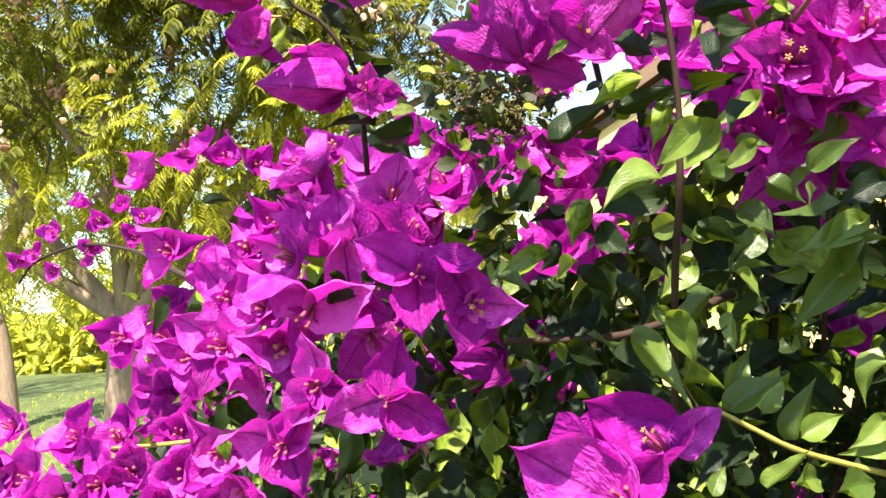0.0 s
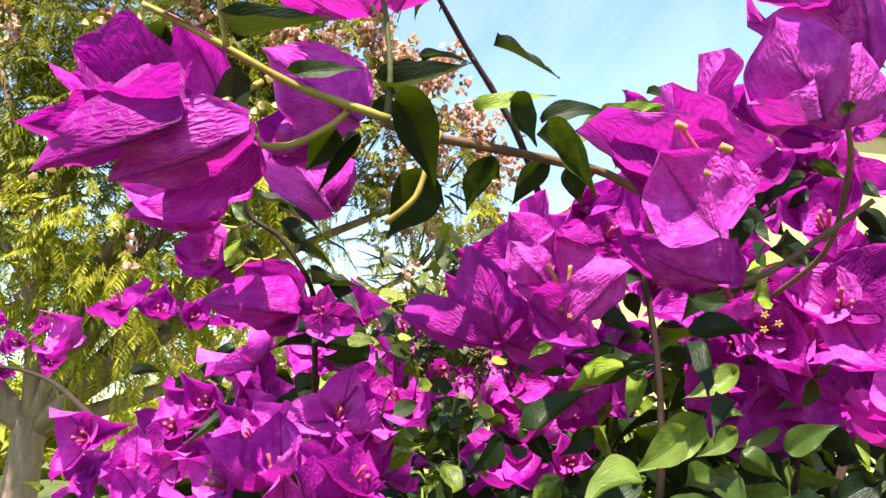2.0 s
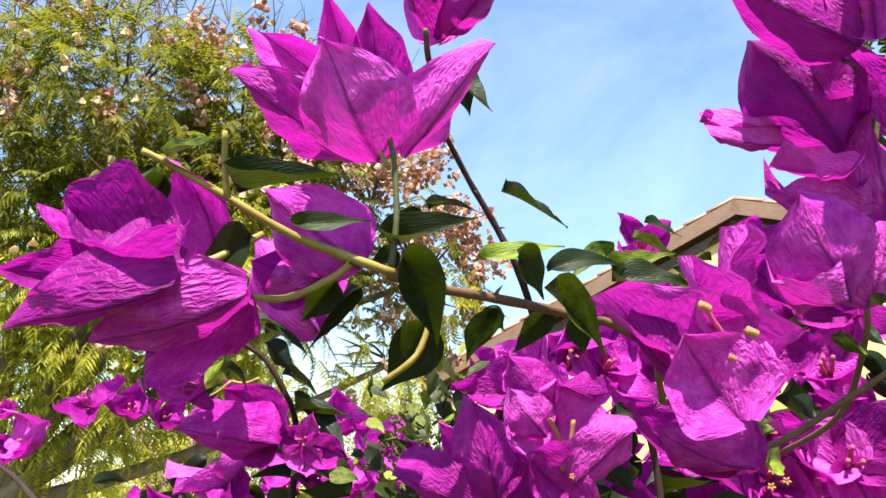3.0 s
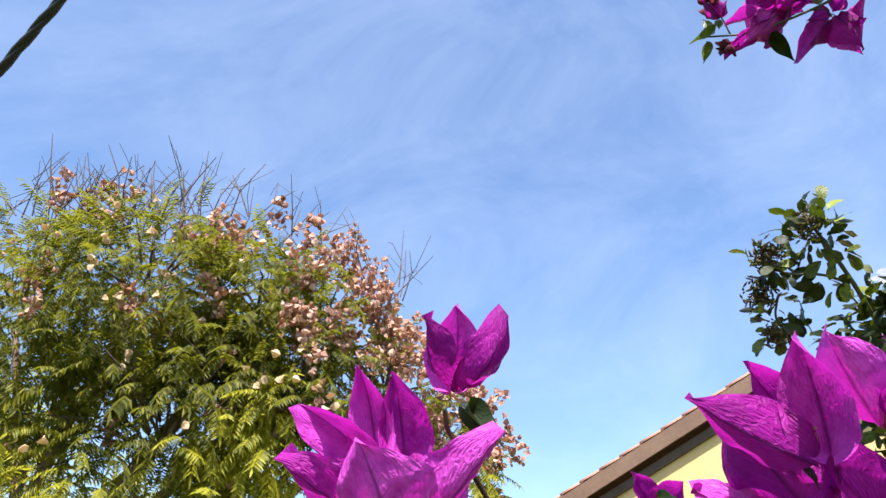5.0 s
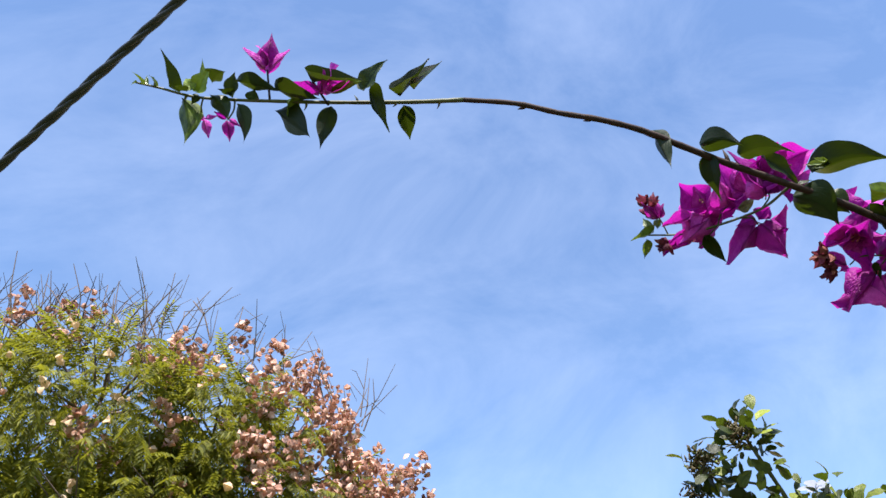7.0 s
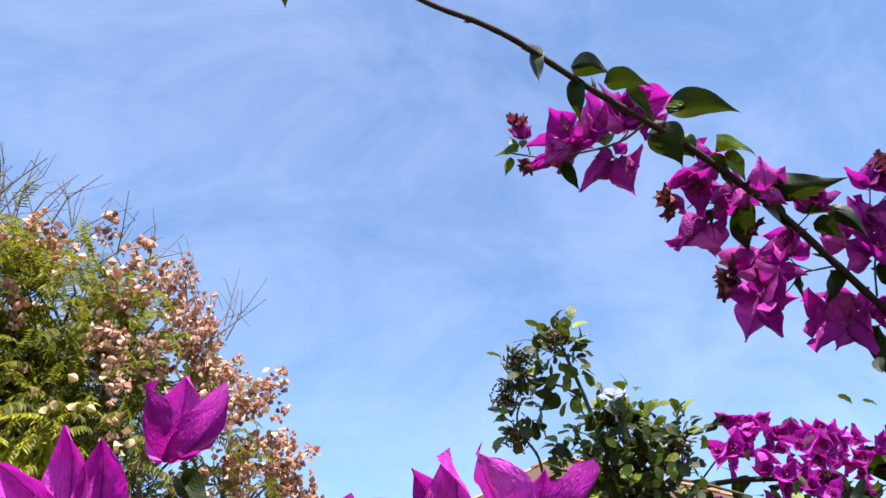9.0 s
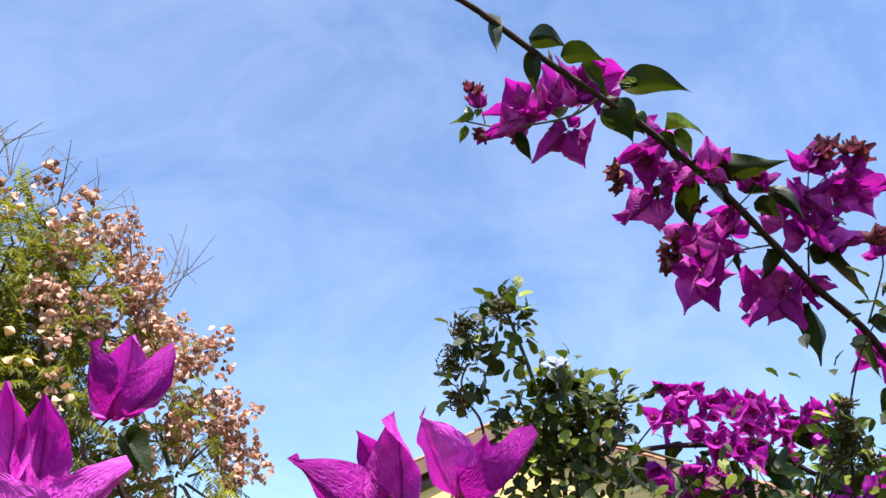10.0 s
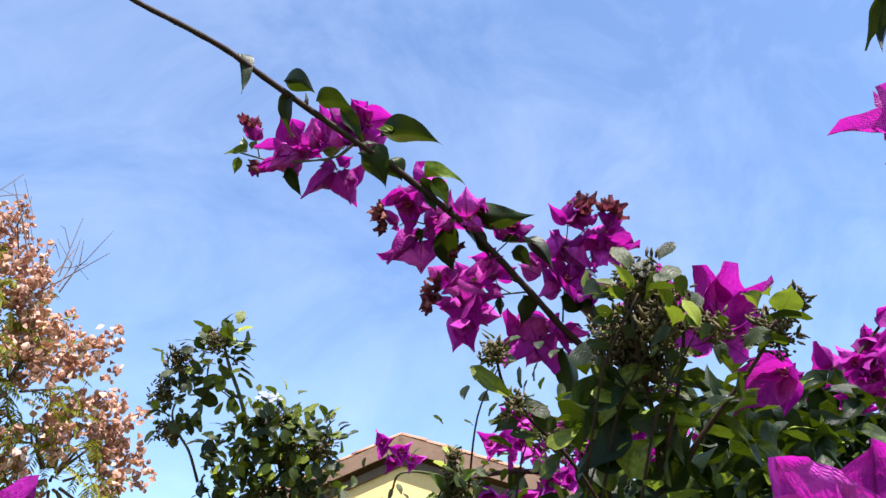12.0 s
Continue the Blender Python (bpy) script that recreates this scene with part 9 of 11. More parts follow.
flower(tall_bush, (1.0129, 1.1422, 2.2294), (-0.25, -0.96, -0.17), 0.0318, 56, 42)
flower(tall_bush, (1.0949, 1.0573, 2.1417), (-0.12, -0.61, -0.78), 0.03633, 58, 34)
flower(tall_bush, (1.008, 1.1937, 2.1642), (0.7, -0.66, -0.29), 0.03589, 92, 48)
flower(tall_bush, (1.0135, 1.1306, 2.2028), (-0.17, -0.71, -0.68), 0.03086, 46, 48)
flower(tall_bush, (1.0393, 1.1488, 2.2405), (0.23, -0.91, -0.37), 0.03374, 57, 48)
flower(tall_bush, (1.1386, 1.1009, 2.1651), (-0.51, -0.6, -0.62), 0.03108, 76, 56)
flower(tall_bush, (1.1587, 1.0864, 2.1961), (-0.18, -0.9, -0.39), 0.02903, 28, 34)
flower(tall_bush, (1.2244, 1.0263, 2.1788), (0.24, -0.59, -0.77), 0.03, 102, 42)
flower(tall_bush, (0.9991, 1.1354, 2.2152), (0.27, -0.12, -0.95), 0.03683, 33, 48)
flower(tall_bush, (1.383, 1.1598, 2.1396), (0.65, -0.53, -0.56), 0.029, 18, 56)
flower(tall_bush, (1.1037, 1.1246, 2.2106), (-0.73, -0.62, -0.28), 0.03579, 68, 42)
flower(tall_bush, (1.1027, 1.0846, 2.1944), (-0.83, -0.54, -0.14), 0.03436, 20, 42)
flower(tall_bush, (1.1275, 1.0905, 2.1996), (-0.46, -0.89, -0.07), 0.03312, 2, 42)
flower(tall_bush, (1.0712, 1.1674, 2.1777), (0.06, -0.99, 0.13), 0.03073, 74, 56)
flower(tall_bush, (1.182, 1.1579, 2.1835), (0.4, -0.6, -0.7), 0.02984, 64, 42)
flower(tall_bush, (1.1114, 1.0353, 2.1528), (-0.75, -0.47, -0.46), 0.03721, 81, 34)
flower(tall_bush, (1.1119, 1.151, 2.1543), (0.21, -0.97, 0.08), 0.031, 17, 34)
flower(tall_bush, (1.104, 1.0228, 2.1762), (-0.14, -0.89, -0.42), 0.02925, 77, 42)
flower(tall_bush, (1.0534, 1.1378, 2.238), (0.4, -0.88, -0.28), 0.03117, 56, 56)
flower(tall_bush, (1.2443, 1.0268, 2.1267), (-0.39, -0.51, -0.77), 0.031, 23, 34)
flower(tall_bush, (1.0746, 1.0973, 2.1803), (-0.72, -0.11, -0.69), 0.03468, 107, 34)
flower(tall_bush, (0.9715, 1.1412, 2.1696), (-0.92, -0.35, -0.14), 0.03653, 51, 56)
flower(tall_bush, (1.2785, 1.0597, 2.1142), (-0.02, -1, 0.06), 0.035, 40, 56)
flower(tall_bush, (1.0831, 1.1448, 2.2121), (-0.62, -0.77, 0.14), 0.03243, 4, 34)
flower(tall_bush, (1.2572, 1.0041, 2.1695), (0.01, -0.39, -0.92), 0.029, 30, 56)
flower(tall_bush, (1.0339, 1.1344, 2.2225), (0.06, -0.84, -0.53), 0.02997, 5, 56)
flower(tall_bush, (1.2853, 1.144, 2.196), (0.6, -0.78, -0.21), 0.03498, 63, 34)
flower(tall_bush, (1.1936, 1.1252, 2.2337), (-0.7, -0.72, -0.01), 0.03376, 116, 42)
flower(tall_bush, (1.4059, 1.1373, 2.1743), (-0.06, -0.91, -0.39), 0.032, 30, 34)
flower(tall_bush, (1.39, 1.1645, 2.1616), (-0.12, -0.98, 0.16), 0.037, 49, 56)
flower(tall_bush, (1.2524, 1.188, 2.1891), (-0.24, -0.96, -0.18), 0.03688, 24, 42)
flower(tall_bush, (1.1632, 1.2427, 2.1106), (-0.37, -0.88, -0.28), 0.03592, 42, 34)
flower(tall_bush, (1.0553, 1.1898, 2.0958), (-0.02, -0.38, -0.93), 0.03608, 44, 34)
flower(tall_bush, (1.1326, 1.1118, 2.0801), (0.06, -1, -0.03), 0.03603, 76, 34)
flower(tall_bush, (1.0615, 1.2376, 2.0634), (-0.74, -0.08, -0.67), 0.036, 103, 48)
flower(tall_bush, (1.1122, 1.151, 2.0264), (-0.83, -0.52, 0.18), 0.03601, 35, 56)
flower(tall_bush, (1.0846, 1.2036, 2.0851), (0, -0.97, 0.22), 0.03601, 101, 48)
flower(tall_bush, (1.1901, 1.2542, 2.1252), (-0.64, -0.53, -0.56), 0.03589, 62, 42)
flower(tall_bush, (1.1114, 1.1948, 2.0359), (0.11, -0.86, -0.5), 0.036, 71, 48)
flower(tall_bush, (1.0082, 1.2066, 2.0596), (0.03, -0.62, -0.78), 0.03605, 3, 48)
flower(tall_bush, (0.9767, 1.1776, 2.0528), (-0.46, -0.86, -0.2), 0.0361, 80, 48)
flower(tall_bush, (1.1111, 1.3037, 2.0896), (-0.72, -0.69, -0.02), 0.03594, 40, 34)
flower(tall_bush, (1.0905, 1.2445, 2.0505), (0.45, -0.85, -0.29), 0.036, 7, 56)
flower(tall_bush, (0.9948, 1.1402, 2.073), (0.27, -0.36, -0.89), 0.03632, 11, 34)
flower(tall_bush, (1.1117, 1.252, 2.0813), (0.34, -0.93, -0.14), 0.03597, 13, 34)
flower(tall_bush, (1.0853, 1.1413, 2.0203), (-0.68, -0.31, -0.67), 0.03601, 87, 34)
flower(tall_bush, (1.19, 1.2072, 2.091), (0.2, -0.64, -0.74), 0.03599, 2, 42)
stem(tall_bush, [(0.8332, 1.1942, 2.0488), (0.9255, 1.1839, 2.1057), (1.0832, 1.1727, 2.1347), (1.2553, 1.1727, 2.1387), (1.4715, 1.1972, 2.0902)], 0.005, 0.006, M_CANE, "cane")
stem(tall_bush, [(0.9369, 1.2076, 2.1198), (0.9691, 1.163, 2.1672), (0.9863, 1.1432, 2.1853)], 0.002, 0.0014, M_CANE)
leaf(tall_bush, (0.9922, 1.1477, 2.2241), (0.9414, 1.1589, 2.2343), (0.13, 0.38, 0.92))
leaf(tall_bush, (0.971, 1.1565, 2.2246), (0.9501, 1.1689, 2.2127), (-0.41, -0.9, -0.18))
leaf(tall_bush, (1.1032, 1.1124, 2.226), (1.0951, 1.0961, 2.1694), (-0.41, -0.9, -0.18))
leaf(tall_bush, (1.1909, 1.1329, 2.1361), (1.2501, 1.1615, 2.0705), (0.13, 0.38, 0.92))
leaf(tall_bush, (1.1821, 1.1433, 2.1263), (1.1523, 1.1612, 2.0715), (0.13, 0.38, 0.92))
leaf(tall_bush, (1.2386, 1.0952, 2.1646), (1.3478, 1.1326, 2.1662), (0.13, 0.38, 0.92))
leaf(tall_bush, (1.0371, 1.1831, 2.1356), (1.0364, 1.2452, 2.1195), (0.13, 0.38, 0.92))
leaf(tall_bush, (1.2666, 1.0719, 2.1834), (1.3065, 1.0542, 2.1461), (-0.41, -0.9, -0.18))
leaf(tall_bush, (0.9577, 1.2294, 2.1176), (0.9989, 1.2458, 2.0698), (-0.41, -0.9, -0.18))
leaf(tall_bush, (1.1264, 1.1557, 2.1366), (1.1724, 1.1441, 2.0914), (0.13, 0.38, 0.92))
leaf(tall_bush, (1.2997, 1.0953, 2.1357), (1.3806, 1.0765, 2.1635), (0.13, 0.38, 0.92))
flower(tall_bush, (0.8103, 0.2899, 1.8525), (-0.64, -0.76, 0.14), 0.02, 48, 48)
flower(tall_bush, (0.9756, 0.3519, 1.9548), (-0.38, -0.9, 0.21), 0.025, 96, 56)
flower(tall_bush, (0.7398, 0.251, 1.8682), (-0.9, -0.42, -0.11), 0.027, 11, 48)
flower(tall_bush, (0.8642, 0.3553, 1.8993), (-0.79, -0.53, -0.29), 0.022, 23, 56)
flower(tall_bush, (0.8492, 0.386, 1.8958), (-0.94, 0.06, -0.32), 0.024, 14, 56)
flower(tall_bush, (0.8185, 0.3601, 1.9516), (0.19, -0.97, 0.14), 0.025, 70, 48)
flower(tall_bush, (0.7367, 0.2253, 1.8968), (-0.07, -0.66, -0.75), 0.023, 68, 56)
flower(tall_bush, (0.8395, 0.2982, 1.9245), (-0.22, -0.72, -0.66), 0.025, 22, 56)
flower(tall_bush, (0.7803, 0.3345, 1.9093), (-0.26, -0.5, -0.83), 0.019, 106, 48)
flower(tall_bush, (0.8551, 0.2875, 1.9293), (-0.69, -0.7, -0.18), 0.025, 118, 42)
flower(tall_bush, (0.7483, 0.2914, 1.8938), (-0.34, 0.17, -0.93), 0.025, 46, 56)
flower(tall_bush, (0.8158, 0.3184, 1.8879), (-0.6, -0.4, -0.7), 0.021, 56, 42)
flower(tall_bush, (0.9474, 0.3556, 1.983), (-0.6, -0.48, -0.66), 0.019, 56, 56)
flower(tall_bush, (0.8267, 0.2898, 1.9524), (-0.82, 0.03, -0.57), 0.022, 44, 48)
flower(tall_bush, (0.7638, 0.2208, 1.9156), (-0.84, -0.54, 0.05), 0.022, 105, 42)
flower(tall_bush, (0.8869, 0.3903, 1.9437), (0.11, -0.82, -0.56), 0.021, 64, 56)
flower(tall_bush, (0.7337, 0.2391, 1.905), (-0.42, -0.54, -0.74), 0.02, 62, 34)
flower(tall_bush, (0.7895, 0.2465, 1.9269), (-0.16, -0.94, 0.3), 0.024, 19, 42)
flower(tall_bush, (0.8236, 0.3098, 1.8958), (-0.68, -0.7, 0.23), 0.02, 90, 34)
flower(tall_bush, (0.7934, 0.2903, 1.9216), (0.01, -0.7, -0.72), 0.024, 105, 56)
flower(tall_bush, (0.8851, 0.3086, 2.0025), (0.13, -0.58, -0.8), 0.023, 11, 34)
flower(tall_bush, (0.8361, 0.3153, 1.8888), (-0.28, -0.87, -0.4), 0.026, 40, 42)
flower(tall_bush, (0.8007, 0.2857, 1.9195), (-0.29, -0.37, -0.88), 0.021, 76, 34)
flower(tall_bush, (0.7415, 0.2283, 1.9038), (-0.49, 0.04, -0.87), 0.025, 112, 34)
flower(tall_bush, (0.8047, 0.3281, 1.8591), (-0.37, -0.9, -0.2), 0.02, 57, 56)
flower(tall_bush, (0.8726, 0.3365, 1.876), (-0.77, -0.6, 0.23), 0.023, 114, 48)
flower(tall_bush, (0.9242, 0.3626, 1.9942), (-0.92, -0.37, -0.11), 0.021, 47, 34)
flower(tall_bush, (0.8123, 0.3172, 1.8979), (-0.51, -0.4, -0.76), 0.024, 9, 42)
flower(tall_bush, (0.9027, 0.3251, 1.9857), (-0.32, -0.94, -0.18), 0.026, 51, 34)
flower(tall_bush, (0.7708, 0.315, 1.924), (0.5, -0.71, -0.49), 0.021, 43, 48)
flower(tall_bush, (0.8449, 0.278, 1.9002), (0.06, -0.62, -0.79), 0.025, 14, 56)
flower(tall_bush, (0.8825, 0.374, 1.9735), (-0.82, -0.55, -0.13), 0.02, 10, 42)
flower(tall_bush, (0.7725, 0.3303, 1.9073), (-0.16, -0.99, -0.06), 0.022, 30, 34)
flower(tall_bush, (0.7195, 0.3012, 1.874), (-0.34, -0.9, 0.26), 0.022, 19, 42)
flower(tall_bush, (0.873, 0.3712, 1.9125), (-0.71, 0.17, -0.67), 0.025, 74, 34)
flower(tall_bush, (0.8433, 0.3423, 1.9292), (-0.82, -0.57, 0.07), 0.024, 14, 42)
flower(tall_bush, (0.8057, 0.2493, 1.9329), (-0.87, -0.47, -0.12), 0.023, 36, 42)
flower(tall_bush, (0.8724, 0.2954, 1.9173), (-0.78, -0.61, 0.16), 0.023, 28, 56)
flower(tall_bush, (0.8188, 0.3694, 1.8897), (0.15, -0.8, -0.57), 0.024, 64, 48)
flower(tall_bush, (1.061, 1.1172, 2.0662), (-0.54, -0.84, -0.12), 0.03611, 100, 42)
flower(tall_bush, (0.964, 1.1427, 2.174), (0.01, -0.88, -0.46), 0.03759, 59, 42)
flower(tall_bush, (1.0464, 1.033, 2.0709), (-0.93, -0.3, 0.21), 0.03618, 79, 34)
flower(tall_bush, (0.9148, 0.9915, 2.1062), (-0.13, -0.25, -0.96), 0.03878, 5, 34)
flower(tall_bush, (0.9952, 0.9419, 2.023), (-0.81, -0.59, -0.04), 0.03605, 76, 34)
flower(tall_bush, (0.9967, 0.9223, 2.1083), (-0.69, -0.09, -0.72), 0.03647, 109, 34)
flower(tall_bush, (0.875, 1.0476, 2.1153), (-0.53, -0.83, 0.17), 0.03876, 25, 48)
flower(tall_bush, (0.8926, 1.085, 2.0446), (-0.71, -0.27, -0.64), 0.03646, 10, 34)
flower(tall_bush, (1.0852, 1.0378, 2.1478), (-0.6, -0.78, 0.17), 0.03642, 59, 56)
flower(tall_bush, (0.9986, 1.0386, 2.0653), (-0.63, -0.59, -0.51), 0.03646, 28, 34)
flower(tall_bush, (1.0085, 1.0576, 2.0922), (-0.12, -0.99, 0.09), 0.03681, 82, 56)
flower(tall_bush, (0.8801, 1.0213, 2.1158), (-0.33, -0.85, -0.4), 0.03918, 97, 48)
flower(tall_bush, (1.0314, 1.0234, 2.1413), (-0.5, -0.83, 0.21), 0.03722, 51, 56)
flower(tall_bush, (1.0247, 1.0137, 2.0608), (-0.64, -0.67, -0.38), 0.0362, 99, 34)
flower(tall_bush, (0.5878, 0.3635, 1.8616), (-0.6, -0.64, -0.47), 0.03, 37, 56)
flower(tall_bush, (0.5943, 0.3473, 1.8334), (-0.31, -0.94, -0.14), 0.03, 104, 56)
flower(tall_bush, (0.6309, 0.4113, 1.9083), (-0.76, -0.6, 0.22), 0.03, 26, 34)
flower(tall_bush, (0.6854, 0.4359, 1.8556), (0.03, -0.97, -0.24), 0.03, 69, 34)
flower(tall_bush, (0.6425, 0.287, 1.8021), (-0.38, -0.1, -0.92), 0.03, 59, 48)
flower(tall_bush, (0.6345, 0.3998, 1.8441), (-0.38, -0.86, 0.32), 0.03, 93, 34)
flower(tall_bush, (0.6811, 0.3078, 1.8713), (-0.68, -0.63, -0.38), 0.03, 43, 48)
flower(tall_bush, (0.637, 0.3467, 1.8041), (-0.99, -0.03, -0.16), 0.03, 24, 56)
flower(tall_bush, (0.6372, 0.2917, 1.7892), (-0.17, -0.92, -0.34), 0.03, 96, 34)
flower(tall_bush, (0.6755, 0.3904, 1.892), (-0.84, -0.2, -0.51), 0.03, 118, 48)
flower(tall_bush, (0.664, 0.3655, 1.8492), (-0.26, -0.94, 0.2), 0.03, 54, 34)
flower(tall_bush, (0.6798, 0.4105, 1.9163), (-0.03, -0.99, 0.11), 0.03, 77, 42)
flower(tall_bush, (0.7007, 0.347, 1.8568), (-0.62, -0.78, -0.01), 0.03, 31, 48)
flower(tall_bush, (0.75, 0.3746, 1.844), (-0.75, -0.6, -0.3), 0.03, 107, 34)
flower(tall_bush, (0.5053, 0.7037, 1.943), (-0.73, -0.68, 0.01), 0.022, 42, 42)
flower(tall_bush, (0.5224, 0.6991, 1.937), (-0.26, -0.92, -0.28), 0.022, 55, 56)
flower(tall_bush, (0.5161, 0.7092, 1.9291), (-0.32, -0.6, -0.74), 0.02, 10, 48)
flower(tall_bush, (0.5374, 0.6979, 1.929), (-0.11, -0.88, -0.45), 0.02, 27, 48)
stem(tall_bush, [(0.5472, 0.7748, 1.9131), (0.5425, 0.7404, 1.9247), (0.5861, 0.7396, 1.9307), (0.6825, 0.7592, 1.928)], 0.0014, 0.002, M_TWIG)
# plumbago, slender stems
stem(plumbago, [(0.3289, 0.4665, 1.7264), (0.2833, 0.3944, 1.7777), (0.257, 0.3699, 1.8069), (0.2467, 0.3618, 1.8226), (0.2353, 0.3541, 1.8383), (0.23, 0.3531, 1.8511)], 0.0018, 0.0009, M_TWIG)
stem(plumbago, [(0.2469, 0.3642, 1.8213), (0.2337, 0.365, 1.8272), (0.2161, 0.3686, 1.8302), (0.2067, 0.3687, 1.8352)], 0.0009, 0.0006, M_TWIG)
stem(plumbago, [(0.2389, 0.4098, 1.7778), (0.2271, 0.392, 1.7904), (0.2185, 0.3886, 1.7992), (0.2108, 0.3838, 1.81), (0.2115, 0.3751, 1.8207)], 0.001, 0.0006, M_CALYX)
stem(plumbago, [(0.3398, 0.4702, 1.7277), (0.2906, 0.3878, 1.7766), (0.2759, 0.3657, 1.7962), (0.2679, 0.3537, 1.8161)], 0.0016, 0.0008, M_TWIG)
stem(plumbago, [(0.2922, 0.3863, 1.7836), (0.3006, 0.3655, 1.7904), (0.3093, 0.3496, 1.7992)], 0.0011, 0.0006, M_TWIG)
leaf(plumbago, (0.2335, 0.3544, 1.8528), (0.2265, 0.3401, 1.8518), (-0.41, -0.9, -0.18), small=True)
leaf(plumbago, (0.232, 0.3413, 1.8443), (0.2387, 0.3481, 1.8572), (-0.41, -0.9, -0.18), small=True)
leaf(plumbago, (0.2353, 0.3441, 1.845), (0.2476, 0.3441, 1.8553), (-0.26, -0.77, 0.59), small=True)
leaf(plumbago, (0.2359, 0.3435, 1.8409), (0.2498, 0.3475, 1.8476), (-0.26, -0.77, 0.59), small=True)
leaf(plumbago, (0.2363, 0.3451, 1.8364), (0.2491, 0.3529, 1.8421), (-0.26, -0.77, 0.59), small=True)
leaf(plumbago, (0.2428, 0.3537, 1.8354), (0.2544, 0.3556, 1.8364), (-0.26, -0.77, 0.59), small=True)
leaf(plumbago, (0.2415, 0.3513, 1.83), (0.2545, 0.3598, 1.8337), (-0.26, -0.77, 0.59), small=True)
leaf(plumbago, (0.2138, 0.3622, 1.8412), (0.2068, 0.3634, 1.8451), (-0.41, -0.9, -0.18), small=True)
leaf(plumbago, (0.2119, 0.3674, 1.8369), (0.2029, 0.3691, 1.8329), (-0.41, -0.9, -0.18), small=True)
leaf(plumbago, (0.2194, 0.3524, 1.8372), (0.229, 0.3651, 1.8386), (-0.41, -0.9, -0.18), small=True)
leaf(plumbago, (0.2415, 0.3617, 1.8193), (0.2495, 0.3756, 1.8194), (0.13, 0.38, 0.92), small=True)
leaf(plumbago, (0.2287, 0.3631, 1.818), (0.2316, 0.3784, 1.8216), (0.13, 0.38, 0.92), small=True, wide=1.5)
leaf(plumbago, (0.2393, 0.37, 1.8188), (0.2354, 0.3754, 1.8129), (0.13, 0.38, 0.92), small=True)
leaf(plumbago, (0.2198, 0.3796, 1.8047), (0.2336, 0.3869, 1.8084), (-0.41, -0.9, -0.18), small=True, wide=1.6)
leaf(plumbago, (0.2158, 0.3891, 1.8052), (0.2101, 0.39, 1.7983), (-0.41, -0.9, -0.18), small=True, wide=1.5)
leaf(plumbago, (0.2602, 0.3568, 1.8171), (0.2615, 0.3712, 1.824), (-0.26, -0.77, 0.59), small=True)
leaf(plumbago, (0.2588, 0.3646, 1.8087), (0.272, 0.3735, 1.8078), (-0.41, -0.9, -0.18), small=True, wide=1.2)
leaf(plumbago, (0.2746, 0.3732, 1.8067), (0.2621, 0.3645, 1.8117), (-0.41, -0.9, -0.18), small=True, wide=1.2)
leaf(plumbago, (0.2784, 0.3618, 1.8026), (0.2811, 0.3686, 1.8168), (0.13, 0.38, 0.92), small=True, wide=1.6)
leaf(plumbago, (0.2845, 0.3676, 1.8136), (0.2795, 0.3525, 1.815), (0.13, 0.38, 0.92), small=True, wide=1.5)
leaf(plumbago, (0.2715, 0.383, 1.8026), (0.2579, 0.3747, 1.8007), (0.13, 0.38, 0.92), small=True)
leaf(plumbago, (0.2638, 0.37, 1.8079), (0.2583, 0.3821, 1.812), (0.13, 0.38, 0.92), small=True)
leaf(plumbago, (0.3138, 0.3635, 1.802), (0.3171, 0.349, 1.8038), (-0.26, -0.77, 0.59), small=True)
leaf(plumbago, (0.3033, 0.3669, 1.8006), (0.3092, 0.3614, 1.8065), (-0.41, -0.9, -0.18), small=True)
leaf(plumbago, (0.3077, 0.369, 1.7943), (0.3233, 0.3685, 1.798), (-0.26, -0.77, 0.59), small=True)
leaf(plumbago, (0.2958, 0.3729, 1.7826), (0.2841, 0.3674, 1.7732), (-0.41, -0.9, -0.18), small=True, wide=1.4)
leaf(plumbago, (0.3045, 0.3672, 1.7816), (0.3187, 0.3739, 1.7784), (-0.41, -0.9, -0.18), small=True, wide=1.2)
leaf(plumbago, (0.2688, 0.3881, 1.789), (0.2575, 0.3883, 1.7777), (0.13, 0.38, 0.92), small=True)
leaf(plumbago, (0.2599, 0.3892, 1.7729), (0.2505, 0.3955, 1.7639), (-0.41, -0.9, -0.18), small=True, wide=1.5)
leaf(plumbago, (0.2849, 0.3907, 1.7769), (0.2725, 0.3917, 1.7689), (0.13, 0.38, 0.92), small=True)
leaf(plumbago, (0.2977, 0.3946, 1.7648), (0.2959, 0.4098, 1.7603), (-0.41, -0.9, -0.18), small=True)
leaf(plumbago, (0.3132, 0.3848, 1.7707), (0.3255, 0.3935, 1.7652), (0.13, 0.38, 0.92), small=True)


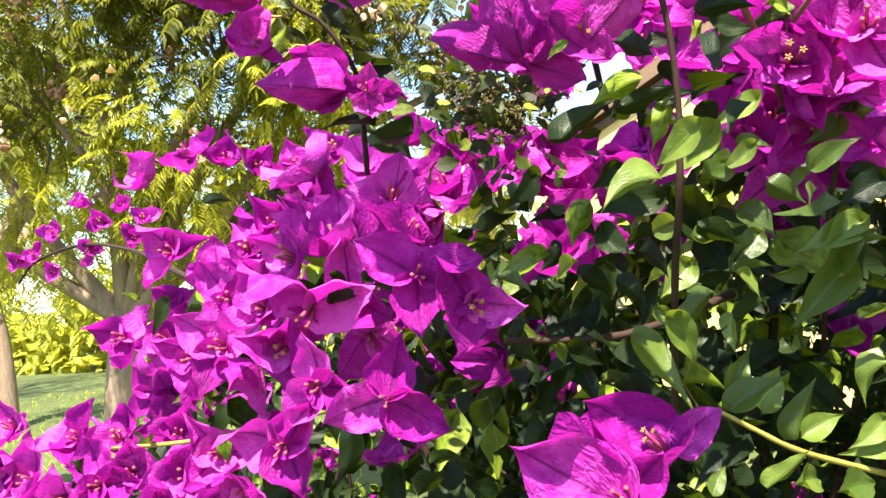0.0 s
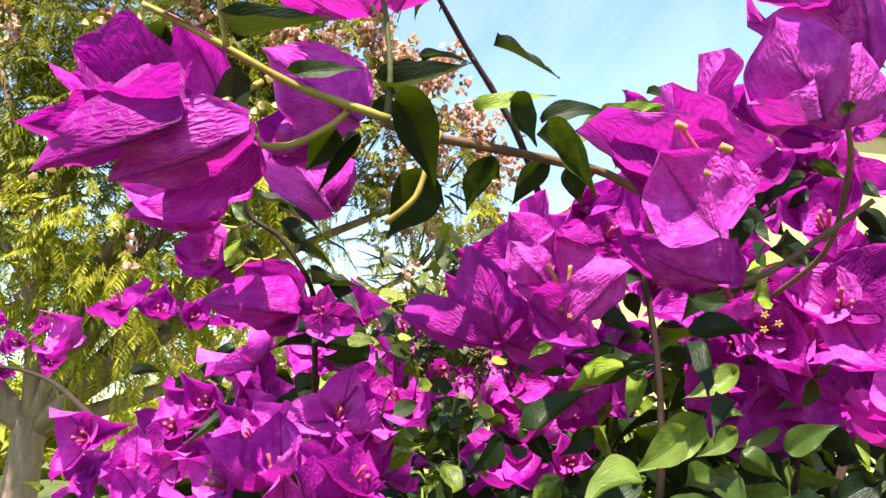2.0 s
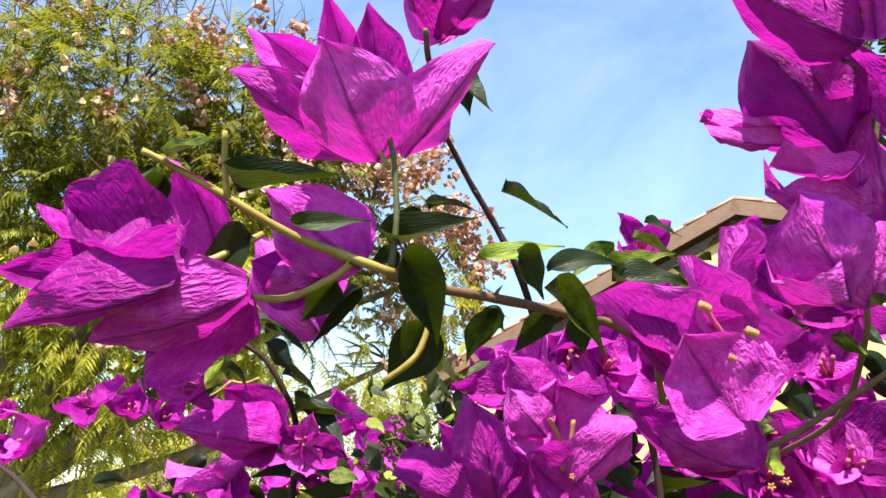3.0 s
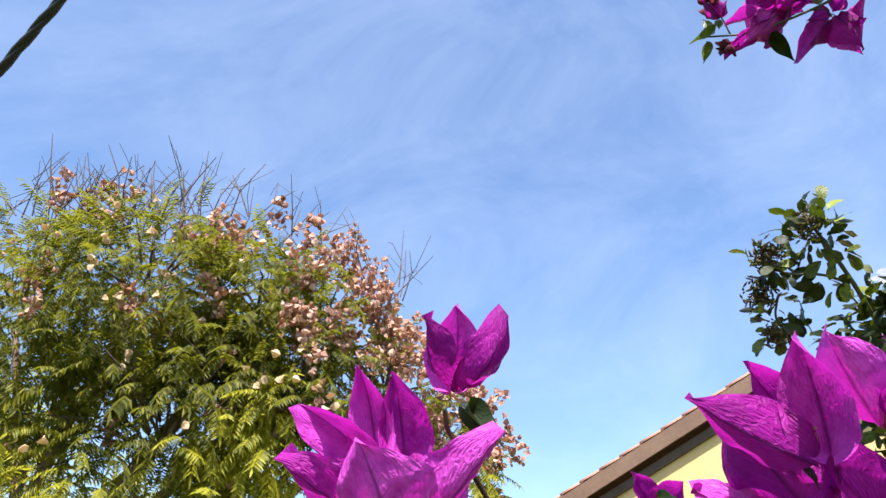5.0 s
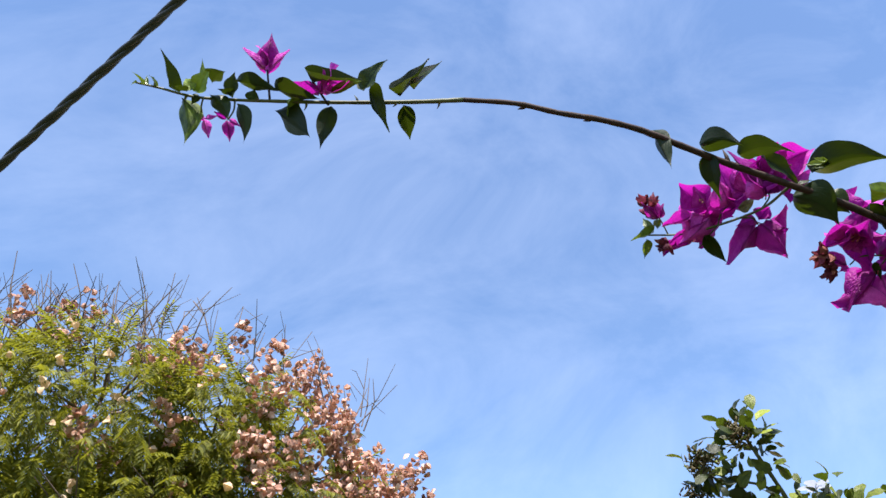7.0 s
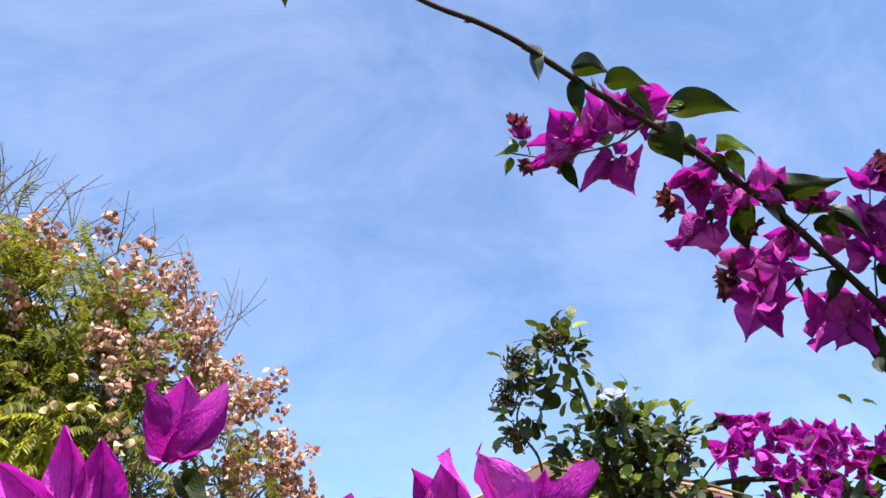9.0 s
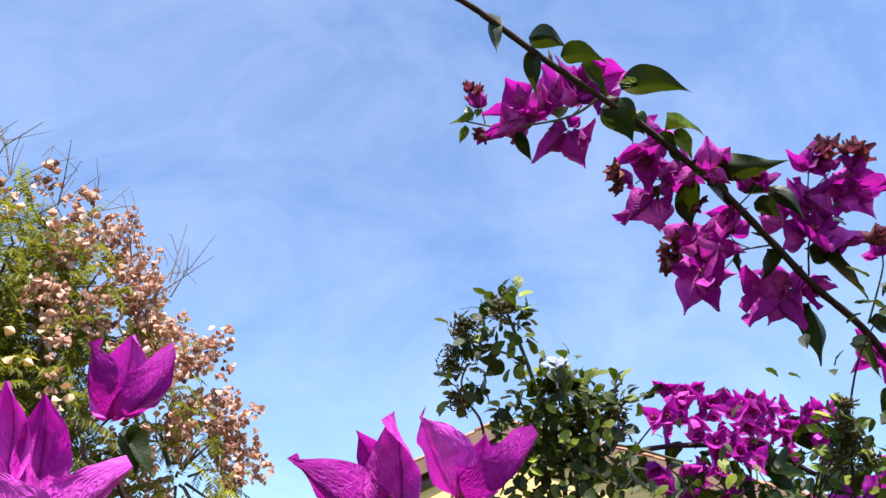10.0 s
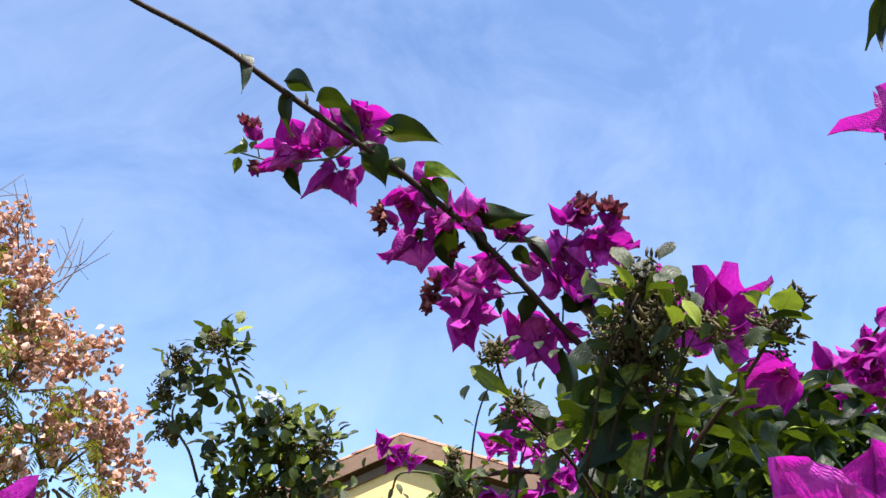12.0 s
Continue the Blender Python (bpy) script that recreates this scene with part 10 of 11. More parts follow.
# blossoms behind the near clump
bloom(tall_bush, (0.3739, 0.083, 1.7632), (-0.43, -0.81, 0.39), 0.018, [
    ((0.3784, 0.0846, 1.765), (0.3708, 0.0659, 1.7902), (-0.33, -0.81, -0.49), 1.03),
    ((0.3772, 0.0873, 1.766), (0.3661, 0.0731, 1.7913), (0.19, -0.91, -0.38), 0.71),
    ((0.3779, 0.0797, 1.7646), (0.387, 0.0595, 1.7837), (-0.84, -0.5, -0.21), 0.56),
    ((0.3713, 0.0852, 1.7657), (0.3467, 0.0792, 1.79), (0.05, -0.97, -0.22), 0.42),
    ((0.3738, 0.081, 1.7622), (0.3898, 0.0772, 1.7561), (-0.47, -0.88, -0.1), 1.33),
    ((0.3715, 0.0849, 1.7624), (0.3584, 0.0944, 1.7596), (-0.47, -0.88, -0.1), 1.25)])
bloom(tall_bush, (0.4078, 0.0797, 1.7529), (-0.94, -0.33, -0.1), 0.018, [
    ((0.4075, 0.0776, 1.7558), (0.3914, 0.0981, 1.741), (-0.37, -0.88, -0.31), 0.86),
    ((0.4112, 0.0805, 1.7565), (0.3908, 0.0914, 1.7567), (-0.47, -0.88, 0.03), 0.78),
    ((0.4077, 0.079, 1.7538), (0.4119, 0.0889, 1.7386), (-0.73, -0.58, -0.37), 0.80)])
bloom(bush, (0.3351, 0.021, 1.667), (-0.64, -0.59, 0.5), 0.02, [
    ((0.3338, 0.0217, 1.667), (0.3102, 0.0208, 1.6843), (-0.17, -0.95, -0.27), 0.93),
    ((0.3419, 0.0226, 1.6673), (0.3348, 0.0092, 1.689), (-0.44, -0.8, -0.4), 1.19),
    ((0.3307, 0.0248, 1.6653), (0.3084, 0.028, 1.6764), (-0.47, -0.88, 0.1), 0.65)])
flower(tall_bush, (0.6901, 0.2867, 1.8495), (-0.41, -0.66, -0.63), 0.0242, 105, 50)
flower(tall_bush, (0.7415, 0.2885, 1.8818), (-0.85, 0.51, -0.13), 0.0255, 119, 46)
flower(tall_bush, (0.7409, 0.2572, 1.8866), (-0.69, -0.72, -0.05), 0.0239, 80, 37)
flower(tall_bush, (0.7713, 0.2455, 1.9153), (-0.16, 0.92, -0.35), 0.0239, 82, 49)
flower(tall_bush, (0.6581, 0.294, 1.8273), (-0.35, 0.18, 0.92), 0.0248, 107, 37)
flower(tall_bush, (0.6925, 0.2806, 1.8206), (-0.13, -0.64, -0.76), 0.0276, 25, 34)
flower(tall_bush, (0.7363, 0.2726, 1.8356), (0.88, -0.41, 0.24), 0.0283, 8, 52)
flower(tall_bush, (0.7306, 0.2415, 1.8435), (0.38, -0.92, -0.1), 0.0269, 64, 48)
flower(tall_bush, (0.7429, 0.2641, 1.9115), (0.11, 0.71, 0.7), 0.0261, 34, 52)
flower(tall_bush, (0.6437, 0.3129, 1.8135), (-0.53, 0.01, 0.85), 0.0276, 1, 53)
flower(tall_bush, (0.7836, 0.2323, 1.9583), (-0.02, -0.7, -0.71), 0.0252, 89, 51)
flower(tall_bush, (0.7768, 0.2495, 1.9413), (-0.29, -0.09, -0.95), 0.0233, 49, 35)
flower(tall_bush, (0.7163, 0.2949, 1.8911), (-0.52, 0.53, -0.67), 0.0276, 81, 43)
flower(tall_bush, (0.7474, 0.2326, 1.8781), (-0.82, 0.11, 0.56), 0.0232, 38, 48)
flower(tall_bush, (0.7015, 0.2602, 1.84), (0.04, -0.54, -0.84), 0.0257, 25, 37)
flower(tall_bush, (0.6382, 0.3409, 1.817), (0.5, -0.38, -0.78), 0.0286, 41, 34)
flower(tall_bush, (0.6436, 0.3735, 1.8422), (0.71, 0.69, 0.18), 0.0250, 61, 55)
stem(tall_bush, [(0.8, 0.2099, 1.9751), (0.7743, 0.2408, 1.9366), (0.7339, 0.2748, 1.8868), (0.6948, 0.306, 1.8394), (0.6654, 0.3417, 1.7974)], 0.0012, 0.0018, M_CANE)
bloom(tall_bush, (0.4443, 0.0148, 1.8528), (-0.94, -0.33, -0.1), 0.016, [
    ((0.4436, 0.0152, 1.8528), (0.4189, 0.0245, 1.8579), (-0.47, -0.88, 0.03), 0.62),
    ((0.4484, 0.0156, 1.856), (0.434, 0.01, 1.8728), (-0.17, -0.95, -0.27), 0.80),
    ((0.446, 0.0152, 1.8511), (0.4438, 0.0246, 1.8408), (-0.33, -0.61, -0.72), 1.01)])
leaf(tall_bush, (0.4205, -0.0147, 1.906), (0.4216, 0.0018, 1.8811), (-0.04, -0.97, -0.23), wide=0.76)
stem(tall_bush, [(0.4205, -0.0147, 1.906), (0.4425, -0.0051, 1.8964), (0.4599, 0.0086, 1.8847), (0.4584, 0.0196, 1.8633), (0.5055, 0.0495, 1.8371)], 0.0008, 0.0012, M_CANE)
# lower leafy tip of the plumbago
leaf(plumbago, (0.3176, 0.2137, 1.7309), (0.311, 0.2115, 1.7379), (-0.2, -0.93, 0.31), young=True, wide=0.9)
leaf(plumbago, (0.3264, 0.2077, 1.7334), (0.3313, 0.2015, 1.7387), (-0.2, -0.93, 0.31), young=True, wide=0.9)
leaf(plumbago, (0.3175, 0.2231, 1.7185), (0.3092, 0.2236, 1.7229), (-0.2, -0.93, 0.31), young=True, wide=0.9)
leaf(plumbago, (0.3329, 0.2161, 1.7184), (0.3424, 0.2086, 1.7226), (-0.2, -0.93, 0.31), young=True, wide=0.9)
leaf(plumbago, (0.3223, 0.2145, 1.727), (0.3157, 0.2126, 1.7335), (-0.2, -0.93, 0.31), young=True, wide=0.9)
stem(plumbago, [(0.3182, 0.2034, 1.7442), (0.3213, 0.2084, 1.7356), (0.3263, 0.2159, 1.7227), (0.3347, 0.2299, 1.6991)], 0.0005, 0.0009, M_CANE)
# near leafy tip of the plumbago
leaf(plumbago, (0.3148, 0.0662, 1.7583), (0.3028, 0.0606, 1.7666), (0.27, 0.05, 0.96), young=True, wide=0.54)
leaf(plumbago, (0.3131, 0.069, 1.756), (0.3007, 0.0672, 1.7598), (0.1, 0.07, 0.99), young=True, wide=0.83)
leaf(plumbago, (0.3221, 0.0578, 1.7431), (0.3163, 0.0496, 1.7502), (0.41, -0.23, 0.89), young=True, wide=0.98)
leaf(plumbago, (0.3276, 0.0543, 1.7436), (0.3215, 0.0466, 1.7504), (-0.37, -0.91, 0.17), young=True, wide=0.87)
leaf(plumbago, (0.3463, 0.0412, 1.7473), (0.3356, 0.038, 1.7516), (0.17, 0.11, 0.98), young=True, wide=0.77)
leaf(plumbago, (0.353, 0.038, 1.7467), (0.3499, 0.0289, 1.7532), (0.47, 0.05, 0.88), young=True, wide=1.55)
leaf(plumbago, (0.3486, 0.0368, 1.7512), (0.3436, 0.0326, 1.753), (-0.05, 0.63, 0.77), young=True, wide=1.20)
leaf(plumbago, (0.3317, 0.0921, 1.7283), (0.3169, 0.0902, 1.7339), (-0.42, -0.84, 0.35), small=True, wide=1.29)
leaf(plumbago, (0.348, 0.0798, 1.7238), (0.326, 0.0851, 1.7253), (-0.43, 0.21, 0.88), small=True, wide=0.76)
leaf(plumbago, (0.3441, 0.0801, 1.7262), (0.3287, 0.0781, 1.7323), (0.03, -0.02, 1), small=True, wide=0.90)
leaf(plumbago, (0.3474, 0.0889, 1.7216), (0.331, 0.0901, 1.7244), (-0.18, -0.98, -0.08), small=True, wide=0.88)
leaf(plumbago, (0.3617, 0.0626, 1.7273), (0.3399, 0.0711, 1.7247), (0.18, -0.29, 0.94), small=True, wide=0.67)
leaf(plumbago, (0.3451, 0.0705, 1.7288), (0.3301, 0.0689, 1.7341), (-0.47, -0.87, 0.15), small=True, wide=0.78)
leaf(plumbago, (0.3513, 0.0731, 1.7213), (0.3704, 0.0664, 1.7097), (-0.17, -0.92, 0.35), small=True, wide=0.68)
leaf(plumbago, (0.3633, 0.0717, 1.7148), (0.3775, 0.0665, 1.7048), (-0.33, -0.93, 0.17), small=True, wide=0.78)
leaf(plumbago, (0.3371, 0.0914, 1.7169), (0.3306, 0.0983, 1.7057), (-0.67, -0.73, -0.1), small=True, wide=1.76)
leaf(plumbago, (0.3442, 0.0894, 1.7145), (0.3399, 0.0947, 1.7038), (-0.08, -0.11, 0.99), small=True, wide=2.10)
leaf(plumbago, (0.3292, 0.1086, 1.7268), (0.3282, 0.0997, 1.7316), (-0.52, -0.82, 0.25), small=True, wide=1.13)
leaf(plumbago, (0.304, 0.1275, 1.7379), (0.3138, 0.1187, 1.7351), (-0.08, -0.97, 0.24), small=True, wide=1.22)
leaf(plumbago, (0.3187, 0.119, 1.7384), (0.3191, 0.1098, 1.7427), (-0.39, 0.67, 0.64), small=True, wide=1.05)
leaf(plumbago, (0.3022, 0.1269, 1.7398), (0.2844, 0.1236, 1.7491), (-0.58, -0.8, 0.15), small=True, wide=0.71)
leaf(plumbago, (0.3083, 0.1256, 1.7372), (0.3182, 0.1205, 1.7298), (-0.66, -0.75, 0.07), small=True, wide=1.08)
leaf(plumbago, (0.3246, 0.1115, 1.735), (0.3307, 0.1084, 1.7278), (-0.67, -0.73, -0.13), small=True, wide=1.55)
leaf(plumbago, (0.3255, 0.1165, 1.7281), (0.3135, 0.1216, 1.7229), (-0.54, -0.83, 0.12), small=True, wide=1.02)
leaf(plumbago, (0.3298, 0.1137, 1.7199), (0.3217, 0.1195, 1.7112), (-0.11, -0.17, 0.98), small=True, wide=1.38)
leaf(plumbago, (0.3386, 0.111, 1.7174), (0.3308, 0.1175, 1.7075), (0.58, -0.2, 0.79), small=True, wide=1.49)
leaf(plumbago, (0.3443, 0.1119, 1.7124), (0.3394, 0.1178, 1.7013), (-0.02, 0.04, 1), small=True, wide=1.81)
leaf(plumbago, (0.3382, 0.0884, 1.6937), (0.3433, 0.0765, 1.6981), (-0.21, 0.3, 0.93), young=True, wide=1.11)
leaf(plumbago, (0.35, 0.0789, 1.6975), (0.3484, 0.0699, 1.703), (0.46, -0.14, 0.88), young=True, wide=0.96)
leaf(plumbago, (0.3321, 0.0886, 1.6976), (0.3238, 0.0844, 1.7016), (0.23, 0, 0.97), young=True, wide=1.18)
leaf(plumbago, (0.3693, 0.0833, 1.7137), (0.3574, 0.089, 1.7077), (0.11, 0.14, 0.98), small=True, wide=1.01)
leaf(plumbago, (0.3557, 0.0859, 1.7198), (0.3618, 0.0758, 1.7212), (0.49, 0.05, 0.87), small=True, wide=1.14)
leaf(plumbago, (0.3353, 0.073, 1.7324), (0.3399, 0.0636, 1.734), (0.66, -0.19, 0.73), small=True, wide=1.07)
leaf(plumbago, (0.3302, 0.0782, 1.7381), (0.3186, 0.0831, 1.7329), (-0.28, -0.93, -0.23), small=True, wide=0.93)
leaf(plumbago, (0.351, 0.0664, 1.7299), (0.3505, 0.057, 1.735), (-0.03, 0.01, 1), small=True, wide=1.05)
leaf(plumbago, (0.3495, 0.0529, 1.7391), (0.3517, 0.0432, 1.7428), (-0.66, -0.71, 0.24), small=True, wide=1.35)
leaf(plumbago, (0.3524, 0.0496, 1.7414), (0.3582, 0.041, 1.7411), (0.22, -0.16, 0.96), small=True, wide=1.28)
leaf(plumbago, (0.352, 0.0427, 1.745), (0.3585, 0.0317, 1.7473), (-0.07, 0.06, 1), small=True, wide=1.17)
leaf(plumbago, (0.3162, 0.081, 1.7441), (0.3053, 0.0806, 1.7452), (-0.48, -0.85, 0.23), small=True, wide=0.94)
leaf(plumbago, (0.3158, 0.0756, 1.7511), (0.3057, 0.0753, 1.7515), (-0.75, -0.57, 0.35), small=True, wide=1.02)
leaf(plumbago, (0.3191, 0.0653, 1.7566), (0.3192, 0.0559, 1.7613), (-0.02, -1, 0.05), small=True, wide=0.91)
leaf(plumbago, (0.3367, 0.0553, 1.7449), (0.3386, 0.0476, 1.7462), (0.63, 0.55, 0.55), small=True, wide=1.16)
leaf(plumbago, (0.3253, 0.0692, 1.744), (0.3298, 0.0654, 1.7386), (-0.52, -0.84, 0.16), small=True, wide=1.28)
leaf(plumbago, (0.3405, 0.0647, 1.7392), (0.3295, 0.0647, 1.7398), (-0.64, -0.74, 0.23), small=True, wide=0.92)
leaf(plumbago, (0.3, 0.1368, 1.7289), (0.3035, 0.1275, 1.7312), (-0.64, -0.77, 0.06), small=True, wide=1.05)
leaf(plumbago, (0.3072, 0.137, 1.7237), (0.2961, 0.1335, 1.7287), (0.07, 0.04, 1), small=True, wide=0.85)
leaf(plumbago, (0.3142, 0.1301, 1.7275), (0.3043, 0.1291, 1.7286), (-0.43, -0.86, 0.27), small=True, wide=1.06)
leaf(plumbago, (0.3219, 0.0907, 1.7368), (0.3127, 0.0877, 1.7398), (-0.54, -0.83, 0.13), small=True, wide=1.16)
leaf(plumbago, (0.323, 0.125, 1.7193), (0.3141, 0.1293, 1.713), (-0.58, -0.66, 0.48), small=True, wide=1.32)
leaf(plumbago, (0.3174, 0.1293, 1.7089), (0.3245, 0.1249, 1.7027), (0.07, 0.04, 1), small=True, wide=1.57)
leaf(plumbago, (0.3556, 0.0983, 1.7042), (0.3456, 0.1038, 1.6971), (-0.89, -0.39, 0.24), small=True, wide=1.52)
leaf(plumbago, (0.3773, 0.0828, 1.7088), (0.3653, 0.0885, 1.7029), (0.29, 0.13, 0.95), small=True, wide=1.09)
leaf(plumbago, (0.332, 0.1244, 1.705), (0.3397, 0.1216, 1.6964), (-0.43, 0.33, 0.84), small=True, wide=1.53)
stem(plumbago, [(0.317, 0.0674, 1.7554), (0.3248, 0.0783, 1.7433), (0.3375, 0.089, 1.7283), (0.3492, 0.1024, 1.7104), (0.3591, 0.1154, 1.6943)], 0.0007, 0.0012, M_CANE)
stem(plumbago, [(0.3311, 0.0604, 1.7475), (0.3375, 0.0712, 1.7367), (0.3422, 0.085, 1.7231), (0.3476, 0.0988, 1.7091)], 0.0006, 0.001, M_CANE)
stem(plumbago, [(0.3574, 0.0433, 1.7475), (0.3583, 0.056, 1.7379), (0.3542, 0.0754, 1.7234), (0.3518, 0.0924, 1.7107), (0.3564, 0.1079, 1.6952)], 0.0006, 0.0012, M_CANE)
stem(plumbago, [(0.2889, 0.1177, 1.7569), (0.2987, 0.1272, 1.7452), (0.3127, 0.1323, 1.7363), (0.3336, 0.136, 1.7244), (0.3548, 0.1429, 1.7081)], 0.0005, 0.001, M_CANE)
stem(plumbago, [(0.3292, 0.1061, 1.7299), (0.3359, 0.1169, 1.7188), (0.3467, 0.1287, 1.7035)], 0.0005, 0.0009, M_CANE)


# ---- fillings of the tall bush and the plumbago ----
def leafy_cluster(at, spread, count, seed, rows, size=(0.0060, 0.0125)):
    """Adds leaf places round a point to rows."""
    r = np.random.RandomState(seed)
    for k in range(count):
        d = random_way(r, 0.25)
        p = Vector(at) + Vector((d.x, d.y, d.z * 1.25)) * spread * r.uniform(0.25, 1.25)
        ahead = (d + Vector((0, 0, 0.5)) + random_way(r) * 0.6).normalized()
        rows.append(Matrix.Translation(p) @ frame_of(ahead, (d + Vector((-0.2, -0.3, 0.8)))) @ Matrix.Scale(r.uniform(*size), 4))


def plumbago_filling():
    rows, buds, stems = [], [], []
    spots = [(0.2301, 0.3529, 1.845, 0.016, 46), (0.2095, 0.3672, 1.836, 0.012, 24), (0.2141, 0.3774, 1.818, 0.012, 26), (0.2114, 0.3869, 1.807, 0.012, 22), (0.2762, 0.3673, 1.808, 0.020, 44),
             (0.2908, 0.3707, 1.791, 0.022, 46), (0.3067, 0.3571, 1.795, 0.014, 26), (0.2682, 0.391, 1.768, 0.026, 50), (0.2981, 0.3828, 1.759, 0.028, 56), (0.3132, 0.413, 1.729, 0.04, 60),
             (0.02989, 0.3852, 1.597, 0.030, 70), (0.01446, 0.3886, 1.59, 0.022, 40), (0.04683, 0.3846, 1.581, 0.030, 60)]
    spots += [(0.2539, 0.3743, 1.7990, 0.02, 34), (0.2783, 0.3832, 1.7904, 0.022, 40), (0.2635, 0.3879, 1.7750, 0.024, 44), (0.2821, 0.3667, 1.7928, 0.018, 30), (0.3011, 0.3803, 1.7811, 0.022, 36), (0.3039, 0.3530, 1.7986, 0.012, 16), (0.2807, 0.3916, 1.7599, 0.026, 44), (0.2589, 0.4053, 1.7540, 0.02, 30), (0.3180, 0.3975, 1.7657, 0.024, 34), (0.2470, 0.3861, 1.7870, 0.012, 16)]
    for k, (x, y, z, s, n) in enumerate(spots):
        leafy_cluster((x, y, z), s, int(n * 1.25), 100 + k, rows)
    near = [(0.3092, 0.05794, 1.752, 0.014, 40), (0.3242, 0.07098, 1.743, 0.018, 50), (0.3261, 0.05305, 1.738, 0.014, 26), (0.3299, 0.1771, 1.782, 0.010, 26), (0.3549, 0.1762, 1.766, 0.022, 40),
            (0.3485, 0.1179, 1.738, 0.024, 50), (0.3632, 0.08396, 1.728, 0.03, 60), (0.3603, 0.2404, 1.753, 0.03, 60), (0.3719, 0.1879, 1.732, 0.035, 70), (0.3853, 0.1132, 1.703, 0.035, 60), (0.3367, 0.3128, 1.728, 0.04, 60), (0.4213, 0.1141, 1.693, 0.04, 50),
            (0.3197, 0.2060, 1.7399, 0.006, 20), (0.3219, 0.2098, 1.7335, 0.008, 24), (0.3257, 0.2145, 1.7249, 0.01, 30), (0.3205, 0.2201, 1.7206, 0.01, 26), (0.3381, 0.2168, 1.7231, 0.01, 26), (0.3246, 0.2231, 1.7142, 0.013, 30), (0.3359, 0.2196, 1.7119, 0.013, 30)]
    for k, (x, y, z, s, n) in enumerate(near):
        leafy_cluster((x, y, z), s, int(n * 0.35), 200 + k, rows, size=(0.006, 0.0105))
        p = Vector((x, y, z))
        line = smooth_line([p + Vector((0.01, 0.05, -0.045)), p + Vector((0.0, 0.022, -0.018)), p], 5)
        stems.append(sweep(line, [0.0006 - 0.0003 * i / len(line) for i in range(len(line))], 6))
    for k in range(4):
        line = smooth_line([(0.42 + 0.02 * k, 0.42, 0), (0.40 + 0.03 * k, 0.38, 0.6), (0.42 + 0.02 * k, 0.30 + 0.03 * (k % 3), 1.26)], 5)
        stems.append(sweep(line, [0.005 - 0.0035 * i / len(line) for i in range(len(line))], 6))
    r = np.random.RandomState(400)
    heads = [(0.2235, 0.3496, 1.85), (0.2055, 0.3644, 1.839), (0.2012, 0.3782, 1.821), (0.286, 0.3689, 1.793), (0.3043, 0.3555, 1.793), (0.2716, 0.3661, 1.811), (0.2116, 0.3873, 1.8), (0.2754, 0.3852, 1.773)]
    heads = [(*h, 0.010, 80) for h in heads]
    heads += [(0.3185, 0.2040, 1.7431, 0.0035, 40), (0.3208, 0.2079, 1.7367, 0.0045, 50), (0.3245, 0.2118, 1.7292, 0.005, 50), (0.3211, 0.2182, 1.7228, 0.006, 50), (0.3326, 0.2122, 1.7237, 0.005, 40),
              (0.3223, 0.06765, 1.765, 0.012, 190), (0.3323, 0.06871, 1.757, 0.013, 210), (0.3354, 0.09775, 1.753, 0.012, 190), (0.3295, 0.09568, 1.76, 0.011, 150), (0.3691, 0.05357, 1.751, 0.010, 170),
              (0.2900, 0.1198, 1.7535, 0.006, 60), (0.3033, 0.1267, 1.7358, 0.007, 40), (0.3215, 0.0645, 1.7455, 0.009, 90), (0.3383, 0.0534, 1.7444, 0.007, 60), (0.3681, 0.04147, 1.757, 0.005, 50), (0.3448, 0.1589, 1.74, 0.012, 70), (0.02292, 0.3826, 1.597, 0.024, 120), (0.04228, 0.382, 1.588, 0.022, 90), (0.3324, 0.08373, 1.756, 0.013, 200), (0.3393, 0.08785, 1.745, 0.013, 200)]
    for x, y, z, spread, count in heads:
        for k in range(count * 2):
            d = random_way(r, 0.5)
            p = Vector((x, y, z)) + random_way(r) * spread * r.uniform(0.15, 1.0)
            q = p + d * r.uniform(0.002, 0.0048)
            buds.append(sweep([p, p.lerp(q, 0.5), q], (0.0004, 0.0007, 0.0002), 4))
    many("foliage", SMALL_LOW, rows, M_SMALL_MANY, plumbago, "small spoon-shaped green leaves")
    v, f, t = merged(buds)
    tagged(link_mesh("calyx_mass", v, f, M_CALYX, t, plumbago), "dark brown withered calyx heads", kind="stuff")
    v, f, t = merged(stems)
    tagged(link_mesh("stalk_tangle", v, f, M_CANE, t, plumbago), "slender brown stems", kind="stuff")
    # one pale five-petalled flower on its tube
    at = Vector((0.2653, 0.3573, 1.8216))
    tube = stem(plumbago, [at + Vector((0.001, 0.002, -0.016)), at + Vector((0, 0.001, -0.008)), at], 0.0007, 0.0005, M_PALE, "flower", "pale blue plumbago flower")
    pale = [hold("petal", leaf_shape(950 + k, 6, 5, 0.30, (0.8, 0.4), 0.1, 0.25), M_PALE) for k in range(2)]
    for k in range(5):
        q = k * 1.2566
        m = Matrix.Translation(at) @ frame_of((math.cos(q), math.sin(q), 0.22), (0, 0, 1)) @ Matrix.Scale(0.0098, 4)
        part("petal", pale[k % 2], tube, m)


plumbago_filling()


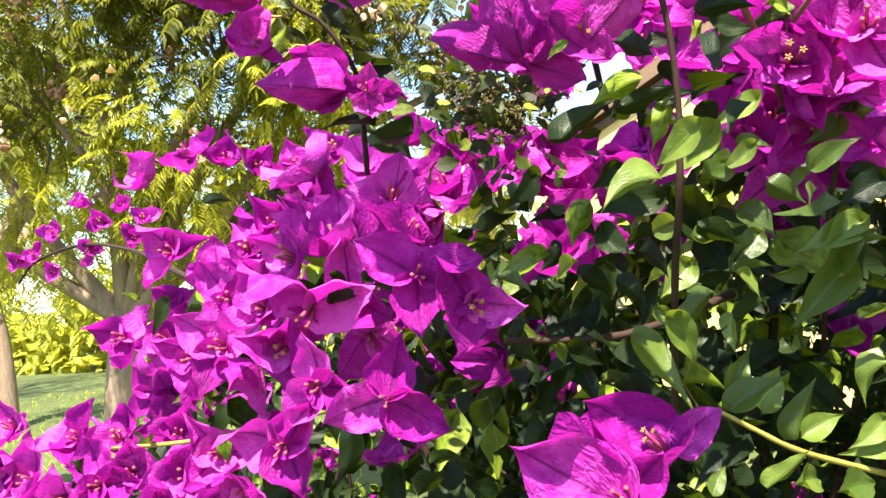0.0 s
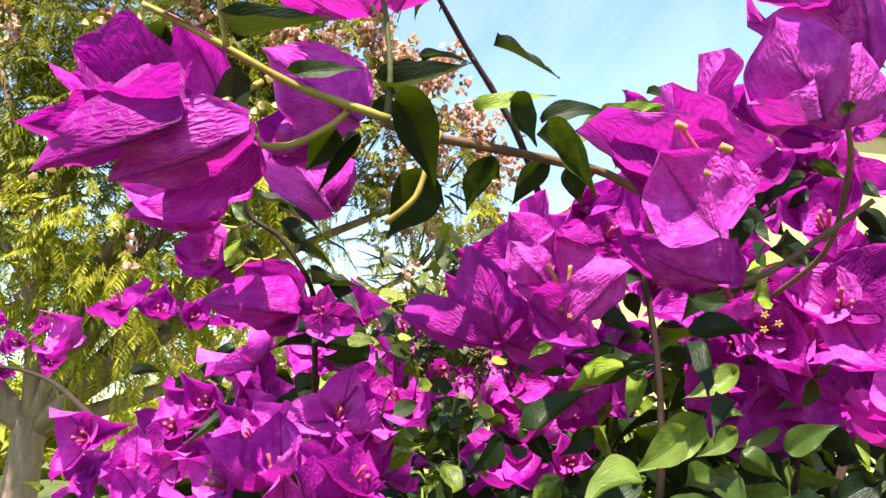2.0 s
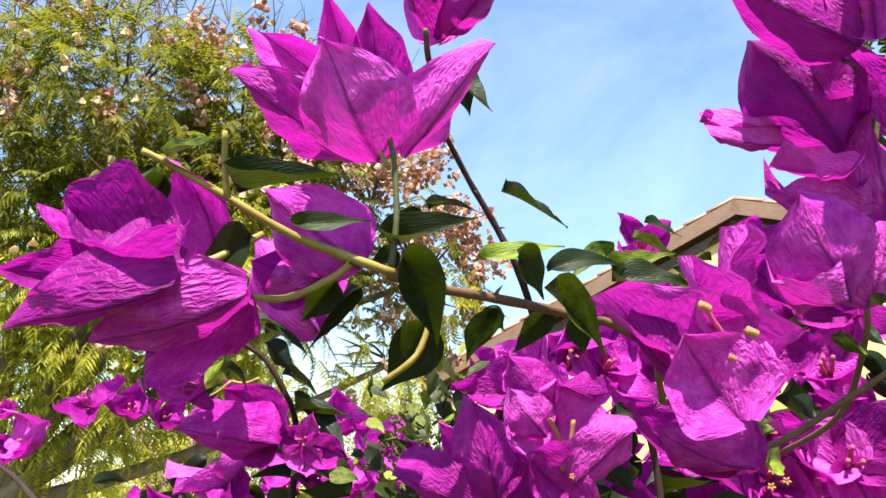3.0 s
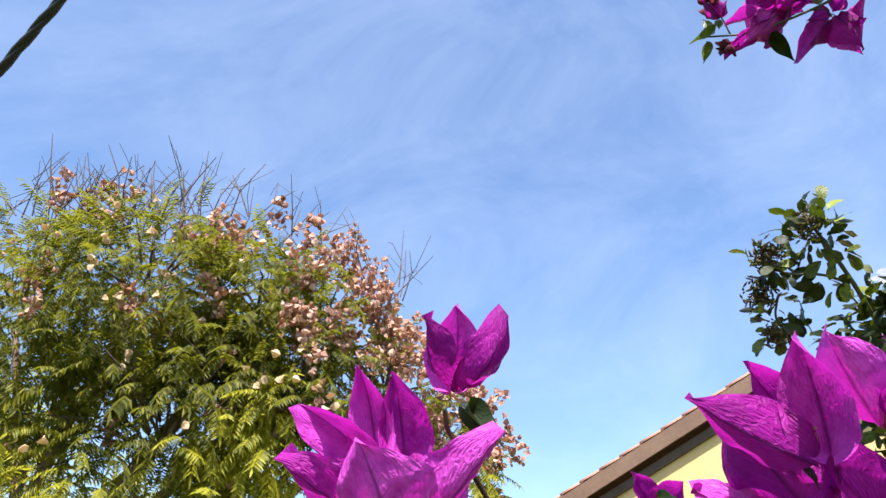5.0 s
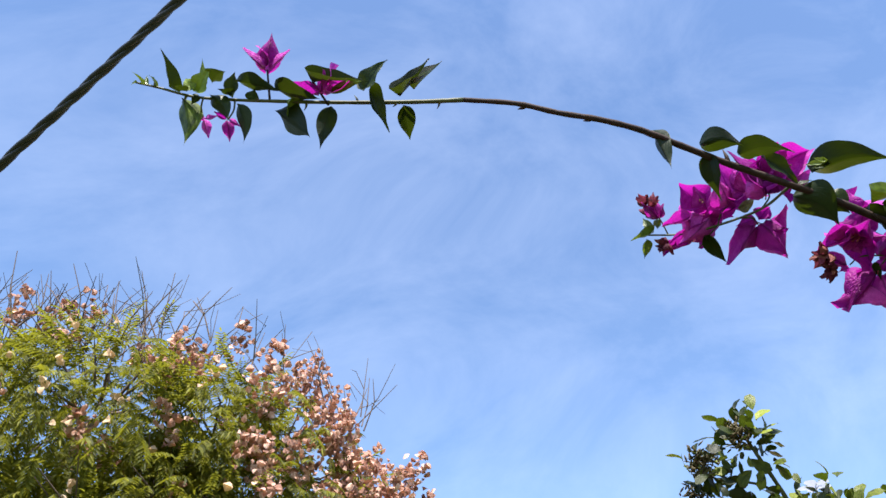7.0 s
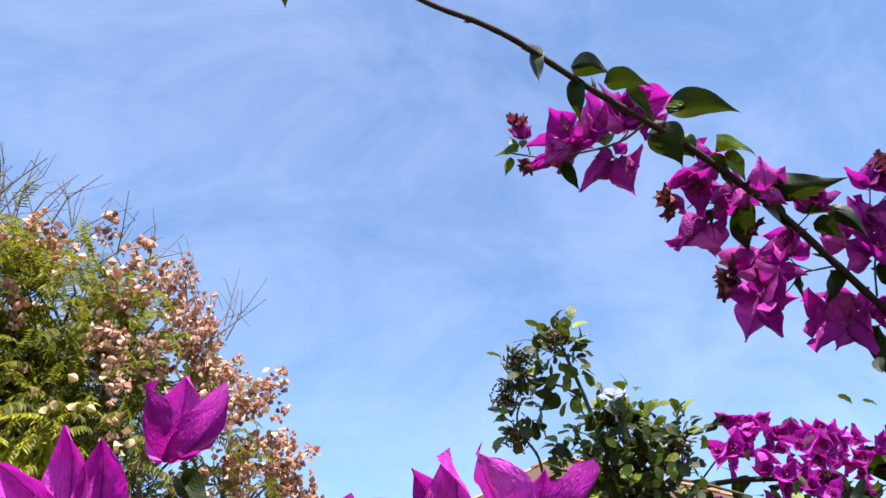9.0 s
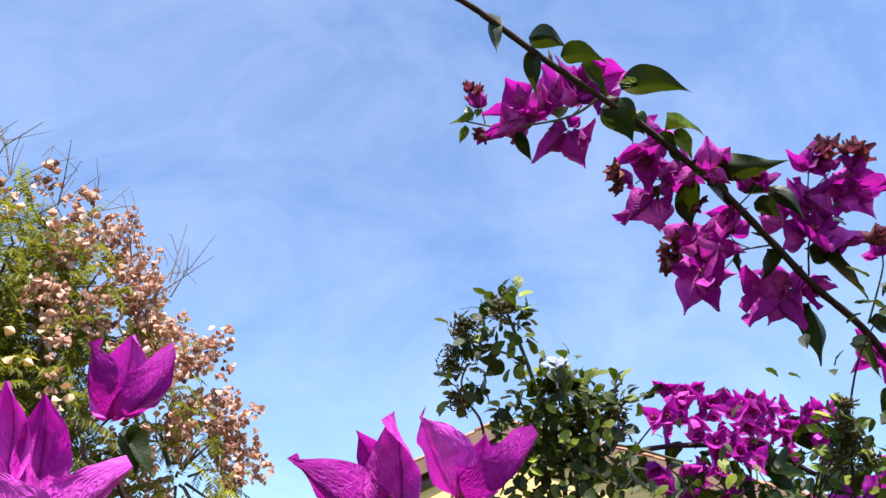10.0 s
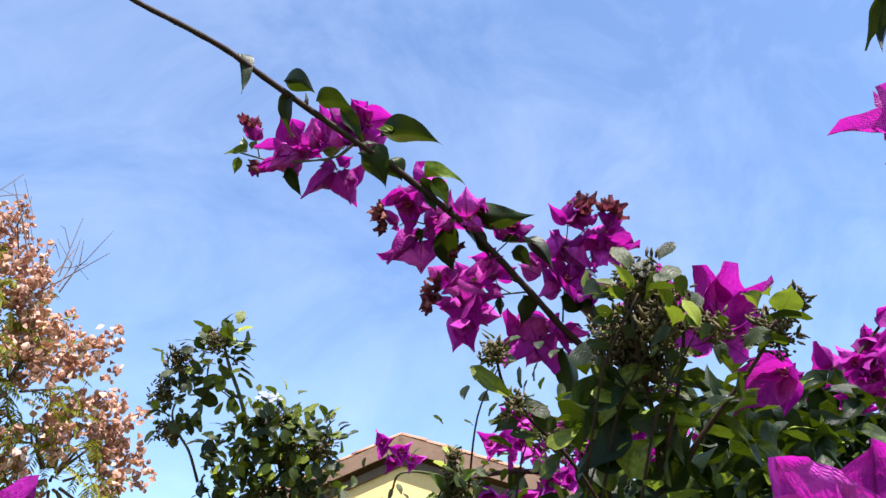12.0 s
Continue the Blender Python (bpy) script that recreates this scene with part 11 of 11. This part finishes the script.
def tall_bush_filling():
    """Leaves and twigs of the tall bush, standing behind and beside the plumbago."""
    r = np.random.RandomState(501)
    leaves, twigs, bracts = [], [], []

    def crown(c, radii, count, size=(0.024, 0.044)):
        for k in range(count):
            d = random_way(r)
            s = r.uniform() ** 0.45
            p = Vector((c[0] + d.x * radii[0] * s, c[1] + d.y * radii[1] * s, c[2] + d.z * radii[2] * s))
            leaves.append(Matrix.Translation(p) @ frame_of(random_way(r, -0.4), d + Vector((-0.3, -0.5, 0.7))) @ Matrix.Scale(r.uniform(*size), 4))
            if k % 6 == 0 and size[0] > 0.02:
                b = p + random_way(r) * 0.05
                twigs.append(sweep([p, b], (0.0016, 0.0009), 5, False))

    crown((0.8032, 0.4628, 1.6272), (0.32, 0.30, 0.20), 900)
    crown((0.7509, 0.1134, 1.602), (0.28, 0.25, 0.18), 700)
    crown((1.0056, 0.7087, 1.8102), (0.28, 0.25, 0.16), 500)
    crown((0.5513, 0.1644, 1.6236), (0.16, 0.16, 0.10), 700, (0.014, 0.028))
    crown((1.2592, 1.1543, 1.996), (0.40, 0.22, 0.13), 420)
    crown((0.4416, 0.1641, 1.684), (0.10, 0.10, 0.07), 700, (0.012, 0.022))
    crown((0.5225, 0.3139, 1.666), (0.16, 0.14, 0.10), 700, (0.014, 0.028))
    crown((0.6067, 0.2118, 1.7912), (0.08, 0.07, 0.05), 260, (0.016, 0.030))
    crown((0.4958, 0.1803, 1.767), (0.05, 0.05, 0.035), 150, (0.016, 0.028))
    crown((0.9522, 0.5683, 1.2081), (0.5, 0.5, 0.6), 1200)
    for k in range(60):
        d = random_way(r, 0.6)
        p = Vector((0.85, 0.35, 1.66)) + Vector((d.x * 0.36, d.y * 0.34, d.z * 0.19))
        axis = (d + random_way(r) * 0.6).normalized()
        m = Matrix.Translation(p) @ frame_of(axis.orthogonal(), axis) @ Matrix.Scale(r.uniform(0.026, 0.034), 4)
        for j in range(3):
            bracts.append(m @ pose(0, 0, 0, 0, 0, 120 * j + r.uniform(-12, 12)) @ pose(0, 0, 0, 90 - r.uniform(35, 60), r.uniform(-14, 14), 0))
    for k in range(12):
        a = Vector((0.95 + r.normal() * 0.1, 0.85 + r.normal() * 0.1, 0))
        b = Vector((0.85 + r.normal() * 0.25, 0.45 + r.normal() * 0.2, 1.6))
        line = smooth_line([a, a.lerp(b, 0.5) + Vector((0.05, 0.08, 0.1)), b], 5)
        twigs.append(sweep(line, [0.012 - 0.008 * i / len(line) for i in range(len(line))], 6))
    line = smooth_line([(0.95, 0.9, 0), (1.0, 1.0, 1.0), (1.05, 1.1, 1.7), (1.15, 1.17, 2.02)], 5)
    twigs.append(sweep(line, [0.014 - 0.008 * i / len(line) for i in range(len(line))], 7))
    many("foliage", LEAF_LOW, leaves, M_LEAF_MANY, tall_bush, "pointed green leaves, darkened as if in shade")
    many("blossom", BRACT_LOW, bracts, M_BRACT_MANY, tall_bush, "magenta papery bracts")
    v, f, t = merged(twigs)
    tagged(link_mesh("brushwood", v, f, M_CANE, t, tall_bush), "brown twigs", kind="stuff")


tall_bush_filling()
